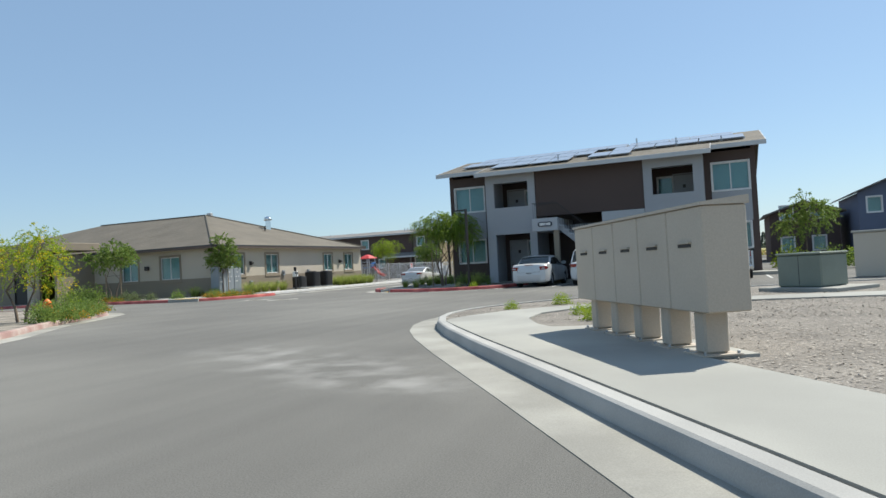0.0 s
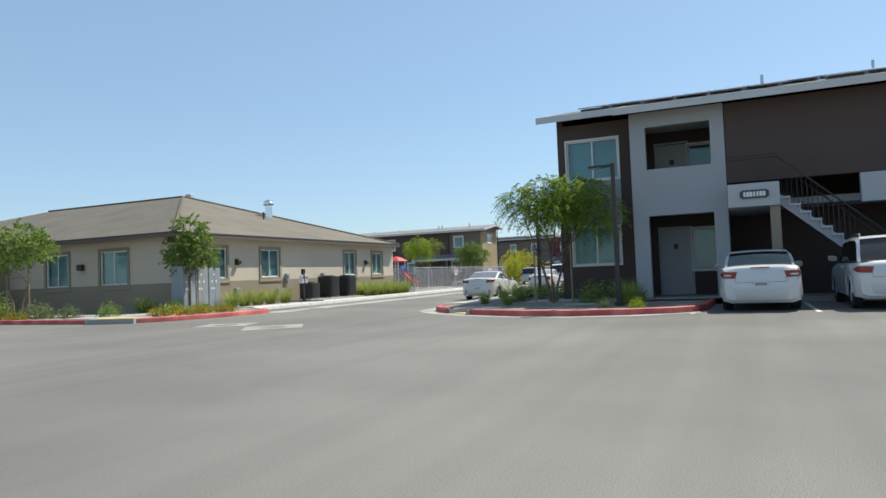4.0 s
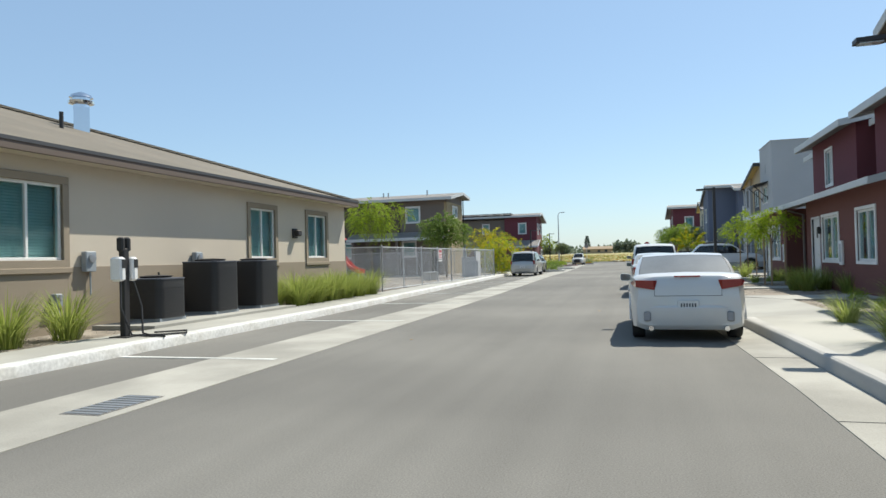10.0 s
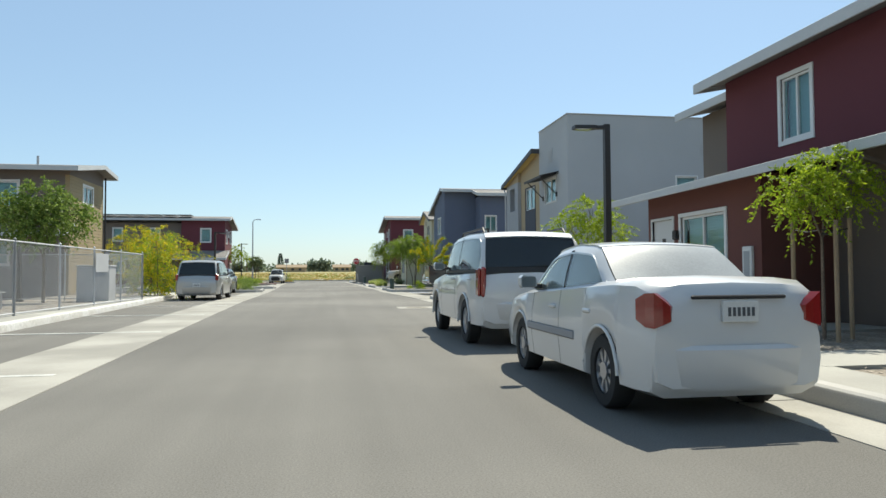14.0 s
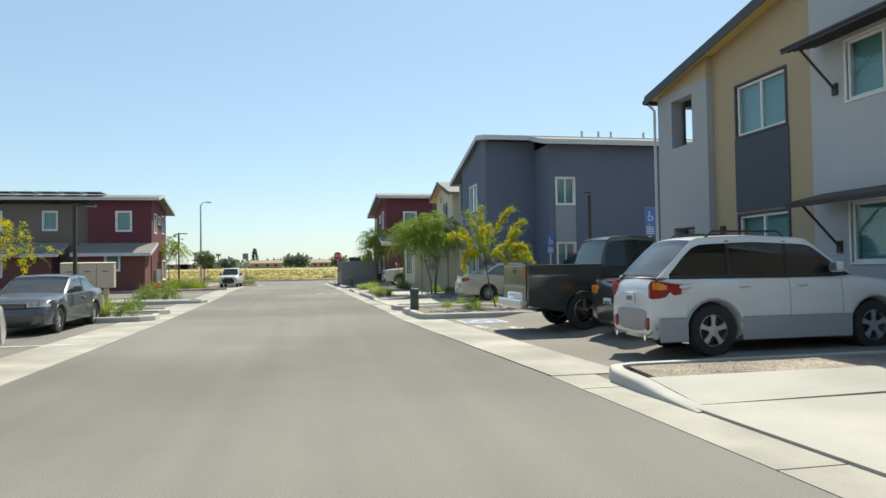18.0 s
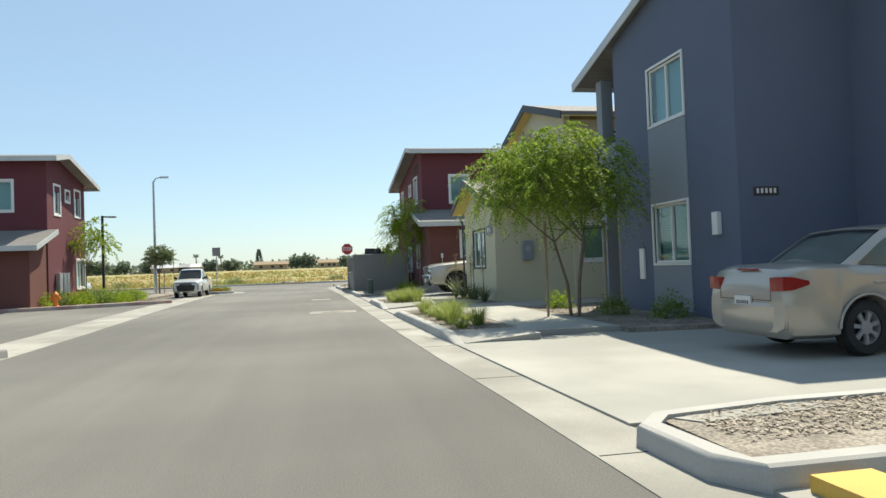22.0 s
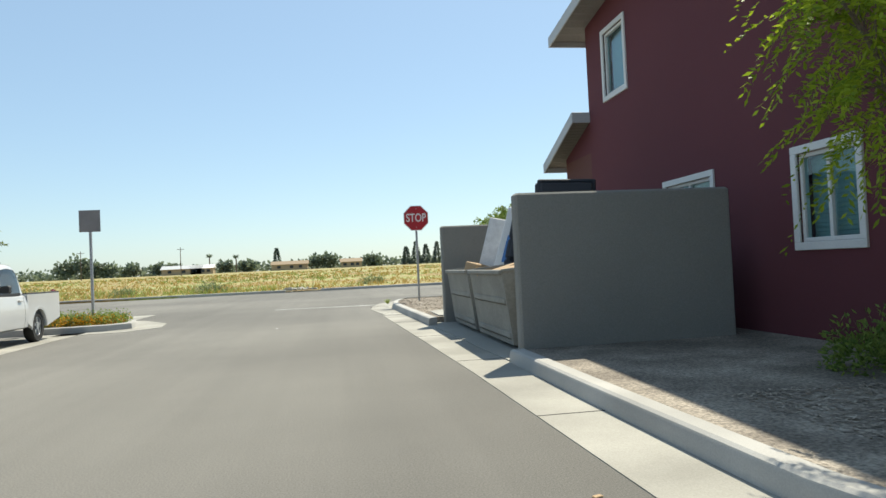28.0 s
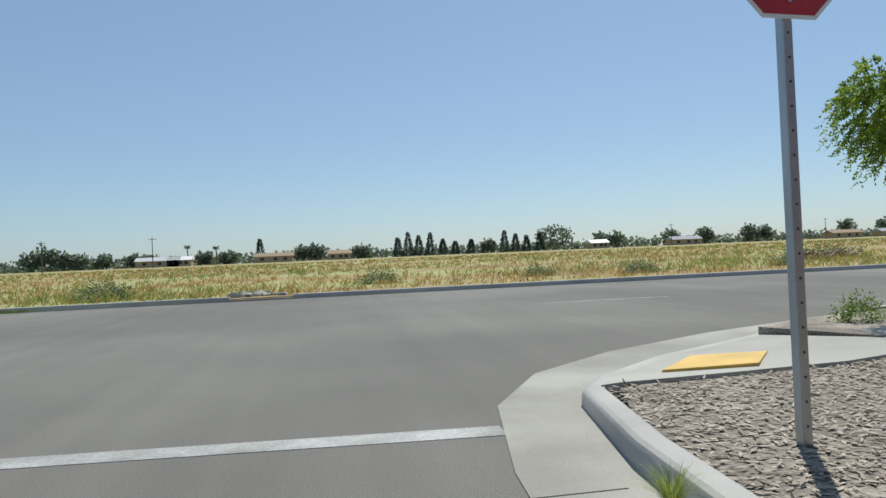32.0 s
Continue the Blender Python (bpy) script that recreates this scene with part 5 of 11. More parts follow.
def grey_house():
    h = house("townhouse", "two-storey townhouse, pale grey parapet, tan stucco bay and steel awnings", -5, 75)
    W = X(-9.69, -1)
    gw = [(72.05, 73.5)]
    wall(W, 70.6, 74.35, 0, 7.3, LGREY, h, [(72.05, 73.5, 3.95, 4.95), (72.05, 73.5, 1.22, 2.22)])
    for z in (3.95, 1.22):
        window(W, 72.05, 73.5, z, z + 1.0, h, WHITETRIM, 0.04)
    S = Y(70.6, -1)
    wall(S, -9.49, 0.5, 0, 7.3, LGREY, h, [(-5.0, -4.1, 4.0, 4.85)])
    window(S, -5.0, -4.1, 4.0, 4.85, h, WHITETRIM, 0.05, 0)
    wall(Y(74.35, 1), -9.49, 0.5, 5.4, 7.3, LGREY, h)
    wall(X(0.5, 1), 70.6, 79.6, 0, 7.3, LGREY, h)
    part("parapet_cap", Shape().box(-9.73, 0.54, 70.56, 70.82, 7.302, 7.34, 0.008), LGREY, h)
    part("parapet_cap", Shape().box(-9.73, -9.47, 70.84, 74.36, 7.302, 7.34, 0.008), LGREY, h)
    part("roof_deck", Shape().box(-9.48, 0.3, 70.8, 74.15, 6.6, 6.7), SHINGLE2, h)
    v = Shape()
    for k in range(7):
        W.box(v, 72.5, 73.0, 0, 0.02, 5.72 + k * 0.075, 5.76 + k * 0.075)
    W.box(v, 72.46, 73.04, 0, 0.012, 5.68, 6.26)
    part("gable_vent", v, LGREY, h)
    v = Shape()
    for k in range(7):
        S.box(v, -3.9, -3.3, 0, 0.02, 5.72 + k * 0.075, 5.76 + k * 0.075)
    part("gable_vent", v, LGREY, h)
    for z in (5.05, 2.34):
        a = part("awning", Shape().add([(-10.5, 71.7, z - 0.08), (-10.5, 74.1, z - 0.08), (-9.7, 74.1, z + 0.1), (-9.7, 71.7, z + 0.1), (-10.5, 71.7, z - 0.12), (-10.5, 74.1, z - 0.12), (-9.7, 74.1, z + 0.06), (-9.7, 71.7, z + 0.06)], [(0, 1, 2, 3), (4, 5, 6, 7), (0, 1, 5, 4), (1, 2, 6, 5), (2, 3, 7, 6), (3, 0, 4, 7)]), BRONZE, h, "dark steel awning over the window")
        for k in range(6):
            x = -10.48 + k * 0.13
            part("awning_louvre", Shape().box(x, x + 0.03, 71.7, 74.1, z - 0.17 + k * 0.028, z - 0.09 + k * 0.029), BRONZE, a)
        for y in (71.95, 73.75):
            part("brace", Shape().tube([(-10.42, y, z - 0.15), (-9.72, y, z - 0.85)], 0.022, 6), BRONZE, a)
            part("brace_foot", Shape().box(-9.74, -9.692, y - 0.05, y + 0.05, z - 0.95, z - 0.75), BRONZE, a)
    # tan bay with the charcoal panel, then the balcony corner
    wall(W, 74.352, 77.35, 0, 5.75, TANST, h, [(75.0, 76.5, 3.9, 4.95), (75.0, 76.5, 1.22, 2.22)])
    for z0, z1 in ((3.9, 4.95), (1.22, 2.22)):
        window(W, 75.0, 76.5, z0, z1, h, CHARC, 0.05)
    p = Shape()
    W.box(p, 74.93, 76.57, 0, 0.025, 2.3, 3.84)
    part("infill_panel", p, CHARC, h, "charcoal panel between the windows")
    Wb = X(-9.85, -1)
    wall(Wb, 77.352, 79.5, 0, 5.42, GREYST, h, [(77.95, 78.85, 4.05, 5.2), (77.95, 78.85, 0.12, 2.1)], thick=0.3)
    wall(Y(79.5, 1), -9.55, -8.2, 0, 5.42, GREYST, h, [(-9.25, -8.4, 4.05, 5.2), (-9.25, -8.4, 0.12, 2.1)], thick=0.3)
    part("balcony_floor", Shape().box(-9.5, -7.0, 77.4, 79.2, 2.75, 2.95), GREYST, h)
    wall(X(-7.8, -1), 77.35, 79.5, 0, 5.42, TANST, h)
    bx = Shape()
    W.box(bx, 77.0, 77.15, 0, 0.06, 1.85, 2.05, 0.01)
    part("doorbell_box", bx, BRONZE, h)
    r = shed_roof(h, -10.05, 0.8, 79.75, 5.54, 74.36, 6.54, YELLOWEAVE, DARKTRIM, name="roof")
    top = Shape().rings([[(x, y, z) for y, z in ((79.76, 5.57), (74.36, 6.57), (74.36, 6.545), (79.76, 5.545))] for x in (-10.07, 0.8)])
    part("shingle_cover", top, SHINGLE2, r)
    gable(X(-9.69, -1), (74.352, 77.35), 5.75, [(74.352, 6.44), (77.35, 5.88)], TANST, h)
    gable(X(-9.85, -1), (77.352, 79.5), 5.42, [(77.352, 5.88), (79.5, 5.48)], TANST, h)
    part("gutter", Shape().tube([(-10.08, 79.81, 5.42), (0.8, 79.81, 5.42)], 0.06, 8), DARKTRIM, r)
    part("downspout", Shape().tube([(-9.95, 79.8, 5.38), (-9.9, 79.58, 5.15), (-9.9, 79.58, 0.15)], 0.035, 6), GREYTRIM, r)
    wall(Y(79.5, 1), -8.198, 0.5, 0, 5.42, TANST, h)
    return h


grey_house().location.z += 0.1


def blue_house():
    h = house("townhouse", "two-storey slate blue stucco house with blue-grey panels and a shed roof", -5, 94)
    W = X(-11.18, -1)
    hole = [(93.56, 94.88, 3.85, 5.0), (93.56, 94.88, 1.03, 2.2)]
    wall(W, 92.0, 96.5, 0, 5.6, BLUEST, h, hole)
    for a, b, c, d in hole:
        window(W, a, b, c, d, h, WHITETRIM, 0.05)
    for z0, z1 in ((2.26, 3.79), (0.1, 0.97)):
        p = Shape()
        W.box(p, 93.5, 94.94, 0, 0.022, z0, z1)
        part("infill_panel", p, BLUEGREY, h, "blue-grey panel between the windows")
    S = Y(92.0, -1)
    wall(S, -10.98, -8.95, 0, 6.7, BLUEST, h)
    S2 = Y(90.3, -1)
    sh = [(-8.62, -7.85, 3.82, 4.9), (-8.62, -7.85, 1.1, 2.2)]
    wall(S2, -8.95, 3.0, 0, 6.3, BLUEST, h, sh)
    for a, b, c, d in sh:
        window(S2, a, b, c, d, h, WHITETRIM, 0.05)
    p = Shape()
    S2.box(p, -8.68, -7.8, 0, 0.022, 2.26, 3.76)
    part("infill_panel", p, BLUEGREY, h)
    wall(X(-8.95, -1), 90.5, 92.0, 0, 6.3, BLUEST, h)
    wall(X(3.0, 1), 90.3, 98.0, 0, 6.3, BLUEST, h)
    # balcony corner to the north
    wall(X(-9.6, -1), 96.5, 98.1, 0, 5.5, BLUEST, h)
    wall(Y(96.5, 1), -10.98, -9.6, 0, 5.5, BLUEST, h)
    for z0, z1 in ((0.05, 2.6), (3.9, 5.55)):
        part("balcony_post", Shape().box(-11.05, -10.75, 97.5, 97.8, z0, z1, 0.01), BLUEGREY, h)
    part("balcony_wall", Shape().box(-11.05, -10.9, 96.52, 97.8, 2.6, 3.9, 0.01), BLUEGREY, h)
    part("balcony_wall", Shape().box(-10.89, -9.62, 97.65, 97.8, 2.6, 3.9, 0.01), BLUEGREY, h)
    part("balcony_floor", Shape().box(-10.89, -9.62, 96.52, 97.64, 2.7, 2.95), BLUEGREY, h)
    wall(Y(98.1, 1), -9.6, 3.0, 0, 5.5, BLUEST, h)
    shed_roof(h, -11.36, 3.4, 98.5, 5.72, 92.8, 7.08, SHINGLE2, GREYTRIM, drop=(91.45, 6.86))
    s = shed_roof(h, -9.3, 3.4, 91.4, 6.82, 91.39, 6.82, SHINGLE2, GREYTRIM, drop=(89.75, 6.42), name="roof")
    gable(W, (92.0, 96.5), 5.6, [(92.0, 6.82), (92.8, 6.96), (96.5, 6.1)], BLUEST, h)
    for x in (-6.6, -5.8, -5.2, -3.6):
        part("roof_vent", Shape().tube([(x, 92.3, 6.8), (x, 92.3, 7.3)], 0.05, 8), GREYTRIM, h)
    l = Shape()
    W.box(l, 92.5, 92.66, 0, 0.1, 1.5, 1.9, 0.01)
    part("utility_box", l, WHITETRIM, h)
    pl = Shape()
    S.box(pl, -10.9, -10.45, 0, 0.02, 2.12, 2.26)
    sg = part("number_sign", pl, BRONZE, h, "dark plate with pale illegible characters")
    for k in range(5):
        b = Shape()
        S.box(b, -10.86 + k * 0.08, -10.82 + k * 0.08, 0.02, 0.028, 2.15, 2.23)
        part("character_bar", b, WHITETRIM, sg)
    mb = Shape()
    W.box(mb, 95.3, 95.5, 0, 0.05, 0.7, 1.35, 0.01)
    part("utility_box", mb, WHITETRIM, h)
    return h


blue_house().location += Vector((0.12, 0, 0.07))


def cream_house():
    h = house("townhouse", "cream stucco townhouse with a low gabled front and yellow eaves", -8, 104)
    W = X(-12.88, -1)
    wall(W, 101.05, 105.0, 0, 3.0, CREAM, h, [(102.25, 103.75, 1.12, 2.28)])
    window(W, 102.25, 103.75, 1.12, 2.28, h, CHARC, 0.05)
    S = Y(101.05, -1)
    wall(S, -12.68, -6.0, 0, 3.0, CREAM, h, [(-9.0, -8.2, 1.15, 2.2)])
    window(S, -9.0, -8.2, 1.15, 2.2, h, CHARC, 0.06, 0)
    wall(Y(105.0, 1), -12.68, -6.0, 0, 3.0, CREAM, h)
    b = Shape()
    S.box(b, -12.1, -11.78, 0, 0.14, 1.3, 1.85, 0.01)
    mb = part("electric_meter_box", b, BLUEGREY, h, "grey electric meter cabinet")
    part("meter", Shape().lathe([(0.0, 0.0), (0.09, 0.0), (0.09, 0.06), (0.05, 0.08), (0.0, 0.08)], 16, (-11.94, 100.9, 1.62), "y").moved(Matrix.Scale(1, 4)), ALLOY, mb)
    # low gable roof along the house
    s = Shape()
    ring = [(105.45, 3.1), (103.3, 3.92), (100.45, 3.02), (100.45, 2.92), (103.3, 3.82), (105.45, 3.0)]
    s.rings([[(x, y, z) for y, z in ring] for x in (-13.25, -6.0)])
    r = part("roof", s, SHINGLE2, h)
    u = Shape().rings([[(x, y, z - 0.012) for y, z in ((105.45, 3.0), (103.3, 3.82), (100.45, 2.92), (100.45, 2.88), (103.3, 3.78), (105.45, 2.96))] for x in (-13.25, -6.0)])
    part("eave_board", u, YELLOWEAVE, r, "yellow painted underside of the eaves")
    g = Shape().rings([[(x, y, z) for y, z in ((105.48, 3.12), (103.3, 3.95), (100.42, 3.04), (100.42, 2.82), (103.3, 3.72), (105.48, 2.9))] for x in (-13.29, -13.253)])
    part("rake_board", g, DARKTRIM, r)
    part("fascia_board", Shape().box(-13.25, -6.0, 100.41, 100.447, 2.82, 3.04), DARKTRIM, r)
    gable(W, (101.05, 105.0), 3.0, [(101.05, 3.12), (103.3, 3.8), (105.0, 3.22)], CREAM, h)
    v = Shape()
    for k in range(7):
        W.box(v, 102.9, 103.5, 0, 0.025, 2.78 + k * 0.075, 2.82 + k * 0.075)
    W.box(v, 102.86, 103.54, 0, 0.012, 2.74, 3.32)
    part("gable_vent", v, VENTTAN, h, "tan louvred vent")
    pl = Shape()
    W.box(pl, 101.3, 102.0, 0, 0.03, 2.1, 2.36, 0.01)
    sg = part("number_sign", pl, BLUEGREY, h, "blue-grey plate with pale illegible characters")
    for k in range(3):
        q = Shape()
        W.box(q, 101.5 + k * 0.11, 101.57 + k * 0.11, 0.03, 0.038, 2.16, 2.3)
        part("character_bar", q, WHITETRIM, sg)
    part("downspout", Shape().tube([(-13.0, 105.1, 2.8), (-12.95, 105.06, 2.6), (-12.95, 105.06, 0.2)], 0.035, 6), CHARC, r)
    # the upper storey behind
    U = X(-10.7, -1)
    wall(U, 100.9, 105.6, 2.9, 5.4, CREAM, h, [(102.4, 103.3, 3.9, 5.03)])
    window(U, 102.4, 103.3, 3.9, 5.03, h, CHARC, 0.06, 0)
    wall(Y(100.9, -1), -10.5, -2.0, 0, 5.4, CREAM, h, [(-9.6, -8.7, 3.9, 5.0), (-10.25, -9.45, 1.24, 2.3)])
    window(Y(100.9, -1), -9.6, -8.7, 3.9, 5.0, h, CHARC, 0.06, 0)
    window(Y(100.9, -1), -10.25, -9.45, 1.24, 2.3, h, WHITETRIM, 0.09, 0)
    wall(Y(105.6, 1), -10.5, -2.0, 2.9, 5.4, CREAM, h)
    ring = [(106.4, 5.6), (103.6, 6.46), (100.2, 5.5)]
    s = Shape().rings([[(x, y, z) for y, z in ring + [(y, z - 0.1) for y, z in reversed(ring)]] for x in (-11.02, -2.0)])
    r = part("roof", s, SHINGLE2, h)
    part("eave_board", Shape().rings([[(x, y, z - 0.115) for y, z in ring + [(y, z - 0.03) for y, z in reversed(ring)]] for x in (-11.02, -2.0)]), YELLOWEAVE, r)
    part("rake_board", Shape().rings([[(x, y, z + 0.02) for y, z in ring + [(y, z - 0.24) for y, z in reversed(ring)]] for x in (-11.06, -11.023)]), DARKTRIM, r)
    gable(U, (100.9, 105.6), 5.4, [(100.9, 5.66), (103.6, 6.36), (105.6, 5.76)], CREAM, h)
    v = Shape()
    for k in range(5):
        U.box(v, 103.9, 104.5, 0, 0.025, 5.25 + k * 0.075, 5.29 + k * 0.075)
    part("gable_vent", v, VENTTAN, h, "tan louvred vent")
    return h


cream_house().location.x += 0.08


def end_red_house(h, x0, xe, ys, yn, face_x, sgn, zlo, zhi, yov, lower, wins_side, wins_front, low_front, fr_mat=REDLOW, split_x=None):
    """The red house type: a two-storey block under a shed roof that is high to the south, with a lean-to front."""
    xo = x0 + sgn * 0.55
    W = X(x0, sgn)
    wall(W, ys, yn, 0, 5.5, REDST, h, [w[:4] for w in wins_side])
    for a, b, c, d in wins_side:
        window(W, a, b, c, d, h, WHITETRIM, 0.09, 1 if b - a > 0.9 else 0)
    S = Y(ys, -1)
    lo, hi = (x0 + 0.201, split_x) if sgn < 0 else (split_x, x0 - 0.201)
    wall(S, lo, hi, 0, 6.1, REDST, h, [w for w in wins_front if lo < w[0] < hi])
    if sgn < 0:
        wall(Y(ys + 0.5, -1), split_x, xe, 0, 6.42, TAUPE2, h, [w for w in wins_front if w[0] > split_x])
        for w in wins_front:
            window(S if w[0] < split_x else Y(ys + 0.5, -1), *w, h, WHITETRIM, 0.09, 0)
    else:
        wall(Y(ys + 0.5, -1), xe, split_x, 0, 6.42, TAUPE2, h, [w for w in wins_front if w[0] < split_x])
        for w in wins_front:
            window(S if w[0] > split_x else Y(ys + 0.5, -1), *w, h, WHITETRIM, 0.09, 0)
    wall(Y(yn, 1), min(x0, xe) + 0.2, max(x0, xe) - 0.2, 0, 5.4, REDST, h)
    wall(X(xe, -sgn), ys, yn, 0, 5.5, REDST, h)
    xa, xb = min(xo, xe), max(xo, xe)
    shed_roof(h, xa, xb, yn + 0.6, zlo, ys + 1.1, zhi, SHINGLE2, GREYTRIM, drop=(ys - yov, zhi - 0.32))
    gable(S, (min(lo, hi) + 0.0, max(lo, hi)), 6.1, [(min(lo, hi), zhi - 0.42), (max(lo, hi), zhi - 0.42)], REDST, h)
    gable(W, (ys, yn), 5.5, [(ys, zhi - 0.42), (ys + 1.1, zhi - 0.12), (yn, zlo + 0.02)], REDST, h)
    for (lx0, lx1, ly, lz, win) in low_front:
        F = Y(ly, -1)
        wall(F, lx0, lx1, 0, lz + 0.1, fr_mat, h, [win] if win else [])
        if win:
            window(F, *win, h, WHITETRIM, 0.09, 0)
        for xx, sg in ((lx0, -1), (lx1, 1)):
            wall(X(xx, sg), ly + 0.2, ys, 0, lz + 0.1, fr_mat, h)
        shed_roof(h, lx0 - 0.45, lx1 + 0.45, ly - 0.5, lz, ys, lz + 0.75, SHINGLE2, GREYTRIM, name="porch_roof")


def red_end():
    h = house("townhouse", "two-storey red stucco end house with taupe bay, white-trimmed windows", -8, 116)
    end_red_house(h, -12.95, -3.0, 113.24, 121.7, None, -1, 5.85, 6.95, 0.45,
                  None, [(114.75, 115.75, 4.35, 5.55), (116.9, 117.6, 4.95, 5.4), (119.9, 120.8, 4.2, 5.4), (114.6, 115.5, 1.2, 2.2), (117.3, 118.6, 1.0, 2.2)],
                  [(-11.6, -10.75, 4.2, 5.42)], [(-13.1, -8.6, 110.9, 3.1, (-11.66, -10.96, 1.6, 2.66))], split_x=-9.5)
    for k, y in enumerate((114.3, 115.1)):
        v = Shape()
        for j in range(7):
            X(-12.95, -1).box(v, y, y + 0.5, 0, 0.025, 5.75 + j * 0.07, 5.79 + j * 0.07)
        part("gable_vent", v, BROWN, h)
    wall(X(-12.9, -1), 121.7, 123.35, 0.0, 3.3, REDLOW, h)
    shed_roof(h, -13.3, -9.0, 123.7, 3.36, 121.7, 4.1, SHINGLE2, GREYTRIM, name="porch_roof")
    gable(X(-12.9, -1), (121.7, 123.35), 3.3, [(121.7, 3.98), (123.35, 3.4)], REDST, h, 0.15)
    wall(Y(123.35, 1), -12.7, -9.2, 0.0, 3.3, REDST, h)
    b = Shape()
    Y(110.9, -1).box(b, -12.6, -12.5, 0, 0.08, 1.55, 1.75, 0.01)
    part("utility_box", b, WHITETRIM, h)
    part("conduit", Shape().tube([(-12.55, 110.86, 1.55), (-12.55, 110.86, 0.1)], 0.012, 6), WHITETRIM, h)
    for x in (-6.9, -6.7, -6.5):
        part("vent_pipe", Shape().tube([(x, 114.6, 6.7), (x, 114.6, 7.25)], 0.03, 6), GREYTRIM, h)
    return h


red_end()


def red_far():
    h = house("townhouse", "two-storey red and taupe stucco house with solar panels on its roof", -36, 116)
    end_red_house(h, -29.25, -44.0, 113.4, 118.2, None, 1, 6.2, 7.15, 0.45,
                  None, [(114.2, 114.9, 4.5, 5.75), (115.6, 116.1, 5.2, 5.65), (116.8, 117.5, 4.6, 5.8), (116.9, 118.0, 1.2, 2.5)],
                  [(-31.47, -30.6, 4.6, 5.85), (-36.2, -35.4, 4.7, 5.9), (-39.6, -38.8, 4.7, 5.9)], [(-33.2, -29.3, 111.6, 3.0, (-31.7, -30.9, 1.9, 2.9)), (-40.5, -35.0, 111.9, 3.0, (-38.9, -38.0, 1.6, 2.7))], split_x=-33.3)
    for k in range(7):
        z = 7.1
        part("solar_panel", Shape().box(-42 + k * 1.4, -40.7 + k * 1.4, 112.9, 114.3, 7.14, 7.19), SOLAR, h)
    for y in (114.2, 114.7, 115.1):
        m = Shape()
        X(-29.25, 1).box(m, y, y + 0.35, 0, 0.18, 1.0, 1.9, 0.01)
        part("electric_meter_box", m, ALLOY, h, "grey electric meter cabinet")
    return h


_h = red_far()
_h.location.x, _h.location.z = _h.location.x + 0.15, -0.4


def brown_house():
    h = house("townhouse", "two-storey dark brown and taupe stucco house behind the playground", -36, 79)
    S, SB = Y(77.3, -1), Y(77.1, -1)
    hole = [(-33.75, -32.75, 4.06, 5.16), (-41.7, -40.7, 4.06, 5.16), (-34.1, -33.1, 1.5, 2.58), (-39.2, -38.2, 1.5, 2.58)]
    wall(S, -34.3, -30.8, 0, 5.75, TAUPE2, h, [q for q in hole if q[0] > -34.3])
    wall(SB, -50.0, -34.3, 0, 5.75, BROWN, h, [q for q in hole if q[0] < -34.3])
    for q in hole:
        window(S if q[0] > -34.3 else SB, *q, h, WHITETRIM, 0.09, 0)
    E = X(-30.6, 1)
    wall(E, 77.3, 81.9, 0, 5.5, SIDING, h, [(79.0, 80.3, 4.42, 5.22)])
    window(E, 79.0, 80.3, 4.42, 5.22, h, WHITETRIM, 0.09, 1)
    gable(E, (77.3, 81.9), 5.5, [(77.3, 5.76), (80.3, 6.27), (81.9, 6.06)], TAUPE2, h)
    wall(Y(81.9, 1), -50, -30.8, 0, 5.5, BROWN, h)
    wall(X(-50, -1), 77.3, 81.9, 0, 5.5, BROWN, h)
    shed_roof(h, -50.6, -30.05, 82.35, 6.12, 80.3, 6.4, SHINGLE2, GREYTRIM, drop=(76.6, 5.8))
    shed_roof(h, -38.0, -30.3, 75.7, 2.85, 77.05, 3.28, SHINGLE2, GREYTRIM, name="porch_roof")
    for x in (-37.6, -34.1, -30.6):
        part("porch_post", Shape().box(x - 0.08, x + 0.08, 75.85, 76.0, 0.1, 2.82), TAUPE2, h)
    for x, z in ((-47.5, 6.4), (-44.2, 6.4), (-41.0, 6.35), (-36.2, 6.55), (-35.8, 6.55), (-32.6, 6.6)):
        part("vent_pipe", Shape().tube([(x, 79.0, 6.0), (x, 79.0, z)], 0.06, 6), GREYTRIM, h)
    part("downpipe", Shape().tube([(-30.53, 82.0, 6.0), (-30.53, 82.0, 0.1)], 0.045, 6), BRONZE, h)
    return h


brown_house()


def far_house(x, y, wdt, dep, h1, material, label):
    h = house("townhouse", label, x, y)
    x0, x1 = x - wdt / 2, x + wdt / 2
    hs = [(x0 + wdt * k - 0.5, x0 + wdt * k + 0.5, z, z + 1.2) for k in (0.25, 0.7) for z in (0.9, 3.7)]
    wall(Y(y, -1), x0, x1, 0, h1, material, h, hs)
    for q in hs:
        window(Y(y, -1), *q, h, WHITETRIM, 0.09, 0)
    wall(X(x0, -1), y + 0.2, y + dep, 0, h1, material, h)
    wall(X(x1, 1), y + 0.2, y + dep, 0, h1, material, h)
    wall(Y(y + dep, 1), x0 + 0.2, x1 - 0.2, 0, h1, material, h)
    s = Shape()
    ring = [(x0 - 0.5, h1), (x, h1 + 1.1), (x1 + 0.5, h1), (x1 + 0.5, h1 - 0.12), (x, h1 + 0.95), (x0 - 0.5, h1 - 0.12)]
    part("roof", s.rings([[(a, b, z) for a, z in ring] for b in (y - 0.5, y + dep + 0.5)]), SHINGLE2, h)
    gable(Y(y, -1), (x0, x1), h1, [(x0, h1 + 0.02), (x, h1 + 0.94), (x1, h1 + 0.02)], material, h)
    return h


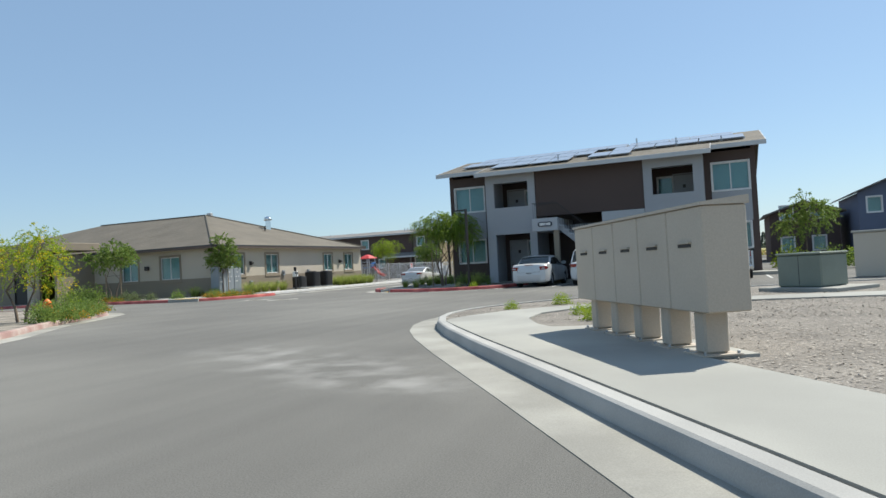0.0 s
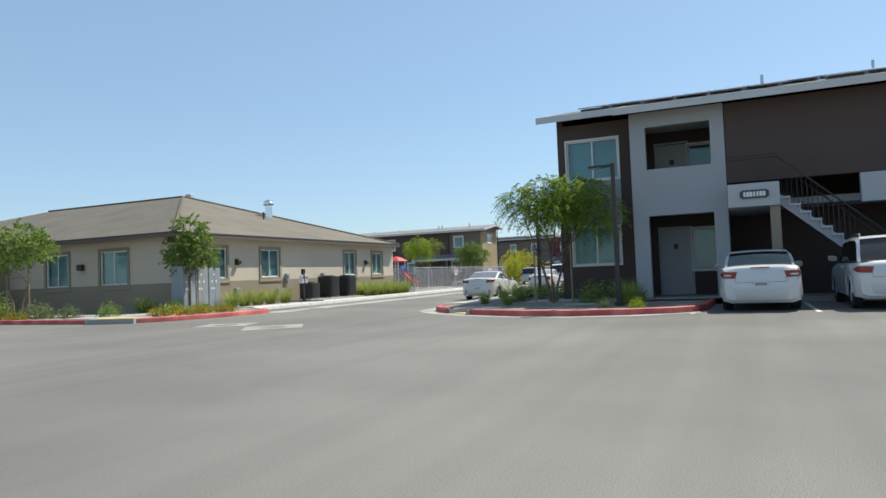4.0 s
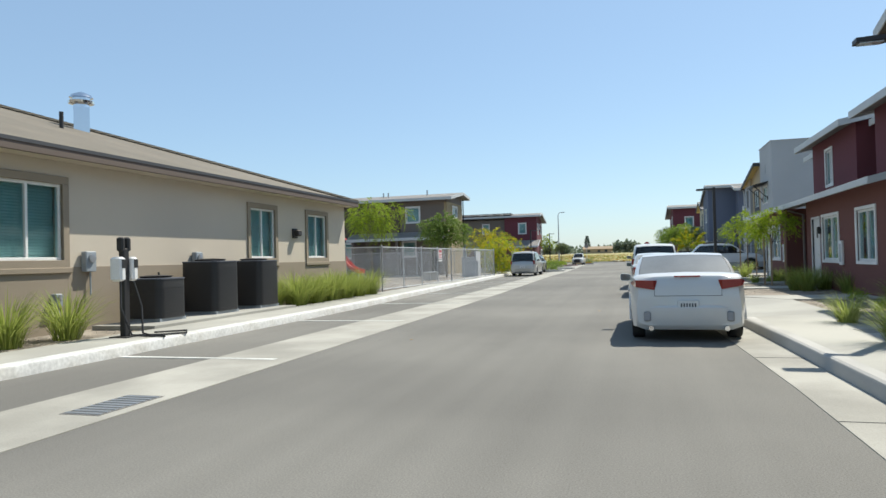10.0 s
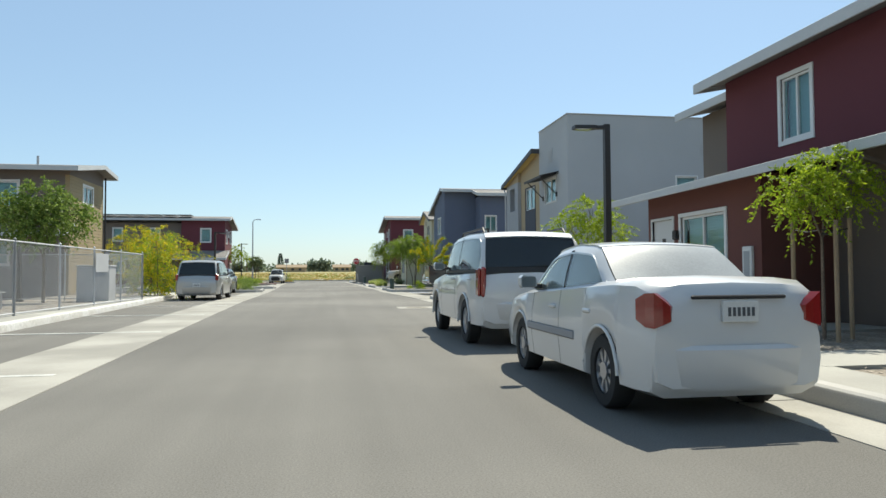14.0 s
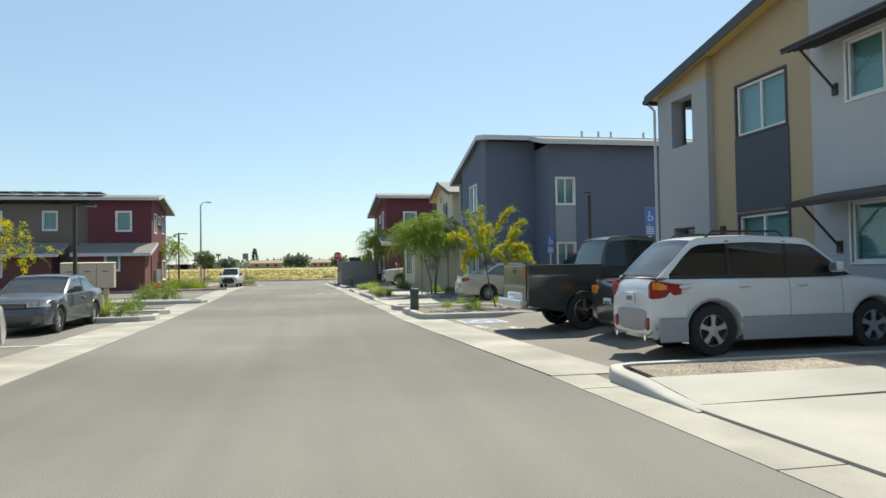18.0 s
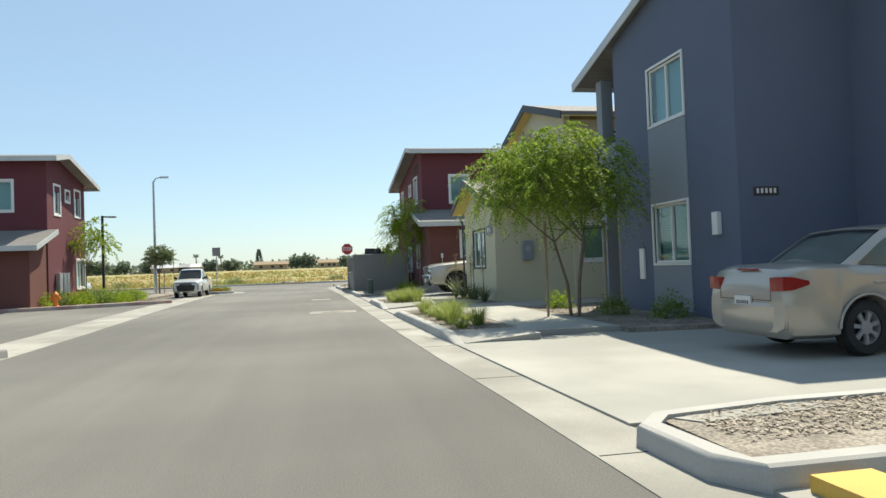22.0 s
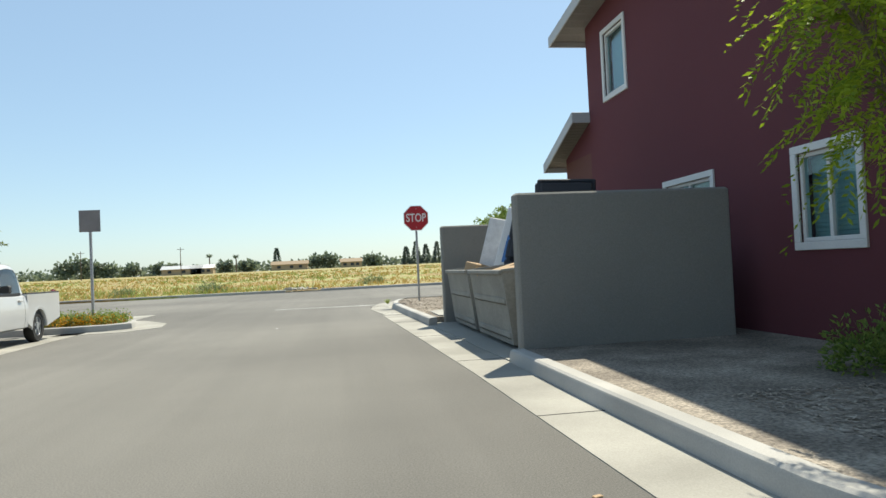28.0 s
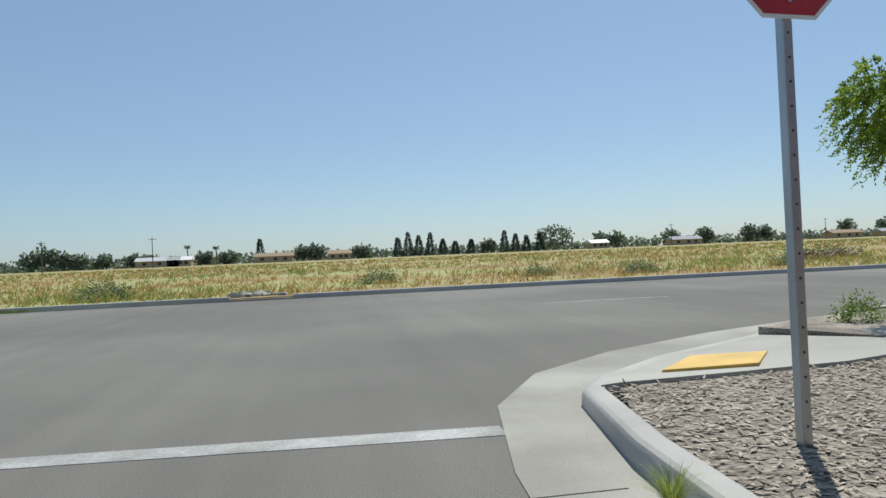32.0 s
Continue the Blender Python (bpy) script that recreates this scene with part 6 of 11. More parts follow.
far_house(14.8, 62, 4.5, 10, 5.3, BLUEST, "distant slate blue two-storey house")
far_house(19.5, 61, 5.0, 10, 5.9, BLUEST, "distant slate blue two-storey house with a pale roof")
far_house(9.0, 66, 5.5, 9, 4.2, BROWN, "distant dark brown house with a low roof")


# ---- vehicles ----
def paint(name, color, rough=0.28, metal=0.0):
    return mat(name, color, rough, metal, var=0.03, scale=0.7, grain=0.02, gscale=300, coat=0.7)


P_WHITE = paint("white_paint", (0.60, 0.605, 0.60))
P_SILVER = paint("silver_paint", (0.42, 0.42, 0.41), 0.3, 0.45)
P_GREY = paint("grey_paint", (0.085, 0.097, 0.115), 0.3, 0.4)
P_BLACK = paint("black_paint", (0.02, 0.021, 0.024))
P_GREEN = paint("dark_green_paint", (0.02, 0.027, 0.028))
P_RED = paint("red_paint", (0.38, 0.035, 0.03))
P_CHAMP = paint("champagne_paint", (0.41, 0.38, 0.335), 0.3, 0.35)
P_CLAD = mat("grey_cladding", (0.30, 0.30, 0.31), 0.6, var=0.05)
CABIN = mat("dark_interior", (0.045, 0.045, 0.047), 0.85, var=0.2)
# Pale grey stands in for daylight passing through the cabin behind clear panes.
DAYLITCABIN = mat("daylit_grey_interior", (0.30, 0.315, 0.305), 0.85, var=0.25, scale=0.5)
LAMPRED = mat("tail_lamp_red", (0.24, 0.012, 0.012), 0.15, var=0.05, coat=0.6)
LAMPORANGE = mat("lamp_orange", (0.62, 0.2, 0.02), 0.15, var=0.05, coat=0.6)
LAMPCLEAR = mat("lamp_clear", (0.55, 0.56, 0.57), 0.12, 0.3, var=0.05, coat=0.8)
DUSTY = mat("dusty_glass", (0.36, 0.37, 0.36), 0.25, var=0.12, scale=0.4, coat=0.4)
DIMGLASS = mat("dim_rear_glass", (0.17, 0.175, 0.17), 0.2, var=0.12, scale=0.4, coat=0.5)
PLATE = mat("plate_white", (0.60, 0.61, 0.60), 0.5, var=0.05)


def wheel(t, x, y, r, w, rim=ALLOY, spokes=5):
    sg = 1 if x > 0 else -1
    ty = local("tyre", Shape().lathe([(r * 0.62, -w / 2), (r * 0.93, -w / 2), (r, -w / 2 + 0.03), (r, w / 2 - 0.03), (r * 0.93, w / 2), (r * 0.62, w / 2), (r * 0.62, -w / 2)], 28, (x, y, r), "x", False), RUBBER, t, "", 40)
    o = sg * (w / 2 - 0.03)
    s = Shape()
    s.lathe([(r * 0.64, -sg * w / 2), (r * 0.64, o), (r * 0.58, o + sg * 0.012), (r * 0.56, o - sg * 0.03), (r * 0.56, -sg * w / 2)], 28, (x, y, r), "x")
    rm = local("rim", s, rim, t, "", 40)
    b = Shape()
    for k in range(spokes):
        a = 2 * math.pi * k / spokes + 0.3
        c, d = math.cos(a), math.sin(a)
        pw = 0.082 * r / 0.33 * (5 / spokes) ** 0.7
        ring = []
        for rr, ww in ((0.05, pw * 0.8), (r * 0.35, pw * 0.75), (r * 0.6, pw * 1.15)):
            ring.append([(x + o * 1.0 + e * sg, y + rr * c - f * d, r + rr * d + f * c) for e, f in ((-0.03, -ww / 2), (0.004, -ww / 2.4), (0.004, ww / 2.4), (-0.03, ww / 2))])
        b.rings(ring)
    b.lathe([(0.0, o - 0.02), (0.075, o - 0.02), (0.075, o + sg * 0.008), (0.03, o + sg * 0.014), (0.0, o + sg * 0.014)], 12, (x, y, r), "x")
    sp = local("spokes", b, rim, t)
    sp.parent = rm
    d = local("brake", Shape().lathe([(0.0, -sg * 0.02), (r * 0.5, -sg * 0.02), (r * 0.5, sg * 0.0), (0.0, sg * 0.0)], 16, (x, y, r), "x"), BLACK, t)
    d.parent = rm


def vehicle(name, label, category, at, turn, L, Wd, H, body, style="sedan", hood=0.95, belt=0.98, deck=1.0, clear=0.2, cowl=1.25, rf=1.95, rr=3.35, rg=4.05,
            r=0.32, a1=0.9, a2=None, rim=ALLOY, spokes=5, tail=LAMPRED, nose=0.62, tails="side", clad=None, rack=False, bed=0.0, doors=2, glass=CARGLASS, rear_z=0.55, badge=None, clearlamp=False, k=0.9, rear_glass=None, lampz=(0.13, 0.12, 0.28, 0.27), lampx=0.6, plate=None, spoiler=False, vents=False, lampside=0.27, seam=True, front="", amber=False, bump=None, inner=None):
    """A parked car. It faces +y in its own space; lengths along it count from the front bumper."""
    t = thing(name, label, category, (at[0], at[1], at[2] if len(at) > 2 else 0.0), "parked cars", turn=turn)
    t.matrix_basis = t.matrix_basis @ Matrix.Diagonal((*(k if isinstance(k, tuple) else (k, k, k)), 1))
    a2 = a2 or L - 1.0
    inner = inner or (DAYLITCABIN if style in ("sedan", "coupe") and body in (P_WHITE, P_CHAMP) else CABIN)
    w = Wd / 2
    cab_end = L - bed
    Yv = lambda s: L / 2 - s
    top = lambda s: float(np.interp(s, [0, 0.05, 0.25, cowl, rg, L - 0.22, L - 0.06, L], [nose, nose + 0.10, hood - 0.08, hood + 0.03, deck, deck - 0.005, deck - 0.07, deck - 0.26]))
    wid = lambda s: float(np.interp(s, [0, 0.12, 0.5, 1.2, L - 1.0, L - 0.25, L], [0.80, 0.91, 0.985, 1.0, 1.0, 0.95, 0.86]))
    ra = r * 1.17

    def bot(s):
        z = clear + (0.08 if s < 0.05 or s > L - 0.05 else 0.0)
        for a in (a1, a2):
            if abs(s - a) < ra:
                z = max(z, r + math.sqrt(ra * ra - (s - a) ** 2) * 0.98 - 0.02)
        return z

    st = {0.0, 0.04, 0.12, 0.28, 0.5, cowl - 0.1, cowl, rf, (rf + rr) / 2, rr, rg, L - 0.5, L - 0.25, L - 0.1, L - 0.04, L}
    for a in (a1, a2):
        st |= {a + ra * k for k in (-1.02, -0.98, -0.85, -0.6, -0.3, 0, 0.3, 0.6, 0.85, 0.98, 1.02)}
    st = sorted(s for s in st if 0 <= s <= (cab_end if bed else L))
    rings = []
    for s in st:
        B, T, ww = bot(s), top(s), w * wid(s)
        if bed and s > rg:
            T = belt
        h = T - B
        half = [(0.0, B), (0.8, B), (0.965, B + 0.05), (1.0, B + 0.38 * h), (0.99, B + 0.68 * h), (0.95, T - 0.05), (0.88, T - 0.012), (0.6, T + 0.012), (0.0, T + 0.025)]
        rings.append([(ww * a, Yv(s), z) for a, z in half] + [(-ww * a, Yv(s), z) for a, z in reversed(half[1:-1])])
    bd = local("body", Shape().rings(rings), body, t, "", 32)
    local("chassis", Shape().box(-w * 0.78, w * 0.78, -L / 2 + 0.25, L / 2 - 0.25, clear + 0.03, belt - 0.25, 0.05), BLACK, t)
    if clad:
        for sg in (-1, 1):
            g = Shape()
            for s0, s1 in ((0.1, a1 - ra), (a1 + ra, a2 - ra), (a2 + ra, L - 0.06)):
                g.box(sg * w * 0.985, sg * (w + 0.012), Yv(s1), Yv(s0), clear - 0.02, clear + 0.3, 0.03)
            local("side_cladding", g, clad, t)
    lerp = lambda a, b, k: a + (b - a) * k
    # cabin: a shell, dark or with daylight in its colour, under curved panes, roof panel and frame
    zb = belt - 0.02
    ss = np.linspace(cowl, rg, 49)
    zz = np.interp(ss, [cowl, rf, (rf + rr) / 2, rr, rg], [zb, H - 0.06, H - 0.015, H - 0.05, zb])
    for _ in range(3):
        zz[1:-1] = (zz[:-2] + 2 * zz[1:-1] + zz[2:]) / 4
    zr = lambda s: float(np.interp(s, ss, zz))
    tum = w * (0.13 if style in ("suv", "van") else 0.17)
    mid_s, half_s = (cowl + rg) / 2, (rg - cowl) / 2
    hw = lambda s, z: w * (0.925 - 0.07 * abs((s - mid_s) / half_s) ** 3) - tum * max(0.0, (z - zb) / (H - zb)) ** 1.25

    def over(s, x, o):
        e = hw(s, zr(s))
        return (x, Yv(s), zr(s) + o + 0.03 * min(1, (zr(s) - zb) / 0.25) * (1 - (x / e) ** 2))

    def flank(s, z, sg, o):
        return (sg * (hw(s, z) + o), Yv(s), z)

    def shoulder(s, sg, o, rail):
        q = zr(s)
        d = min(0.085, (q - zb) * 0.5)
        e = hw(s, q)
        return [flank(s, max(zb, q - rail), sg, o), flank(s, q - d, sg, o), (sg * (e - 0.012 + o * 0.7), Yv(s), q - d * 0.45 + o * 0.5), (sg * (e - 0.05), Yv(s), q - d * 0.08 + o)]

    def skin(nm, st_, outer, inner, material, smooth=40):
        ob = local(nm, Shape().rings([outer(q) + list(reversed(inner(q))) for q in st_]), material, t, "", smooth)
        if material in (CARGLASS, PALEGLASS):
            ob.visible_shadow = False
        return ob

    sta = sorted(set([float(q) for q in ss[::2]] + [rf, rr]))
    shell = lambda q: [flank(q, zb, 1, -0.05)] + shoulder(q, 1, -0.05, 0.11)[1:] + [over(q, 0, -0.05)] + shoulder(q, -1, -0.05, 0.11)[:0:-1] + [flank(q, zb, -1, -0.05)]
    local("cabin", Shape().rings([shell(q) for q in sta]), inner, t, "", 50)
    railw = lambda q: float(np.interp(q, [cowl, rf, rr, rg], [0.05, 0.06, 0.07, 0.12]))
    within = lambda lo, hi: [lo] + [q for q in sta if lo + 0.02 < q < hi - 0.02] + [hi]
    xs_ = lambda q, m: [k2 * (hw(q, zr(q)) - m) for k2 in (-1, -0.6, -0.2, 0.2, 0.6, 1)]
    skin("roof", within(rf, rr), lambda q: [over(q, x, 0.006) for x in xs_(q, 0.045)], lambda q: [over(q, x, -0.015) for x in xs_(q, 0.045)], body)
    for nm, lo, hi in (("windscreen", cowl + 0.03, rf - 0.015), ("rear_window", rr + 0.015, rg - 0.03)):
        skin(nm, within(lo, hi), lambda q: [over(q, x, 0.003) for x in xs_(q, 0.06)], lambda q: [over(q, x, -0.006) for x in xs_(q, 0.06)], (rear_glass or glass) if nm == "rear_window" else glass)
    rw = 0.3 if style in ("sedan", "coupe") else 0.16
    for sg in (-1, 1):
        skin("pillar", sta, lambda q: shoulder(q, sg, 0.006, railw(q)), lambda q: shoulder(q, sg, -0.022, railw(q)), body)
        c0 = rg - rw
        skin("pillar", within(c0, rg - 0.005), lambda q: [flank(q, zb, sg, 0.004), flank(q, max(zb + 0.01, zr(q) - 0.05), sg, 0.004)], lambda q: [flank(q, zb, sg, -0.022), flank(q, max(zb + 0.01, zr(q) - 0.05), sg, -0.022)], body)
        skin("window_ledge", within(cowl + 0.12, c0), lambda q: [flank(q, zb - 0.02, sg, 0.007), flank(q, zb + 0.035, sg, 0.005)], lambda q: [flank(q, zb - 0.02, sg, -0.02), flank(q, zb + 0.035, sg, -0.02)], BLACK)
        n = doors
        e0 = min(q for q in np.linspace(cowl, rf, 40) if zr(q) - railw(q) > zb + 0.09)
        e1 = c0
        for j in range(n):
            u0, u1 = lerp(e0, e1, j / n), lerp(e0, e1, (j + 1) / n)
            lo, hi = u0 + 0.02 * (j > 0), u1 - 0.02 * (j < n - 1)
            up_ = lambda q: max(zb + 0.045, zr(q) - railw(q) - 0.004)
            skin("side_window", within(lo, hi), lambda q: [flank(q, zb + 0.036, sg, 0.0), flank(q, (zb + up_(q)) / 2, sg, 0.002), flank(q, up_(q), sg, 0.0)], lambda q: [flank(q, zb + 0.036, sg, -0.012), flank(q, up_(q), sg, -0.012)], glass)
            if j:
                skin("pillar", [u0 - 0.03, u0 + 0.03], lambda q: [flank(q, zb, sg, 0.004), flank(q, zr(q) - 0.05, sg, 0.004)], lambda q: [flank(q, zb, sg, -0.02), flank(q, zr(q) - 0.05, sg, -0.02)], BLACK)
            hz = belt - 0.14
            local("door_handle", Shape().box(sg * w * 0.965, sg * (w * 0.965 + 0.045), Yv(u1 - 0.2) - 0.09, Yv(u1 - 0.2) + 0.09, hz - 0.02, hz + 0.02, 0.012), body, t)
        for q in [e0 + 0.06] + [lerp(e0, e1, (j + 1) / n) for j in range(n)]:
            if q > a2 - ra - 0.02:
                continue
            B, T, ww = bot(q), top(q), w * wid(q)
            h = T - B
            prof = [(0.965, B + 0.05), (1.0, B + 0.38 * h), (0.99, B + 0.68 * h), (0.95, T - 0.05)]
            local("door_seam", Shape().rings([[(sg * (ww * a + o), Yv(q) + d, z) for o, d in ((0.0015, -0.003), (0.0015, 0.003), (-0.02, 0.003), (-0.02, -0.003))] for a, z in prof]), CABIN, t)
        for a in (a1, a2):
            lip = [(sg * w * 0.972, Yv(a) + (ra + 0.028) * math.cos(radians(g)), r - 0.02 + (ra + 0.032) * math.sin(radians(g))) for g in range(-4, 185, 12)]
            local("wheel_arch", Shape().tube(lip, 0.016, 8), clad or body, t, "", 60)
        mz = belt + (0.03 if style == "coupe" else 0.1)
        m = Shape().rings([[(sg * (w * 0.97 + px), Yv(cowl + 0.40 + d), mz + z) for px, z in ((0.0, -0.05), (0.05, -0.075), (0.17, -0.075), (0.2, -0.04), (0.2, 0.04), (0.17, 0.07), (0.04, 0.06), (0.0, 0.03))] for d in (-0.05, 0.06)])
        mir = local("mirror", m, body if style != "pickup" else BLACK, t, "", 40)
        q = local("mirror_glass", Shape().box(sg * (w * 0.97 + 0.02), sg * (w * 0.97 + 0.185), Yv(cowl + 0.468), Yv(cowl + 0.458), mz - 0.06, mz + 0.05), CARGLASS, t)
        q.parent = mir
        q = local("mirror_stalk", Shape().box(sg * (w * 0.88), sg * (w * 0.99), Yv(cowl + 0.44), Yv(cowl + 0.36), mz - 0.075, mz - 0.02, 0.01), BLACK, t)
        q.parent = mir
    f0, f1, b1, w1 = cowl, rf, rr, hw(mid_s, H) + 0.02
    # wheels
    wx = w - 0.155
    for sg in (-1, 1):
        for a in (a1, a2):
            wheel(t, sg * wx, Yv(a), r, 0.21, rim, spokes)
    # bumpers, lamps, plates
    for ye, sg, nm in ((L / 2, 1, "front_bumper"), (-L / 2, -1, "rear_bumper")):
        s = Shape()
        bw, bz = w * 0.9, (clear + 0.05, clear + 0.34) if style not in ("suv", "pickup") else (clear + 0.1, clear + 0.36)
        arc_ = [(-bw, -0.25), (-bw * 0.96, -0.04), (-bw * 0.5, 0.03), (0, 0.045), (bw * 0.5, 0.03), (bw * 0.96, -0.04), (bw, -0.25), (bw * 0.9, -0.3), (-bw * 0.9, -0.3)]
        s.rings([[(x * k2, ye + sg * (q + o2), z) for x, q in arc_] for z, o2, k2 in ((bz[0], -0.045, 0.98), (bz[0] + 0.05, -0.005, 1.0), (bz[1] + 0.02, 0.005, 1.0), (bz[1] + 0.05, -0.02, 0.99))])
        local(nm, s, (bump or CHROME) if style == "pickup" else (clad or body), t, "", 40)
        local("air_intake", Shape().box(-0.5, 0.5, ye - sg * 0.05, ye + sg * 0.03, clear + 0.07, clear + 0.15, 0.01), BLACK, t) if sg > 0 else None
    yr = -L / 2
    if tails == "side" and seam:
        zl = deck - lampz[2] - 0.1
        local("boot_seam", Shape().box(-lampx * w, lampx * w, yr - 0.004, yr + 0.01, zl - 0.004, zl + 0.003), CABIN, t)
        local("brake_lamp", Shape().box(-0.2, 0.2, yr + 0.045, yr + 0.08, deck - 0.052, deck - 0.03, 0.006), LAMPRED, t)
    if spoiler:
        local("handle_strip", Shape().box(-0.42, 0.42, yr - 0.022, yr + 0.01, deck - 0.15, deck - 0.12, 0.008), BLACK, t)
        for sg in (-1, 1):
            local("side_strip", Shape().box(sg * w * 0.985, sg * (w + 0.012), -L / 2 + 1.5, L / 2 - 1.3, belt - 0.42, belt - 0.34, 0.01), P_CLAD, t)
    pz = deck - plate if plate else deck - 0.42 if style in ("sedan", "coupe", "suv", "van") else clear + 0.25
    pl = local("number_plate", Shape().box(-0.16, 0.16, yr - 0.034 - (0.03 if plate and plate > 0.5 else 0), yr - 0.005, pz - 0.08, pz + 0.08, 0.006), PLATE, t, "pale plate with illegible bars")
    for k in range(6):
        q = local("plate_bar", Shape().box(-0.115 + k * 0.042, -0.09 + k * 0.042, yr - 0.038 - (0.03 if plate and plate > 0.5 else 0), yr - 0.033 - (0.03 if plate and plate > 0.5 else 0), pz - 0.035, pz + 0.03), P_GREY, t)
        q.parent = pl
    for sg in (-1, 1):
        lz = (deck - 0.29, deck - 0.13) if tails == "side" else (rear_z + 0.1, belt + 0.05)
        lw = 0.29 if tails == "side" else 0.13
        x0, x1 = sg * (w * 0.94), sg * (w * 0.94 - lw)
        ring = lambda o: [(x0, yr + 0.22, lz[0]), (x0 + sg * o, yr + 0.22, lz[1]), (x0 - sg * 0.05, yr + 0.02 - o, lz[1] - 0.02), (x1, yr + 0.0 - o, lz[1] - 0.04), (x1 + sg * 0.06, yr - 0.01 - o, lz[0]), (x0 - sg * 0.04, yr + 0.02 - o, lz[0])]
        if tails == "side":
            ti, to, bi, bo = (deck - q for q in lampz)
            plan = [(lampx * w, yr - 0.012, ti, bi), ((lampx + 0.86) / 2 * w, yr - 0.014, (ti + to) / 2, (bi + bo) / 2), (0.865 * w, yr - 0.006, to, bo), (wid(L - 0.1) * w * 1.0, yr + 0.1, to - 0.005, bo + 0.005), (wid(L - lampside) * w * 1.003, yr + lampside, to - 0.05, bo + 0.06)]
            tl = Shape().rings([[(sg * x, y, b), (sg * x, y, a), (sg * (x - 0.05), y + 0.05, a), (sg * (x - 0.05), y + 0.05, b)] for x, y, a, b in plan])
        else:
            tl = Shape().box(x0 - sg * 0.05, x1, yr - 0.008, yr + 0.12, lz[0], lz[1], 0.03)
            tl.box(sg * (w * 0.88), sg * (w * wid(L - 0.2) * 0.992 + 0.006), yr + 0.05, yr + 0.24, lz[0] + 0.02, lz[1] - 0.02, 0.03)
        lamp = local("tail_lamp", tl, tail, t)
        if amber:
            ti, to, bi, bo = (deck - q for q in lampz)
            am = [(0.90 * w, yr + 0.0, to - 0.02, lerp(to, bo, 0.45)), (wid(L - 0.1) * w * 1.0 + 0.006, yr + 0.095, to - 0.02, lerp(to, bo, 0.5)), (wid(L - 0.2) * w * 1.003 + 0.006, yr + 0.2, to - 0.06, lerp(to, bo, 0.5))]
            q = local("indicator", Shape().rings([[(sg * x, y - 0.004, b), (sg * x, y - 0.004, a), (sg * (x - 0.04), y + 0.03, a), (sg * (x - 0.04), y + 0.03, b)] for x, y, a, b in am]), LAMPORANGE, t)
            q.parent = lamp
        if tails == "side" and seam:
            zl = deck - lampz[2]
            local("boot_seam", Shape().box(sg * (lampx * w - 0.012), sg * (lampx * w - 0.006), yr - 0.004, yr + 0.01, zl - 0.1, zl), CABIN, t)
        if vents:
            local("bumper_reflector", Shape().box(sg * w * 0.62, sg * w * 0.74, yr - 0.035, yr + 0.02, clear + 0.14, clear + 0.3, 0.02), P_CLAD if vents == "dark" else LAMPRED, t)
            local("exhaust", Shape().tube([(sg * w * 0.62, yr - 0.03, clear + 0.03), (sg * w * 0.62, yr + 0.15, clear + 0.03)], 0.04, 10), CHROME, t)
        if clearlamp:
            q = local("reversing_lamp", Shape().box(x0 - sg * 0.06, x1 + sg * 0.05, yr - 0.04, yr + 0.05, lz[0] + 0.05, lz[1] - 0.06, 0.02), LAMPCLEAR, t)
            q.parent = lamp
        hz = hood - 0.17
        hh = 0.2 if front else 0.14
        pl_ = [(0.46 * w, L / 2 + 0.0), (0.72 * w, L / 2 - 0.03), (0.86 * w, L / 2 - 0.10), (wid(0.3) * w * 0.985, L / 2 - 0.3)]
        hl = Shape().rings([[(sg * x, y + 0.008, hz - hh + 0.05), (sg * (x - 0.012), y + 0.0, hz + 0.04 - 0.02 * n), (sg * (x - 0.08), y - 0.06, hz + 0.035 - 0.02 * n), (sg * (x - 0.06), y - 0.06, hz - hh + 0.05)] for n, (x, y) in enumerate(pl_)])
        hl = local("headlamp", hl, LAMPCLEAR, t)
        for x, y in ((0.58, 0.012), (0.74, -0.025)):
            q = local("reflector", Shape().lathe([(0.0, -0.01), (0.045, -0.01), (0.05, 0.012), (0.0, 0.014)], 14, (sg * x * w, L / 2 + y, hz - hh / 2 + 0.05), "y"), P_CLAD, t)
            q.parent = hl
        if front:
            q = local("indicator", Shape().box(sg * w * 0.46, sg * w * 0.86, L / 2 - 0.12, L / 2 + 0.0, hz - hh - 0.05, hz - hh + 0.03, 0.01), LAMPCLEAR, t)
    gz0, gz1 = (hood - 0.47, hood - 0.13) if front else (hood - 0.3, hood - 0.15)
    gr = local("grille", Shape().box(-w * 0.44, w * 0.44, L / 2 - 0.1, L / 2 + 0.012, gz0, gz1, 0.02), BLACK, t)
    gb = (gz0, (gz0 + gz1) / 2 - 0.02, gz1 - 0.03) if front else (gz1 - 0.02,)
    for z in gb:
        q = local("grille_bar", Shape().box(-w * 0.45, w * 0.45, L / 2 + 0.0, L / 2 + 0.03, z, z + (0.045 if front and z not in (gz0, gz1 - 0.03) else 0.02), 0.006), CHROME, t)
        q.parent = gr
    for k in range(5 if front else 3):
        z = lerp(gz0, gz1, (k + 1) / (6 if front else 4))
        q = local("grille_slat", Shape().box(-w * 0.42, w * 0.42, L / 2 + 0.005, L / 2 + 0.02, z - 0.006, z + 0.006), P_CLAD, t)
        q.parent = gr
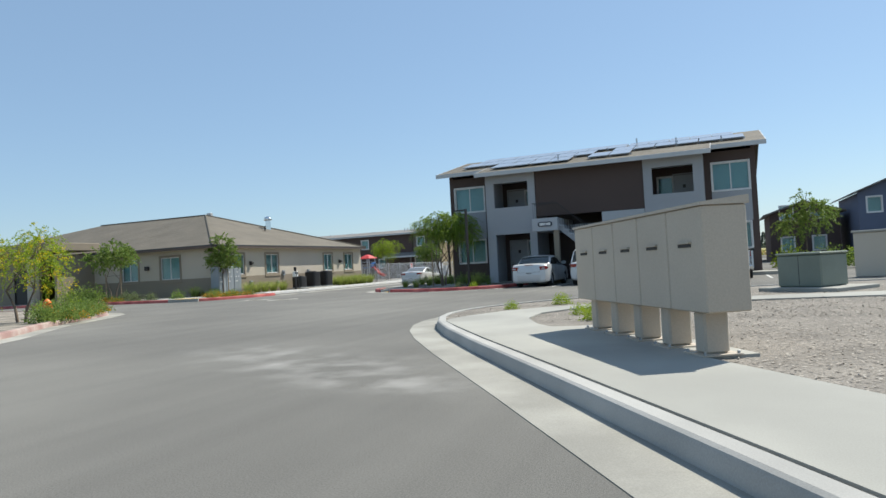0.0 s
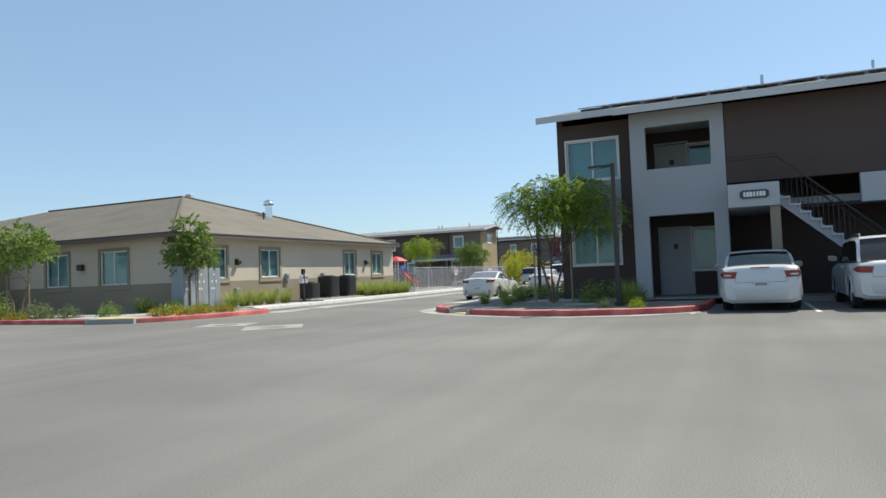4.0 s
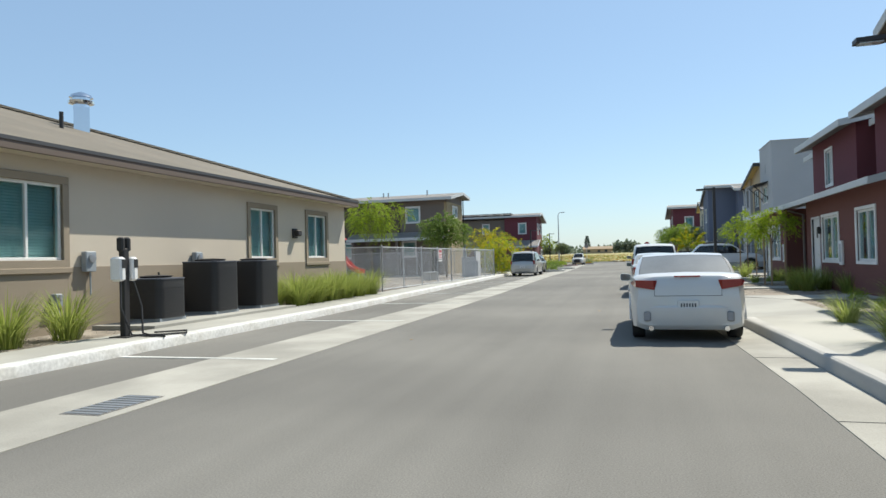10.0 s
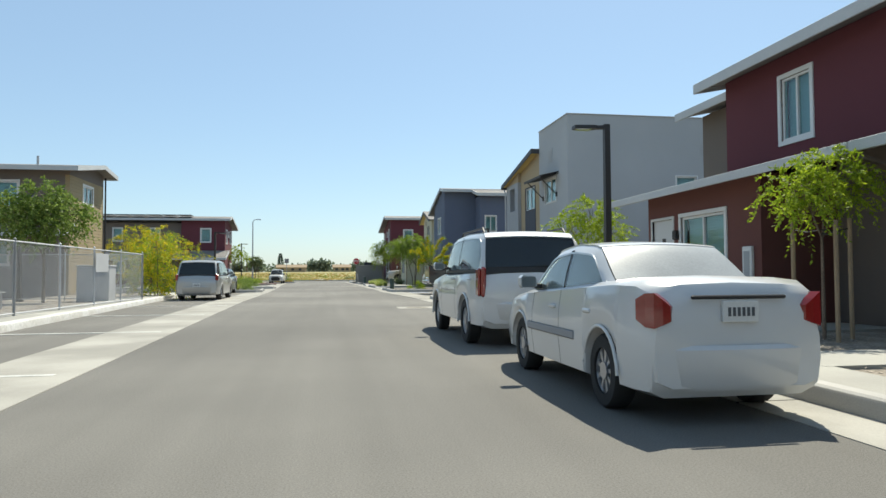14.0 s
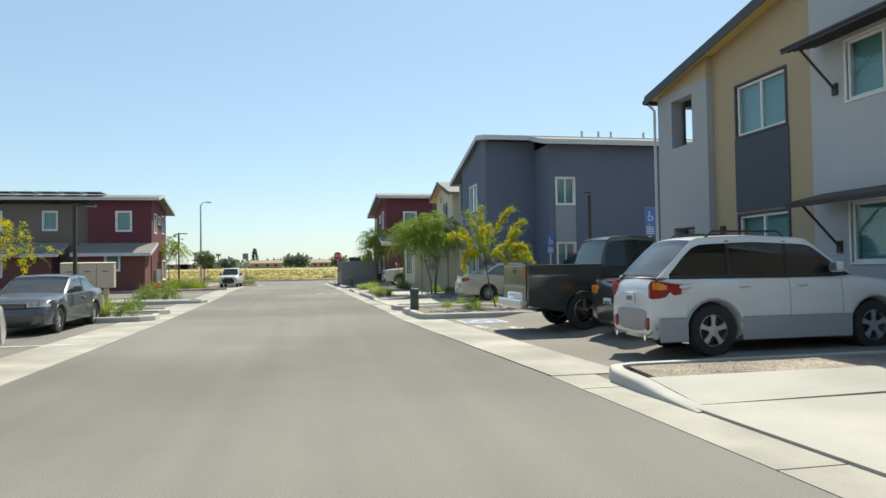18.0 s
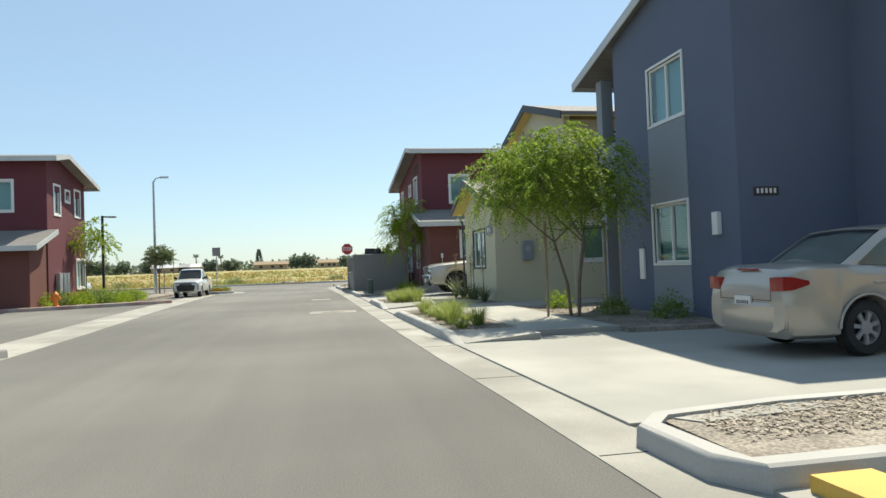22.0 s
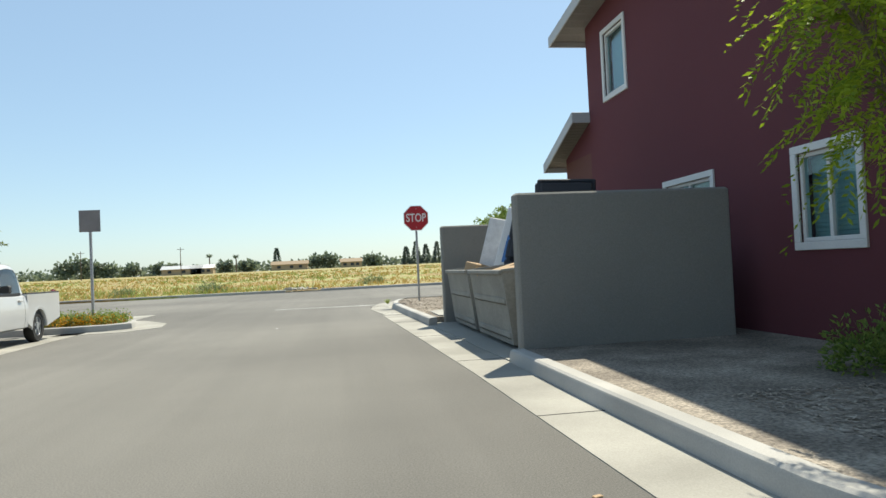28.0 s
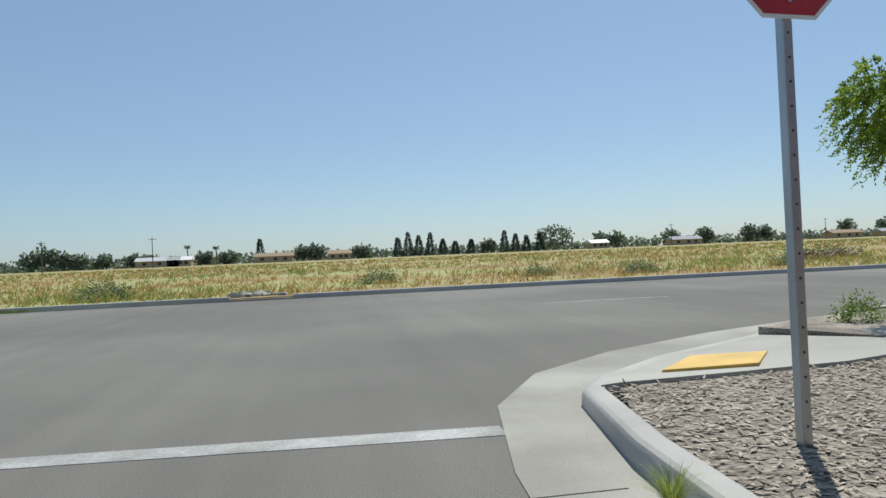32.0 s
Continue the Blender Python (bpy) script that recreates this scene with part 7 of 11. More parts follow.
    if front:
        local("bumper_trim", Shape().box(-w * 0.86, w * 0.86, L / 2 - 0.1, L / 2 + 0.05, clear + 0.22, clear + 0.37, 0.03), CHROME, t)
        local("lower_intake", Shape().box(-w * 0.6, w * 0.6, L / 2 - 0.08, L / 2 + 0.035, clear + 0.0, clear + 0.18, 0.02), BLACK, t)
        q = local("front_plate", Shape().box(-0.16, 0.16, L / 2 + 0.052, L / 2 + 0.062, clear + 0.1, clear + 0.25), PLATE, t)
    if rack:
        for sg in (-1, 1):
            ra_ = Shape().tube([(sg * (w1 - 0.12), Yv(f1 + 0.35), H - 0.03), (sg * (w1 - 0.12), Yv(f1 + 0.45), H + 0.05), (sg * (w1 - 0.12), Yv(b1 - 0.35), H + 0.05), (sg * (w1 - 0.12), Yv(b1 - 0.25), H - 0.03)], 0.018, 6)
            local("roof_rail", ra_, BLACK, t)
    if bed:
        yb0, yb1 = Yv(L), Yv(cab_end - 0.02)
        for sg in (-1, 1):
            out = [(yb1, clear + 0.12)]
            ac = Yv(a2)
            out += [(ac + ra * math.cos(radians(q)), r + ra * math.sin(radians(q)) * 0.98 - 0.02) for q in range(0, 181, 20)]
            out += [(yb0, clear + 0.16), (yb0 + 0.02, deck), (yb1, deck)]
            pr = [(sg * w * 0.985, sg * w * 0.93)[0], sg * w * 0.9]
            local("bed_side", Shape().rings([[(x, y, z) for y, z in out] for x in pr]), body, t)
            local("bed_rail", Shape().box(sg * w * 0.86, sg * w * 0.992, yb0 + 0.02, yb1, deck, deck + 0.025, 0.008), BLACK, t)
        local("bed_floor", Shape().box(-w * 0.9, w * 0.9, yb0 + 0.03, yb1, r * 2 - 0.1, r * 2 - 0.04), BLACK, t)
        tg = local("tailgate", Shape().box(-w * 0.86, w * 0.86, yb0 - 0.01, yb0 + 0.05, clear + 0.25, deck + 0.01, 0.012), body, t)
        q = local("tailgate_handle", Shape().box(-0.1, 0.1, yb0 - 0.022, yb0, deck - 0.14, deck - 0.07, 0.006), BLACK, t)
        q.parent = tg
        if badge:
            q = local("badge", Shape().box(*badge[:2], yb0 - 0.02, yb0 - 0.008, deck - 0.3, deck - 0.14, 0.01), badge[2], t)
            q.parent = tg
        local("step_bumper", Shape().box(-w * 0.93, w * 0.93, yb0 - 0.16, yb0 + 0.02, clear + 0.1, clear + 0.28, 0.03), bump or CHROME, t)
    return t


vehicle("coupe_car", "white two-door coupe with alloy wheels parked at the kerb", "car", (-16.43, 40.17), 0, 4.3, 1.85, 1.43, P_WHITE, "coupe", k=(0.84, 0.82, 0.84), hood=0.94, belt=0.96, deck=1.1, cowl=1.35, rf=2.3, rr=2.95, rg=3.95, r=0.335, a1=0.84, a2=3.5, doors=2, nose=0.6, spokes=10, rear_glass=DIMGLASS, lampz=(0.10, 0.09, 0.25, 0.20), lampx=0.56, plate=0.5, vents="dark")
vehicle("sedan_car", "white four-door sedan with dusty rear window parked at the kerb", "car", (-16.6, 50.3), 0, 4.4, 1.72, 1.42, P_WHITE, hood=0.92, belt=0.94, deck=1.08, cowl=1.15, rf=1.9, rr=3.05, rg=3.75, r=0.31, a1=0.88, a2=3.5, nose=0.58, clear=0.2, k=(0.785, 0.785, 0.865), rear_glass=DUSTY, spokes=9, glass=PALEGLASS, lampz=(0.20, 0.10, 0.31, 0.36), lampx=0.70, plate=0.24, spoiler=True, seam=False, lampside=0.2)
vehicle("suv", "white full-size sport utility vehicle with dark tinted rear glass", "suv", (-16.5, 55.23), 0, 4.8, 1.96, 1.84, P_WHITE, "suv", hood=1.12, belt=1.2, deck=1.2, cowl=1.5, rf=2.05, rr=4.45, rg=4.72, r=0.375, a1=0.95, a2=3.78, nose=0.85, clear=0.3, tails="post", rack=True, rear_z=0.68, k=0.85, spokes=8)
vehicle("minivan", "silver minivan with dusty paint parked in the side lane", "van", (-24.15, 73.8), 0, 5.0, 1.92, 1.74, P_SILVER, "van", hood=1.05, belt=1.08, deck=1.08, cowl=1.15, rf=2.1, rr=4.55, rg=4.88, r=0.33, a1=0.95, a2=3.95, nose=0.65, clear=0.22, tails="post", doors=3, rear_z=0.75, k=(0.88, 0.8, 0.9))
vehicle("sedan_car", "dark grey sedan facing the oncoming lane", "car", (-24.95, 81.9), 180, 4.8, 1.84, 1.46, P_GREY, hood=0.95, belt=0.98, deck=1.06, cowl=1.45, rf=2.2, rr=3.5, rg=4.2, r=0.335, a1=0.85, a2=3.74, nose=0.6)
vehicle("sedan_car", "white sedan parked in a bay before the apartment house", "car", (-5.65, 30.2), 0, 4.7, 1.8, 1.45, P_WHITE, hood=0.94, belt=0.97, deck=1.06, cowl=1.3, rf=2.1, rr=3.3, rg=4.0, r=0.325, a1=0.95, a2=3.68, clearlamp=True, k=0.97)
vehicle("suv", "white sport utility vehicle parked in a bay before the apartment house", "suv", (-3.0, 30.1), 0, 5.0, 1.94, 1.78, P_WHITE, "suv", hood=1.1, belt=1.16, deck=1.16, cowl=1.4, rf=2.1, rr=4.4, rg=4.85, r=0.38, a1=0.95, a2=4.0, clear=0.26, rack=True)
vehicle("pickup_truck", "white pickup truck parked in a bay before the apartment house", "pickup truck", (2.6, 30.0), 0, 5.6, 1.98, 1.85, P_WHITE, "pickup", hood=1.15, belt=1.18, deck=1.22, cowl=1.55, rf=2.2, rr=3.5, rg=3.72, r=0.39, a1=1.0, a2=4.5, clear=0.32, bed=1.85, tails="post", rear_z=0.85)
vehicle("pickup_truck", "black pickup truck with a red tailgate badge", "pickup truck", (-7.45, 69.9, 0.1), -90, 5.7, 2.0, 1.9, P_BLACK, "pickup", hood=1.18, belt=1.2, deck=1.25, cowl=1.6, rf=2.25, rr=3.7, rg=3.9, r=0.39, a1=1.0, a2=4.6, clear=0.34, bed=1.75, tails="post", rear_z=0.85, badge=(-0.1, 0.1, P_RED))
vehicle("suv", "white sport utility vehicle with grey lower cladding and orange tail lamps", "suv", (-12.03, 72.66, 0.07), -90, 4.3, 1.84, 1.66, P_WHITE, "suv", hood=1.05, belt=1.1, deck=1.1, cowl=1.1, rf=1.8, rr=3.65, rg=4.2, r=0.355, a1=0.8, a2=3.4, clear=0.24, clad=P_CLAD, rack=True, doors=3, nose=0.7, rear_z=0.72, k=(0.74, 0.98, 1.0), lampz=(0.12, 0.06, 0.28, 0.30), lampx=0.76, lampside=0.4, seam=False, amber=True, plate=0.3, vents=True)
vehicle("sedan_car", "black sedan in the parking bay", "car", (-11.66, 74.8, 0.1), -90, 4.6, 1.75, 1.42, P_BLACK, hood=0.92, belt=0.95, deck=1.02, cowl=1.25, rf=2.05, rr=3.2, rg=3.95, r=0.31, a1=0.9, a2=3.55, tail=LAMPORANGE, k=(0.9, 0.8, 0.97))
vehicle("pickup_truck", "dark green pickup truck with chrome rear bumper", "pickup truck", (-12.38, 77.05, 0.07), -90, 4.7, 1.98, 1.86, P_GREEN, "pickup", hood=1.16, belt=1.2, deck=1.27, cowl=1.0, rf=1.6, rr=2.75, rg=3.0, r=0.385, a1=0.75, a2=3.4, clear=0.34, bed=1.68, tails="post", rear_z=0.9, rim=CHROME, doors=2, k=(0.86, 0.9, 1.0))
vehicle("sedan_car", "champagne silver sedan on the concrete driveway", "car", (-10.8, 89.2, 0.045), -90, 4.4, 1.7, 1.42, P_CHAMP, k=(0.95, 0.98, 1.03), hood=0.9, belt=0.93, deck=1.0, cowl=1.15, rf=1.9, rr=3.0, rg=3.75, r=0.3, a1=0.85, a2=3.4, rim=P_CLAD, spokes=7, glass=PALEGLASS)
vehicle("suv", "red full-size sport utility vehicle with roof rack", "suv", (-5.75, 89.75, 0.04), -90, 5.5, 2.0, 1.85, P_RED, "suv", hood=1.12, belt=1.18, deck=1.18, cowl=1.5, rf=2.1, rr=5.0, rg=5.35, r=0.38, a1=0.95, a2=4.2, clear=0.3, rack=True, doors=3, tails="post", rear_z=0.7, k=1.0, spokes=6)
# Dark grey rims: the shade over these wheels is put into the rim colour.
vehicle("suv", "champagne silver sport utility vehicle nosing out of a driveway", "suv", (-11.3, 107.2, 0.17), 90, 5.0, 1.98, 1.86, P_CHAMP, "suv", hood=1.15, belt=1.2, deck=1.2, cowl=1.5, rf=2.1, rr=4.6, rg=4.9, r=0.39, a1=0.95, a2=3.95, clear=0.32, rack=True, doors=3, nose=0.9, k=1.02, front="chrome", rim=P_GREY)
vehicle("pickup_truck", "dark pickup truck standing on the crossing road", "pickup truck", (-2.6, 136.5), -90, 5.5, 1.95, 1.8, P_BLACK, "pickup", hood=1.12, belt=1.15, deck=1.18, cowl=1.5, rf=2.15, rr=3.3, rg=3.5, r=0.38, a1=1.0, a2=4.4, clear=0.3, bed=2.0, tails="post", rear_z=0.8, bump=BLACK, k=1.22)
vehicle("sedan_car", "dark red sedan parked between the houses", "car", (-7.2, 46.2 - 3.2, 0.115), -90, 4.4, 1.75, 1.44, P_RED, r=0.31, a2=3.4, rr=3.2, rg=3.9)

vehicle("pickup_truck", "small white pickup truck with a black grille and bumper", "pickup truck", (-24.75, 122.1), 178, 4.7, 1.72, 1.62, P_WHITE, "pickup", hood=1.0, belt=1.02, deck=1.0, cowl=1.3, rf=1.9, rr=2.75, rg=2.95, r=0.33, a1=0.85, a2=3.55, clear=0.3, bed=1.75, tails="post", rear_z=0.75, doors=1, nose=0.8, k=(0.86, 0.78, 0.95), bump=BLACK)
vehicle("sedan_car", "white sedan standing on the crossing road", "car", (-37.6, 140.0), 90, 4.5, 1.75, 1.42, P_WHITE)


# ---- plants ----
RNG = np.random.default_rng(7)


def leafy(name, dark, light, through_=0.3, rough=0.55, single=False):
    """Leaves: each its own shade between two greens, partly letting light through."""
    m = MATS[name] = bpy.data.materials.new(name)
    m.use_nodes = True
    N, Lk = m.node_tree.nodes, m.node_tree.links
    p = N["Principled BSDF"]
    p.inputs["Roughness"].default_value, p.inputs["Specular IOR Level"].default_value = rough, 0.3
    geo, mx, tr, ms = N.new("ShaderNodeNewGeometry"), N.new("ShaderNodeMix"), N.new("ShaderNodeBsdfTranslucent"), N.new("ShaderNodeMixShader")
    mx.data_type = "RGBA"
    mx.inputs[6].default_value, mx.inputs[7].default_value = (*dark, 1), (*light, 1)
    info = N.new("ShaderNodeObjectInfo")
    Lk.new(info.outputs["Random"] if single else geo.outputs["Random Per Island"], mx.inputs[0])
    Lk.new(mx.outputs[2], p.inputs["Base Color"])
    Lk.new(mx.outputs[2], tr.inputs["Color"])
    ms.inputs[0].default_value = through_
    Lk.new(p.outputs[0], ms.inputs[1])
    Lk.new(tr.outputs[0], ms.inputs[2])
    Lk.new(ms.outputs[0], N["Material Output"].inputs["Surface"])
    return m


L_PEPPER = leafy("pepper_tree_leaf", (0.095, 0.165, 0.028), (0.34, 0.45, 0.065), 0.55)
L_MID = leafy("mid_green_leaf", (0.09, 0.155, 0.03), (0.29, 0.38, 0.085), 0.42)
L_BRIGHT = leafy("bright_green_leaf", (0.16, 0.25, 0.016), (0.40, 0.49, 0.04), 0.45)
L_OLIVE = leafy("grey_green_leaf", (0.10, 0.135, 0.06), (0.25, 0.295, 0.135), 0.38)
L_YUCCA = leafy("yucca_blade", (0.095, 0.125, 0.055), (0.24, 0.275, 0.125), 0.3, single=True)
# Far leaves and conifers: greens paled, distance haze is painted into the colour.
L_FAR_HAZED = leafy("hazed_far_tree_leaf", (0.14, 0.175, 0.125), (0.23, 0.275, 0.185), 0.4)
L_CONIFER_HAZED = leafy("hazed_conifer_leaf", (0.11, 0.145, 0.12), (0.16, 0.205, 0.155), 0.35)
L_YELLOW = leafy("yellow_flower", (0.62, 0.46, 0.01), (0.82, 0.66, 0.03), 0.35)
L_ORANGE = leafy("orange_flower", (0.62, 0.2, 0.01), (0.8, 0.42, 0.02), 0.3)
L_DRYFLOWER = leafy("dry_flower", (0.24, 0.22, 0.10), (0.42, 0.38, 0.2), 0.3, 0.8)
L_GRASS = leafy("grass_blade", (0.16, 0.215, 0.035), (0.40, 0.45, 0.125), 0.45)
L_STRAW = leafy("straw_blade", (0.33, 0.215, 0.062), (0.45, 0.315, 0.098), 0.45, 0.8)
L_WEED = leafy("weed_blade", (0.16, 0.21, 0.05), (0.28, 0.325, 0.085), 0.45, 0.75)


def leaves(c, d, ln, wd, up=None):
    """Rhombic leaves at points c along d, as one array of corners and faces."""
    n = len(c)
    d = d / np.maximum(np.linalg.norm(d, axis=1, keepdims=True), 1e-6)
    r = RNG.normal(size=(n, 3)) if up is None else up
    s = np.cross(d, r)
    s /= np.maximum(np.linalg.norm(s, axis=1, keepdims=True), 1e-6)
    ln = (np.ones(n) * ln * RNG.uniform(0.65, 1.25, n))[:, None]
    wd = (np.ones(n) * wd * RNG.uniform(0.7, 1.2, n))[:, None]
    v = np.stack([c, c + d * ln * 0.45 + s * wd / 2, c + d * ln, c + d * ln * 0.45 - s * wd / 2], 1).reshape(-1, 3)
    return v, np.arange(4 * n).reshape(-1, 4)


def mesh_of(name, blocks, material, parent=None, label=""):
    vs, fs, o = [], [], 0
    for v, f in blocks:
        vs.append(v)
        fs += [tuple(int(i) + o for i in q) for q in f]
        o += len(v)
    me = bpy.data.meshes.new(name)
    me.from_pydata(np.concatenate(vs).tolist(), [], fs)
    me.materials.append(material)
    ob = new(name, me)
    if parent:
        ob.parent = parent
    if label:
        ob["label"] = label
    return ob


def in_blob(b, n, shell=0.45):
    u = RNG.normal(size=(n, 3))
    u /= np.linalg.norm(u, axis=1, keepdims=True)
    k = RNG.uniform(shell ** 3, 1, n) ** (1 / 3)
    return np.array(b[:3]) + u * k[:, None] * np.array((b[3], b[3] * 0.95, b[4])), u


def tree(name, label, at, blobs, material, twigs=160, per=26, ln=0.085, wd=0.022, droop=0.35, twig=0.42, trunks=1, girth=0.05, fork=1.2, stakes=(), bloom=None, bloom_n=0, bark=None, lean=0.0, category="tree", frond=False):
    """A tree in its own space: blobs (x, y, z, radius, half height) say where its boughs end."""
    if not frond:
        twigs, ln, wd = int(twigs * 1.5), ln * 1.15, wd * 1.5
    bark = bark or BARK
    t = thing(name, label, category, at)
    tr = Shape()
    tops = []
    for k in range(trunks):
        a = 2 * math.pi * k / max(trunks, 1) + 0.7
        o = 0.10 * (trunks > 1)
        sx, sy = (0.28 * math.cos(a), 0.28 * math.sin(a)) if trunks > 1 else (lean, 0.0)
        p = [(o * math.cos(a), o * math.sin(a), -0.05), (o * math.cos(a) + sx * 0.2, o * math.sin(a) + sy * 0.2, fork * 0.45), (o * math.cos(a) + sx, o * math.sin(a) + sy, fork)]
        tr.tube(p, [girth * 1.25, girth, girth * 0.8], 8)
        tops.append(p[-1])
    local("trunk", tr, bark, t, "", 60)
    lm = Shape()
    blocks, flowers = [], []
    for n, b in enumerate(blobs):
        q = tops[n % len(tops)]
        mid = [(q[i] + b[i]) / 2 + RNG.uniform(-0.08, 0.08) for i in range(3)]
        mid[2] += 0.08
        end = (b[0], b[1], b[2] + b[4] * 0.35)
        lm.tube([q, mid, (b[0], b[1], b[2]), end], [girth * 0.6, girth * 0.42, girth * 0.3, girth * 0.12], 6)
        m = max(6, int(twigs * b[3] * b[3] * b[4] / sum(w[3] * w[3] * w[4] for w in blobs)))
        p0, u = in_blob(b, m)
        for i in range(min(m, 14)):
            s = RNG.uniform(0.2, 1.0)
            a0 = np.array(mid) * (1 - s) + np.array(b[:3]) * s
            lm.tube([tuple(a0), tuple((a0 + p0[i]) / 2 + np.array((0, 0, 0.05))), tuple(p0[i])], [girth * 0.22, girth * 0.15, 0.005], 4)
        d = u * np.array((1, 1, 0.5)) + RNG.normal(size=(m, 3)) * 0.35
        d /= np.linalg.norm(d, axis=1, keepdims=True)
        s = np.tile(np.linspace(0.0, 1.0, per), (m, 1))
        L = twig * RNG.uniform(0.6, 1.35, m)
        pos = p0[:, None, :] + d[:, None, :] * (s * L[:, None])[..., None]
        pos[..., 2] -= droop * 1.6 * s ** 1.6 * L[:, None]
        if frond:
            # leaflets stand in two rows along each hanging stalk
            long_ = (RNG.uniform(size=m) < 0.18)[:, None]
            pos[..., 2] -= np.where(long_, 0.55 * s ** 2 * L[:, None], 0.0)
            sv = np.cross(d, RNG.normal(size=(m, 3)) * 0.5 + np.array((0, 0, 1.0)))
            sv /= np.maximum(np.linalg.norm(sv, axis=1, keepdims=True), 1e-6)
            sd = sv[:, None, :] * np.where(np.arange(per) % 2, 1.0, -1.0)[None, :, None] + d[:, None, :] * 0.7 + RNG.normal(size=(m, per, 3)) * 0.3
        else:
            sd = RNG.normal(size=(m, per, 3)) * 0.75 + d[:, None, :] * 0.6
        sd[..., 2] -= droop * 1.3 * s
        blocks.append(leaves(pos.reshape(-1, 3), sd.reshape(-1, 3), ln, wd))
        if bloom:
            k = max(1, int(bloom_n * m / twigs))
            sel = RNG.integers(0, m, k)
            c = pos[sel, per - 1 - RNG.integers(0, per // 2, k)]
            c = np.repeat(c, 9, 0) + RNG.normal(size=(9 * k, 3)) * 0.045
            flowers.append(leaves(c, RNG.normal(size=(9 * k, 3)), 0.05, 0.045))
    local("limb", lm, bark, t, "", 60)
    mesh_of("crown", blocks, material, t)
    if bloom:
        mesh_of("blossom", flowers, bloom, t, "clusters of yellow blossom")
    for x, y, h in stakes:
        local("stake", Shape().lathe([(0.028, -0.05), (0.028, h), (0.02, h + 0.015)], 8, (x, y, 0)), STAKE, t, "wooden tree stake")
        local("tie", Shape().tube([(x, y, h - 0.12), (x * 0.5, y * 0.5, h - 0.16), (0, 0, h - 0.14)], 0.008, 4), BLACK, t)
    return t


# entrance and clubhouse
tree("flowering_tree", "small tree with yellow blossom and fine drooping leaves", (-17.3, 12.6, 0.1), [(-0.5, 0, 2.2, 0.75, 0.55), (0.7, 0.1, 2.1, 0.8, 0.55), (0.1, 0.6, 2.6, 0.6, 0.4), (1.35, -0.1, 1.55, 0.55, 0.55), (-1.3, 0.2, 1.8, 0.6, 0.6)], L_BRIGHT, 230, 22, 0.07, 0.018, 0.5, 0.45, 2, 0.04, 1.0, (), L_YELLOW, 160)
tree("young_tree", "young leafy tree before the clubhouse wall", (-31.2, 28.3, 0.1), [(-1.1, 0, 2.6, 0.7, 0.6), (0, 0.2, 2.9, 0.8, 0.65), (0.9, -0.1, 2.6, 0.8, 0.5)], L_MID, 190, 22, 0.10, 0.045, 0.2, 0.4, 2, 0.035, 1.3, ((0.5, 0.1, 1.7), (-0.6, 0, 1.7)))
tree("young_tree", "young leafy tree beside the grey utility cabinet", (-25.75, 31.5, 0.1), [(-0.25, 0, 2.15, 0.62, 0.5), (0.35, 0.1, 2.45, 0.6, 0.55), (0.05, 0, 3.15, 0.5, 0.6), (-0.5, 0.1, 2.75, 0.4, 0.4), (0.7, 0, 2.05, 0.4, 0.4)], L_MID, 260, 24, 0.085, 0.035, 0.15, 0.32, 1, 0.03, 1.3, ((0.3, 0.1, 1.6), (-0.3, 0.05, 1.6)))
tree("pepper_tree", "spreading green pepper tree with drooping fronds at the corner", (-11.4, 31.8, 0.1), [(-1.0, 0, 3.3, 0.45, 0.38), (-0.2, 0, 3.5, 0.6, 0.4), (0.5, 0.1, 3.5, 0.7, 0.4), (1.2, 0, 3.3, 0.65, 0.42), (-0.85, -0.1, 2.85, 0.35, 0.3), (-0.2, -0.2, 2.95, 0.65, 0.42), (0.5, -0.3, 2.9, 0.7, 0.42), (1.25, -0.1, 2.75, 0.6, 0.45), (1.8, 0, 2.75, 0.4, 0.4)], L_PEPPER, 1250, 32, 0.07, 0.026, 0.42, 0.46, 3, 0.045, 1.2, ((0.55, 0.2, 1.8), (-0.5, -0.2, 1.8)), frond=True)
# behind the playground
tree("young_tree", "airy bright green young tree inside the playground fence", (-29.85, 61.0, 0.1), [(-0.95, 0, 3.55, 0.5, 0.38), (-0.2, 0.1, 3.95, 0.45, 0.32), (0.35, 0, 3.5, 0.5, 0.4), (1.05, 0, 3.75, 0.38, 0.25), (1.65, 0, 3.45, 0.24, 0.25), (-0.35, 0, 3.1, 0.55, 0.4), (0.35, 0.1, 2.75, 0.45, 0.45), (-0.85, 0, 2.85, 0.35, 0.35)], L_BRIGHT, 560, 28, 0.075, 0.026, 0.4, 0.45, 2, 0.03, 1.5, ((0.25, 0.1, 1.6), (-0.25, 0.1, 1.6)), frond=True)
tree("tree", "dark green round tree inside the playground fence", (-28.1, 68.0, 0.0), [(-0.6, 0, 2.85, 0.75, 0.55), (0.5, 0.2, 2.95, 0.75, 0.55), (0, 0, 3.5, 0.65, 0.45), (-1.0, 0, 3.2, 0.5, 0.4), (0.2, -0.3, 2.5, 0.7, 0.35)], L_MID, 380, 22, 0.09, 0.035, 0.35, 0.45, 1, 0.05, 1.6)
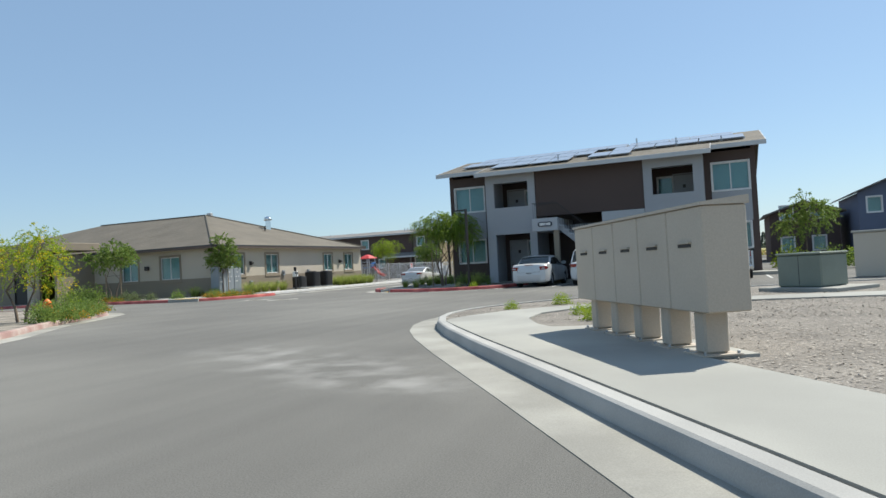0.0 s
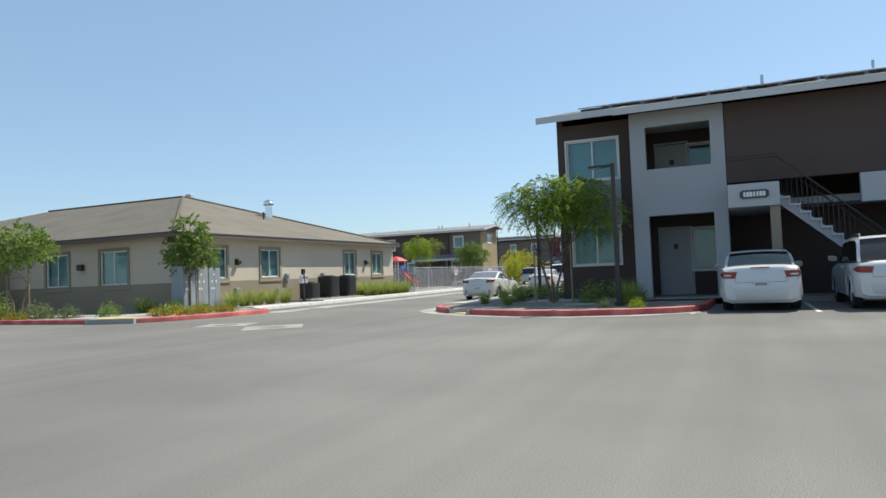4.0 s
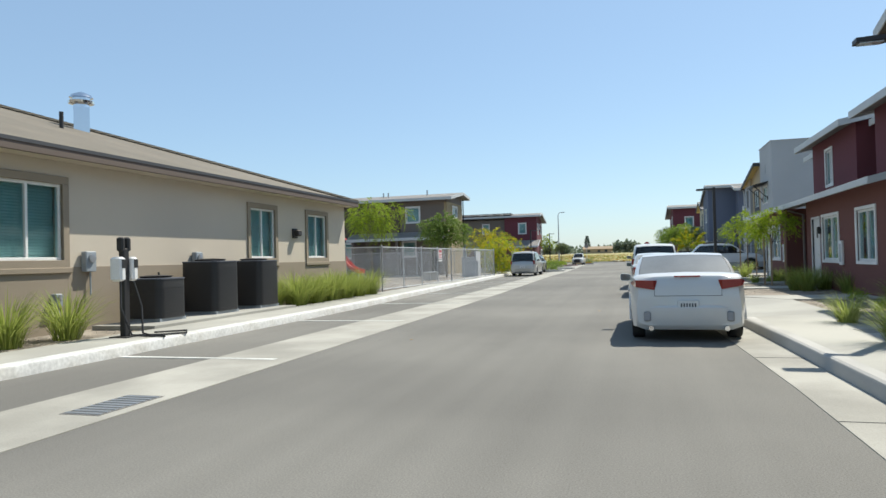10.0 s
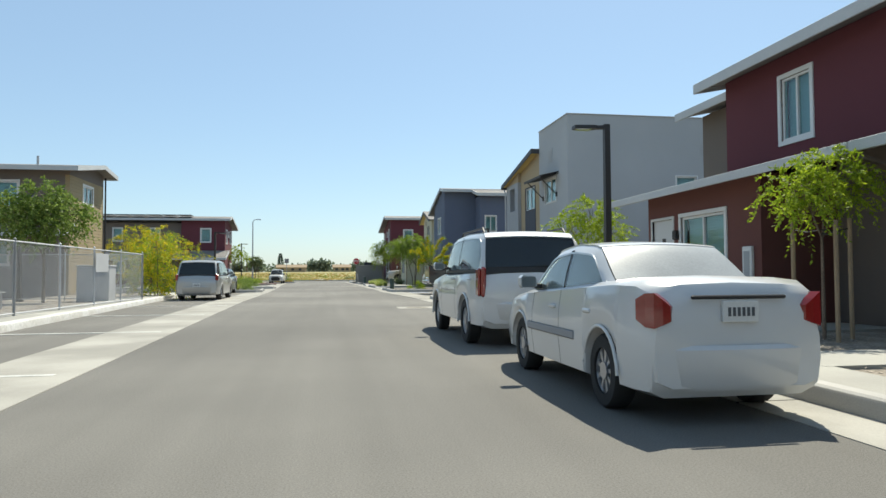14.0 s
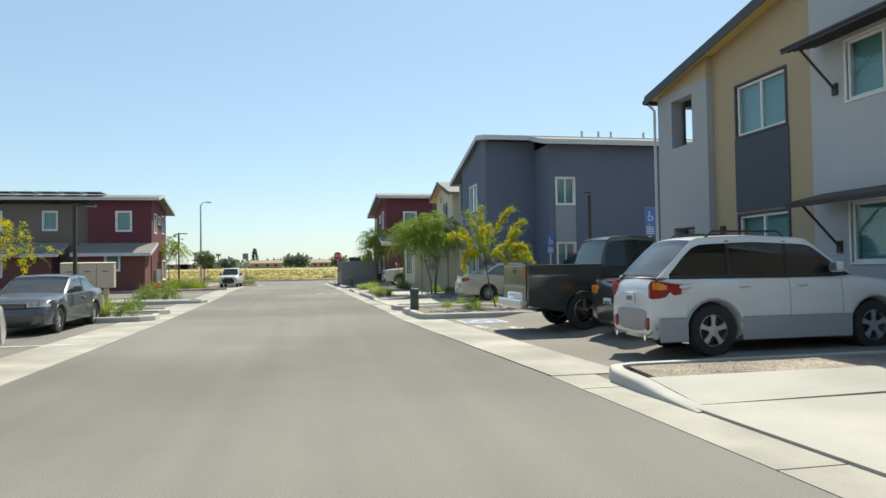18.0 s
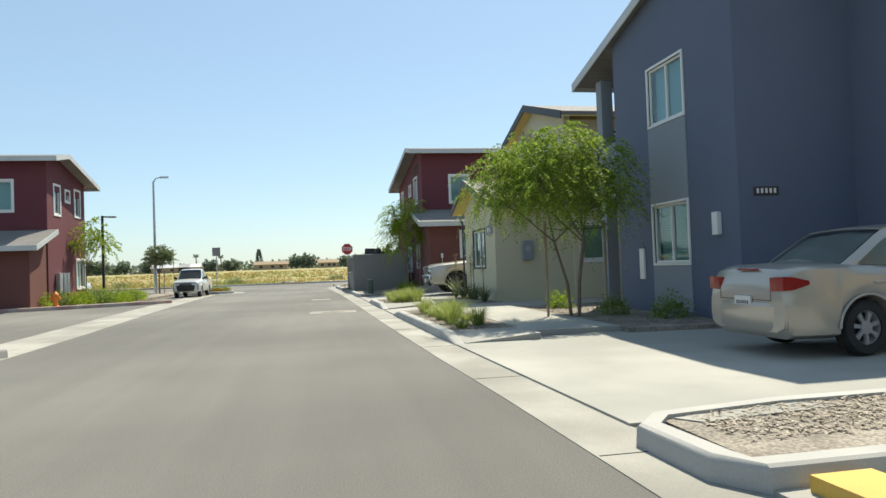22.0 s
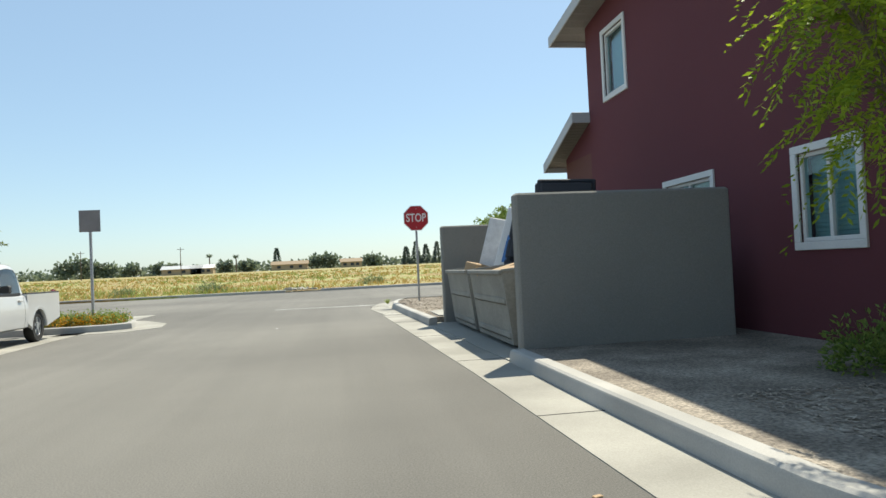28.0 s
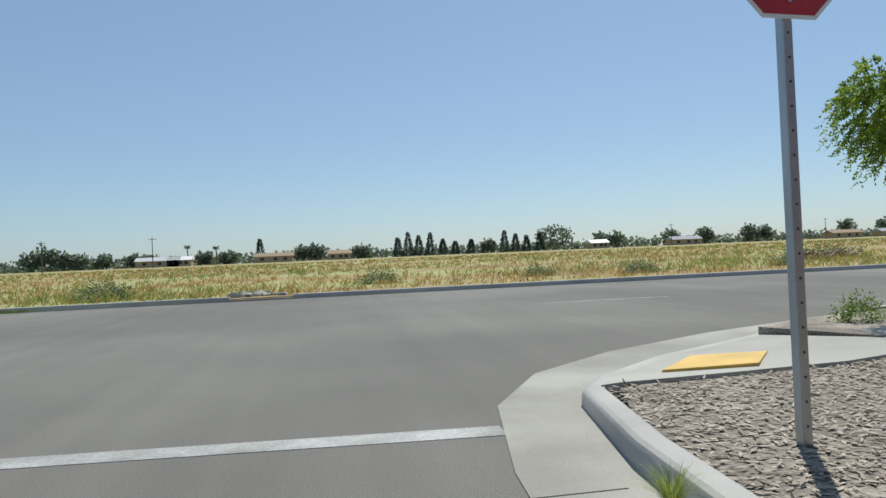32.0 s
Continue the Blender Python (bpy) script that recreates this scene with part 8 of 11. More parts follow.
tree("flowering_bush", "large bush covered in yellow blossom at the fence end", (-26.1, 74.2, 0.05), [(-0.3, 0, 0.8, 0.8, 0.7), (0.45, 0.3, 1.3, 0.75, 0.75), (0.0, -0.3, 2.1, 0.65, 0.6), (-0.8, 0.6, 1.6, 0.7, 0.8), (0.7, -0.3, 0.75, 0.6, 0.6)], L_BRIGHT, 420, 20, 0.07, 0.02, 0.35, 0.4, 3, 0.03, 0.5, (), L_YELLOW, 700, category="bush")
# before the red houses
tree("palo_verde", "wide palo verde full of yellow blossom on the parking island", (-28.2, 84.3, 0.1), [(-1.4, 0, 2.95, 0.75, 0.6), (-0.3, 0, 3.05, 0.8, 0.55), (0.6, 0.1, 2.5, 0.8, 0.5), (1.4, 0, 2.2, 0.65, 0.35), (2.1, 0, 1.9, 0.4, 0.25), (-0.5, 0.1, 2.2, 0.95, 0.6), (-2.1, 0, 2.4, 0.7, 0.6)], L_BRIGHT, 380, 22, 0.07, 0.014, 0.3, 0.42, 3, 0.04, 0.8, (), L_YELLOW, 900)
tree("staked_tree", "young staked tree before the red house", (-13.0, 52.3, 0.1), [(-0.4, 0, 1.95, 0.3, 0.26), (0.1, 0, 2.15, 0.34, 0.28), (0.5, 0.1, 1.95, 0.32, 0.22), (-0.1, 0, 1.72, 0.25, 0.2)], L_BRIGHT, 150, 22, 0.055, 0.018, 0.35, 0.3, 1, 0.022, 1.3, ((0.4, 0.0, 1.55), (-0.15, 0.35, 1.55), (-0.05, -0.3, 1.5)))
tree("staked_tree", "young staked tree behind the street lamp", (-12.3, 62.0, 0.1), [(-0.5, 0, 2.1, 0.5, 0.42), (0.15, 0, 2.45, 0.55, 0.45), (0.55, 0.1, 2.0, 0.5, 0.4)], L_BRIGHT, 210, 24, 0.065, 0.02, 0.3, 0.33, 1, 0.025, 1.3, ((0.35, 0.0, 1.5), (-0.3, 0.1, 1.5)))
# parking bay island
def palo_verde(label, at, stems, boughs, girth=0.021):
    """Thin stems and arching boughs with fine leaves; blossom strings along the outer parts."""
    t = thing("palo_verde", label, "tree", at)
    for st in stems:
        local("trunk", Shape().tube(st, [girth * (1.25 - 0.5 * k / (len(st) - 1)) for k in range(len(st))], 8), PALOBARK, t, "", 60)
    leaf, bloom = [], []
    for p, q, r, rich in boughs:
        p, q, r = (np.array(v) for v in (p, q, r))
        u = np.linspace(0, 1, 9)[:, None]
        path = p * (1 - u) ** 2 + 2 * q * u * (1 - u) + r * u ** 2
        local("limb", Shape().tube([tuple(float(c) for c in v) for v in path], [girth * 0.6 - (girth * 0.6 - 0.003) * k / 8 for k in range(9)], 6), PALOBARK, t, "", 60)
        n = 130
        w = RNG.uniform(0.25, 1.0, n)[:, None]
        c = p * (1 - w) ** 2 + 2 * q * w * (1 - w) + r * w ** 2
        d = (q - p) * (1 - w) + (r - q) * w
        d = d / np.maximum(np.linalg.norm(d, axis=1, keepdims=True), 1e-6) * 0.8 + RNG.normal(size=(n, 3)) * 0.6
        d /= np.linalg.norm(d, axis=1, keepdims=True)
        L = RNG.uniform(0.1, 0.3, n)
        s = np.linspace(0, 1, 14)
        pos = c[:, None, :] + d[:, None, :] * (s[None, :] * L[:, None])[..., None]
        pos[..., 2] -= 0.25 * L[:, None] * s[None, :] ** 2
        leaf.append(leaves(pos.reshape(-1, 3), RNG.normal(size=(n * 14, 3)) * 0.8 + np.repeat(d, 14, 0) * 0.5, 0.042, 0.013))
        m = int(30 * rich)
        if m:
            w = RNG.uniform(0.45, 1.0, m)[:, None]
            c = p * (1 - w) ** 2 + 2 * q * w * (1 - w) + r * w ** 2 + RNG.normal(size=(m, 3)) * 0.035
            c = np.repeat(c, 9, 0) + RNG.normal(size=(9 * m, 3)) * 0.028
            bloom.append(leaves(c, RNG.normal(size=(9 * m, 3)), 0.042, 0.038))
    mesh_of("crown", leaf, L_BRIGHT, t)
    mesh_of("blossom", bloom, L_YELLOW, t, "strings of yellow blossom")
    return t


PALOBARK = mat("green_bark", (0.10, 0.105, 0.05), 0.8, var=0.2, scale=0.3)
palo_verde("small multi-stemmed palo verde with strings of yellow blossom", (-13.1, 83.4, 0.1), [[(0, 0, -0.05), (-0.2, 0, 0.6), (-0.3, 0, 1.25)], [(0.1, 0.05, -0.05), (0.28, 0.1, 0.6), (0.3, 0.1, 1.25)]],
           [((-0.3, 0, 1.25), (-0.85, -0.1, 2.45), (-1.55, -0.2, 2.1), 1.3), ((-0.3, 0, 1.25), (-0.55, 0, 2.3), (-0.85, 0, 2.85), 0.5), ((-0.3, 0, 1.25), (-0.4, 0.2, 2.3), (-0.4, 0.2, 3.0), 1.0),
            ((-0.3, 0, 1.25), (0.0, -0.2, 2.7), (0.45, -0.2, 2.95), 1.5), ((0.3, 0.1, 1.25), (0.3, 0, 2.5), (0.95, 0.1, 2.6), 1.6), ((0.3, 0.1, 1.25), (0.6, 0.2, 2.4), (1.2, 0.3, 1.4), 1.9),
            ((-0.28, 0, 1.2), (-1.0, 0, 2.3), (-0.95, 0.1, 1.1), 1.8), ((-0.3, 0, 1.25), (-0.1, -0.3, 2.1), (0.3, -0.35, 1.2), 1.0), ((0.3, 0.1, 1.25), (0.7, 0, 2.1), (0.95, 0, 1.75), 1.3),
            ((-0.3, 0, 1.25), (-0.8, 0.3, 2.0), (-0.95, 0.3, 2.35), 1.1), ((0.3, 0.1, 1.25), (0.3, -0.3, 2.1), (0.6, -0.3, 2.3), 1.2), ((-0.3, 0, 1.2), (-0.7, -0.2, 1.9), (-0.8, -0.2, 1.55), 1.2), ((-0.3, 0, 1.25), (0.0, 0.1, 1.8), (0.4, 0.1, 1.9), 1.0),
            ((-0.3, 0, 1.25), (-0.2, 0.3, 2.0), (-0.1, 0.35, 2.5), 1.0), ((0.3, 0.1, 1.2), (0.5, -0.2, 1.7), (0.75, -0.25, 1.45), 1.1), ((-0.3, 0, 1.25), (-0.5, -0.3, 1.9), (-0.5, -0.4, 2.4), 1.0)])
# before the blue house
tree("pepper_tree", "green pepper tree with drooping fronds before the blue house", (-12.9, 94.7, 0.1), [(-1.5, 0, 2.85, 0.5, 0.45), (-0.9, 0.1, 3.2, 0.6, 0.45), (-0.1, 0.1, 3.45, 0.65, 0.42), (0.6, 0, 3.15, 0.6, 0.45), (-1.85, -0.1, 2.5, 0.3, 0.35), (-0.8, -0.4, 2.6, 0.65, 0.42), (0.1, -0.4, 2.6, 0.6, 0.4), (0.85, -0.2, 2.45, 0.42, 0.42), (-0.4, 0.3, 2.95, 0.85, 0.55)], L_PEPPER, 1250, 32, 0.066, 0.026, 0.5, 0.5, 3, 0.031, 1.5, ((0.7, 0.1, 1.9), (-0.55, 0.1, 1.9)), frond=True)
tree("pepper_tree", "airy young pepper tree before the red end house", (-13.55, 112.75, 0.1), [(-0.85, 0, 3.5, 0.42, 0.45), (-0.25, 0, 3.85, 0.42, 0.4), (0.3, 0, 3.8, 0.3, 0.4), (-1.05, 0, 2.8, 0.35, 0.45), (-0.3, 0.1, 3.1, 0.55, 0.5), (0.6, 0, 2.75, 0.4, 0.4), (-0.75, 0, 2.15, 0.35, 0.4), (0.1, 0.1, 2.4, 0.45, 0.4), (0.85, 0, 2.35, 0.22, 0.35)], L_BRIGHT, 620, 30, 0.075, 0.024, 0.42, 0.45, 2, 0.03, 1.3, ((0.3, 0.1, 1.7), (-0.25, 0.1, 1.7)), frond=True)
# before the far end house
tree("young_tree", "bright young tree before the red end house", (-28.6, 116.6, 0.1), [(-0.6, 0, 2.9, 0.6, 0.45), (0.3, 0, 3.4, 0.6, 0.45), (0.7, 0, 2.7, 0.55, 0.4)], L_BRIGHT, 110, 20, 0.10, 0.035, 0.4, 0.45, 1, 0.03, 1.6)
tree("round_tree", "round grey-green tree below the tall street light", (-27.6, 127.2, 0.1), [(0, 0, 2.5, 0.55, 0.42), (-0.42, 0.1, 2.2, 0.4, 0.36), (0.42, 0, 2.25, 0.4, 0.36)], L_OLIVE, 190, 22, 0.11, 0.028, 0.1, 0.32, 1, 0.045, 1.2, ((0.3, 0, 1.5),))
# at the crossing
tree("staked_tree", "young staked tree in the pavement at the crossing", (-10.58, 133.15, 0.1), [(-0.35, 0, 2.75, 0.5, 0.55), (0.25, 0, 2.9, 0.5, 0.5), (0.8, 0, 2.45, 0.45, 0.35), (-0.1, 0, 2.3, 0.45, 0.35)], L_PEPPER, 700, 28, 0.046, 0.018, 0.35, 0.28, 1, 0.022, 1.7, ((0.33, 0.05, 1.9), (-0.33, 0.0, 1.9)))
tree("young_tree", "leafy young tree behind the enclosure wall", (-14.28, 123.05, 0.1), [(-0.45, 0, 1.75, 0.42, 0.35), (0.2, 0.1, 2.0, 0.5, 0.35), (0.75, 0, 1.85, 0.45, 0.35)], L_MID, 300, 24, 0.06, 0.018, 0.45, 0.35, 1, 0.03, 1.2)
# behind the mailboxes
tree("tree", "leafy green tree beyond the mailboxes", (6.6, 40.5, 0.1), [(-0.6, 0, 2.4, 0.7, 0.7), (0.5, 0.2, 2.9, 0.8, 0.7), (0.1, 0, 3.7, 0.5, 0.4)], L_MID, 170, 20, 0.11, 0.04, 0.3, 0.45, 1, 0.05, 1.4)
tree("tree", "bushy green tree beside the lane", (11.4, 34.5, 0.1), [(-0.4, 0, 2.2, 0.8, 0.9), (0.6, 0.2, 3.1, 0.8, 0.8), (1.2, 0, 2.2, 0.8, 0.9)], L_MID, 170, 20, 0.11, 0.04, 0.3, 0.45, 1, 0.05, 1.2)


# --- tufts and shrubs: a few shapes of each, set out along the beds ---
def blades(n, h, r0, spread, wd):
    a = RNG.uniform(0, 2 * math.pi, n)
    b = np.stack([np.cos(a), np.sin(a), 0 * a], 1)
    c = b * (RNG.uniform(0, 1, n) ** 0.5 * r0)[:, None]
    H = h * RNG.uniform(0.55, 1.1, n)
    sp = spread * RNG.uniform(0.2, 1.15, n)
    sd = np.stack([-np.sin(a), np.cos(a), 0 * a], 1)
    vs = []
    for k, w in ((0.0, 1.0), (0.4, 0.95), (0.75, 0.7), (1.0, 0.08)):
        p = c + b * (sp * k ** 1.8)[:, None]
        p[:, 2] = H * (k - 0.28 * k ** 3 * np.minimum(sp / np.maximum(H, 0.01), 1.6))
        vs += [p - sd * wd * w / 2, p + sd * wd * w / 2]
    v = np.stack(vs, 1).reshape(-1, 3)
    f = []
    for i in range(n):
        o = 8 * i
        f += [(o, o + 1, o + 3, o + 2), (o + 2, o + 3, o + 5, o + 4), (o + 4, o + 5, o + 7, o + 6)]
    return v, np.array(f)


def plain_mesh(name, block, material):
    me = bpy.data.meshes.new(name)
    me.from_pydata(block[0].tolist(), [], [tuple(int(i) for i in q) for q in block[1]])
    me.materials.append(material)
    return me


TUFTS = [plain_mesh("grass_tuft", blades(300, 0.64, 0.15, 0.58, 0.0095), L_GRASS) for _ in range(3)]
FLAT = [plain_mesh("grass_tuft", blades(240, 0.42, 0.16, 0.6, 0.010), L_GRASS) for _ in range(3)]


def mound(n, r, h, ln, wd):
    u = RNG.normal(size=(n, 3))
    u /= np.linalg.norm(u, axis=1, keepdims=True)
    u[:, 2] = np.abs(u[:, 2])
    k = RNG.uniform(0.45, 1, n)[:, None] * (1 + 0.22 * np.sin(5 * np.arctan2(u[:, 1], u[:, 0]) + 1.3)[:, None])
    return leaves(u * k * np.array((r, r, h)), u + RNG.normal(size=(n, 3)) * 0.7, ln, wd)


SHRUBS = [plain_mesh("shrub", mound(900, 0.42, 0.5, 0.075, 0.03), m) for m in (L_MID, L_BRIGHT, L_OLIVE)]
DARKMOUND = plain_mesh("shrub", mound(1100, 0.55, 0.55, 0.07, 0.03), L_MID)
ORANGE = [plain_mesh("flower_clump", mound(420, 0.4, 0.28, 0.05, 0.04), L_ORANGE) for _ in range(2)]


def place(me, name, label, category, x, y, s=1.0, z=0.115, h=1.0, group="plants in the beds"):
    ob = new(name, me)
    ob.matrix_basis = pose(x, y, z, 0, 0, float(RNG.uniform(0, 360))) @ Matrix.Diagonal((s, s, s * h, 1))
    return tagged(ob, label, category, group)


def tuft(x, y, s=1.0, flat=False, label="tuft of long green grass blades in the bed"):
    return place((FLAT if flat else TUFTS)[int(RNG.integers(0, 3))], "grass_tuft", label, "grass", x, y, s)


def shrub(x, y, s=1.0, k=0, label="small rounded green shrub in the bed", h=1.0):
    return place(DARKMOUND if k == 3 else SHRUBS[k], "shrub", label, "shrub", x, y, s, h=h)


def flowers(x, y, s=1.0):
    place(SHRUBS[0], "shrub", "low green leaves below orange flowers", "shrub", x + 0.08, y, s * 0.95, h=0.75)
    return place(ORANGE[int(RNG.integers(0, 2))], "flower_clump", "clump of small orange flowers", "flowers", x, y, s)


# clubhouse wall
for y in (33.6, 34.4, 35.25, 36.15, 37.2):
    tuft(-25.55, y, 1.35)
for k in range(12):
    tuft(-25.8 + 0.4 * (k % 2), 43.9 + 0.48 * k, 1.3 + 0.12 * (k % 3))
for x, y, s in ((-24.4, 29.3, 1.0), (-25.2, 30.0, 1.1), (-24.6, 30.6, 0.9), (-24.0, 30.2, 1.0), (-26.3, 30.3, 1.0)):
    flowers(x, y, s)
for x, y, s in ((-23.9, 28.2, 1.0), (-23.3, 29.3, 1.0), (-23.0, 30.3, 0.9), (-23.8, 30.9, 0.8), (-23.2, 28.6, 0.8), (-30.5, 27.3, 1.1), (-29.9, 27.4, 0.9)):
    flowers(x, y, s)
tuft(-26.6, 30.0, 1.25)
tuft(-25.9, 30.9, 1.0)
for x, y, k, s in ((-33.8, 28.9, 3, 1.9), (-35.2, 28.8, 3, 1.8), (-32.4, 27.6, 0, 1.3), (-29.8, 28.0, 2, 1.2), (-29.0, 27.8, 2, 1.0), (-28.0, 28.0, 2, 0.9), (-26.0, 28.0, 0, 1.0)):
    shrub(x, y, s, k)
# entrance bed
for k in range(16):
    a, b = k % 8, k // 8
    (flowers if k % 3 == 1 else shrub)(-15.6 - 0.55 * a, 12.9 + 0.62 * a - 0.9 * b, 0.9 + 0.1 * (k % 3))
for k in range(6):
    shrub(-19.5 - 0.8 * k, 16.6 + 0.22 * k, 1.0, k % 3)
# mailbox island weeds
for x, y, s in ((0.1, 10.4, 0.6), (0.55, 9.3, 0.8), (0.2, 11.1, 0.45), (-1.7, 12.2, 0.55), (-0.9, 13.4, 0.75)):
    shrub(x, y, s * 0.7, 1, "pale green weed in the gravel")
for x, y, k, s in ((5.6, 38.6, 1, 2.2), (7.4, 38.4, 0, 2.0), (9.2, 37.0, 1, 2.4), (8.4, 36.6, 0, 1.8), (10.6, 34.0, 1, 2.0)):
    shrub(x, y, s, k, "large green bush beside the far kerb")
# the corner bed of the apartment house
for x, y, s in ((-13.7, 31.9, 0.75), (-12.6, 30.9, 0.8), (-13.0, 33.6, 0.9), (-12.0, 33.9, 0.9), (-14.1, 35.0, 0.9), (-13.4, 35.8, 1.1), (-14.3, 37.2, 1.0), (-13.6, 38.7, 1.0), (-12.7, 40.0, 0.9), (-14.2, 39.7, 0.8)):
    tuft(x, y, s)
for x, y, s, k in ((-9.2, 28.4, 0.5, 2), (-8.4, 28.2, 0.5, 1), (-10.0, 31.0, 1.2, 0), (-8.8, 30.9, 1.0, 0), (-11.9, 36.0, 1.3, 0), (-12.4, 34.9, 1.1, 0)):
    shrub(x, y, s, k)
tuft(-8.9, 29.9, 1.25)
# before the red houses
for x, y, s in ((-12.4, 43.0, 1.0), (-11.6, 44.0, 1.0), (-12.1, 47.6, 1.0), (-11.1, 48.6, 1.2), (-12.2, 49.4, 1.15), (-13.3, 53.6, 0.6), (-12.2, 55.4, 0.9), (-12.8, 59.6, 0.9), (-13.7, 64.3, 1.0), (-11.9, 65.0, 1.1), (-12.9, 63.6, 0.9)):
    tuft(x, y, s)
for x, y in ((-12.75, 48.7), (-12.95, 49.15)):
    tuft(x, y, 1.15)
for x, y in ((-12.6, 54.6), (-13.2, 60.6), (-12.6, 45.0), (-13.0, 42.0)):
    shrub(x, y, 0.5, 1, "sparse green weed in the mulch")
# parking bay island
for x, y, s in ((-12.0, 83.3, 0.85), (-11.0, 83.4, 0.85), (-10.3, 83.6, 0.95), (-9.7, 83.4, 0.9), (-9.2, 83.8, 0.8)):
    tuft(x, y, s)
for x, y, s in ((-14.1, 82.3, 0.75), (-14.5, 84.0, 0.45)):
    shrub(x, y, s, 1)
for x, y in ((-13.6, 86.0), (-12.4, 85.9), (-11.3, 86.0)):
    shrub(x, y, 0.45, 1, "sparse green weed in the mulch strip")
# beds along the kerb
for k in range(10):
    tuft(-15.5 + 0.4 * (k % 2), 93.4 + 0.5 * k, 0.6 + 0.08 * (k % 3), k % 3 == 0)
for k in range(9):
    tuft(-15.55 + 0.35 * (k % 3), 102.95 + 0.26 * k, 0.62 + 0.1 * (k % 3), k % 4 == 0)
for x, y, s in ((-14.85, 104.6, 0.55), (-14.95, 102.85, 0.7), (-15.3, 102.8, 0.65), (-14.8, 103.3, 0.6)):
    tuft(x, y, s)
for x, y, k, s in ((-12.4, 97.0, 1, 0.8), (-12.2, 94.5, 0, 0.8), (-11.7, 93.2, 0, 0.9), (-14.1, 111.1, 1, 0.9), (-13.0, 111.1, 1, 0.6), (-14.0, 113.4, 0, 0.85), (-13.4, 113.6, 0, 0.9)):
    shrub(x, y, s, k)
for x, y, s, n in ((-13.2, 105.0, 0.8, 1.5), (-13.2, 103.75, 0.6, 0.0), (-13.15, 102.85, 0.55, 1.35), (-13.15, 102.45, 0.6, 1.7), (-13.15, 101.2, 0.6, 1.6)):
    t = thing("yucca", "red yucca with dry grey-green blades and a tall flower stalk", "yucca", (x, y, 0.11), "yuccas along the cream wall")
    bv, bf = blades(58, 0.62 * s / 0.6, 0.05, 0.75, 0.024)
    bv, bf = np.asarray(bv), np.asarray(bf)
    m = len(bv) // 58
    for i in range(58):
        mesh_of("blade", [(bv[i * m:(i + 1) * m], bf[bf[:, 0] // m == i] - i * m)], L_YUCCA, t)
    if n:
        lean = float(RNG.uniform(-0.07, 0.07))
        local("stalk", Shape().tube([(0, 0, 0.0), (lean * 0.4, 0, n * 0.5), (lean, 0, n)], [0.011, 0.009, 0.004], 5), BARK, t)
        q = RNG.uniform(0.55, 1.0, 110)
        c = np.stack([lean * q, 0 * q, n * q], 1) + RNG.normal(size=(110, 3)) * np.array((0.028, 0.028, 0.01))
        mesh_of("flower", [leaves(c, RNG.normal(size=(110, 3)) + np.array((0, 0, -0.3)), 0.065, 0.024)], L_DRYFLOWER, t, "faded flowers along the stalk")
# islands of the side parking
for k in range(9):
    (tuft if k % 2 else shrub)(-23.6 - 0.62 * k, 83.9 + 0.25 * (k % 2), 0.85)
for k in range(4):
    shrub(-24.1 - 0.9 * k, 87.0, 0.9, k % 3)
for x, y, s, k in ((-24.5, 95.2, 1.1, 0), (-25.6, 96.0, 1.2, 0), (-26.0, 97.0, 1.2, 2), (-29.5, 96.9, 1.6, 2), (-30.8, 97.0, 1.7, 2), (-25.2, 96.8, 1.3, 0)):
    shrub(x, y, s, k)
# bed of the end house
for k in range(26):
    a, b = k % 9, k // 9
    shrub(-26.2 - 0.75 * a + 0.1 * b, 113.6 - 0.22 * a + 0.75 * b + 0.3 * (k % 2), 0.95 + 0.2 * (k % 3), (1, 0, 1, 2)[k % 4])
for k in range(7):
    shrub(-27.0 - 0.3 * (k % 2), 116.4 + 0.6 * k, 0.9, 1)
for k in range(12):
    flowers(-23.53 - 0.4 * (k % 6), 125.35 + 0.7 * (k // 6) + 0.1 * (k % 6), 0.85)
# bed at the crossing
for x, y, s, k in ((-14.53, 127.55, 0.58, 1), (-14.78, 128.85, 0.36, 1), (-11.23, 130.35, 0.8, 0), (-11.73, 132.85, 0.68, 0), (-15.13, 125.55, 0.5, 1), (-12.03, 126.85, 0.8, 1), (-9.43, 132.25, 0.9, 0)):
    shrub(x, y, s, k)
tuft(-16.78, 128.05, 0.25)


# --- chips of bark and stones in the beds next to the way ---
def inside(c, poly):
    """Which points lie in a plan outline."""
    hit = np.zeros(len(c), bool)
    for (x0, y0), (x1, y1) in zip(poly, poly[1:] + poly[:1]):
        if y0 != y1:
            hit ^= ((c[:, 1] > y0) != (c[:, 1] > y1)) & (c[:, 0] < x0 + (x1 - x0) * (c[:, 1] - y0) / (y1 - y0))
    return hit


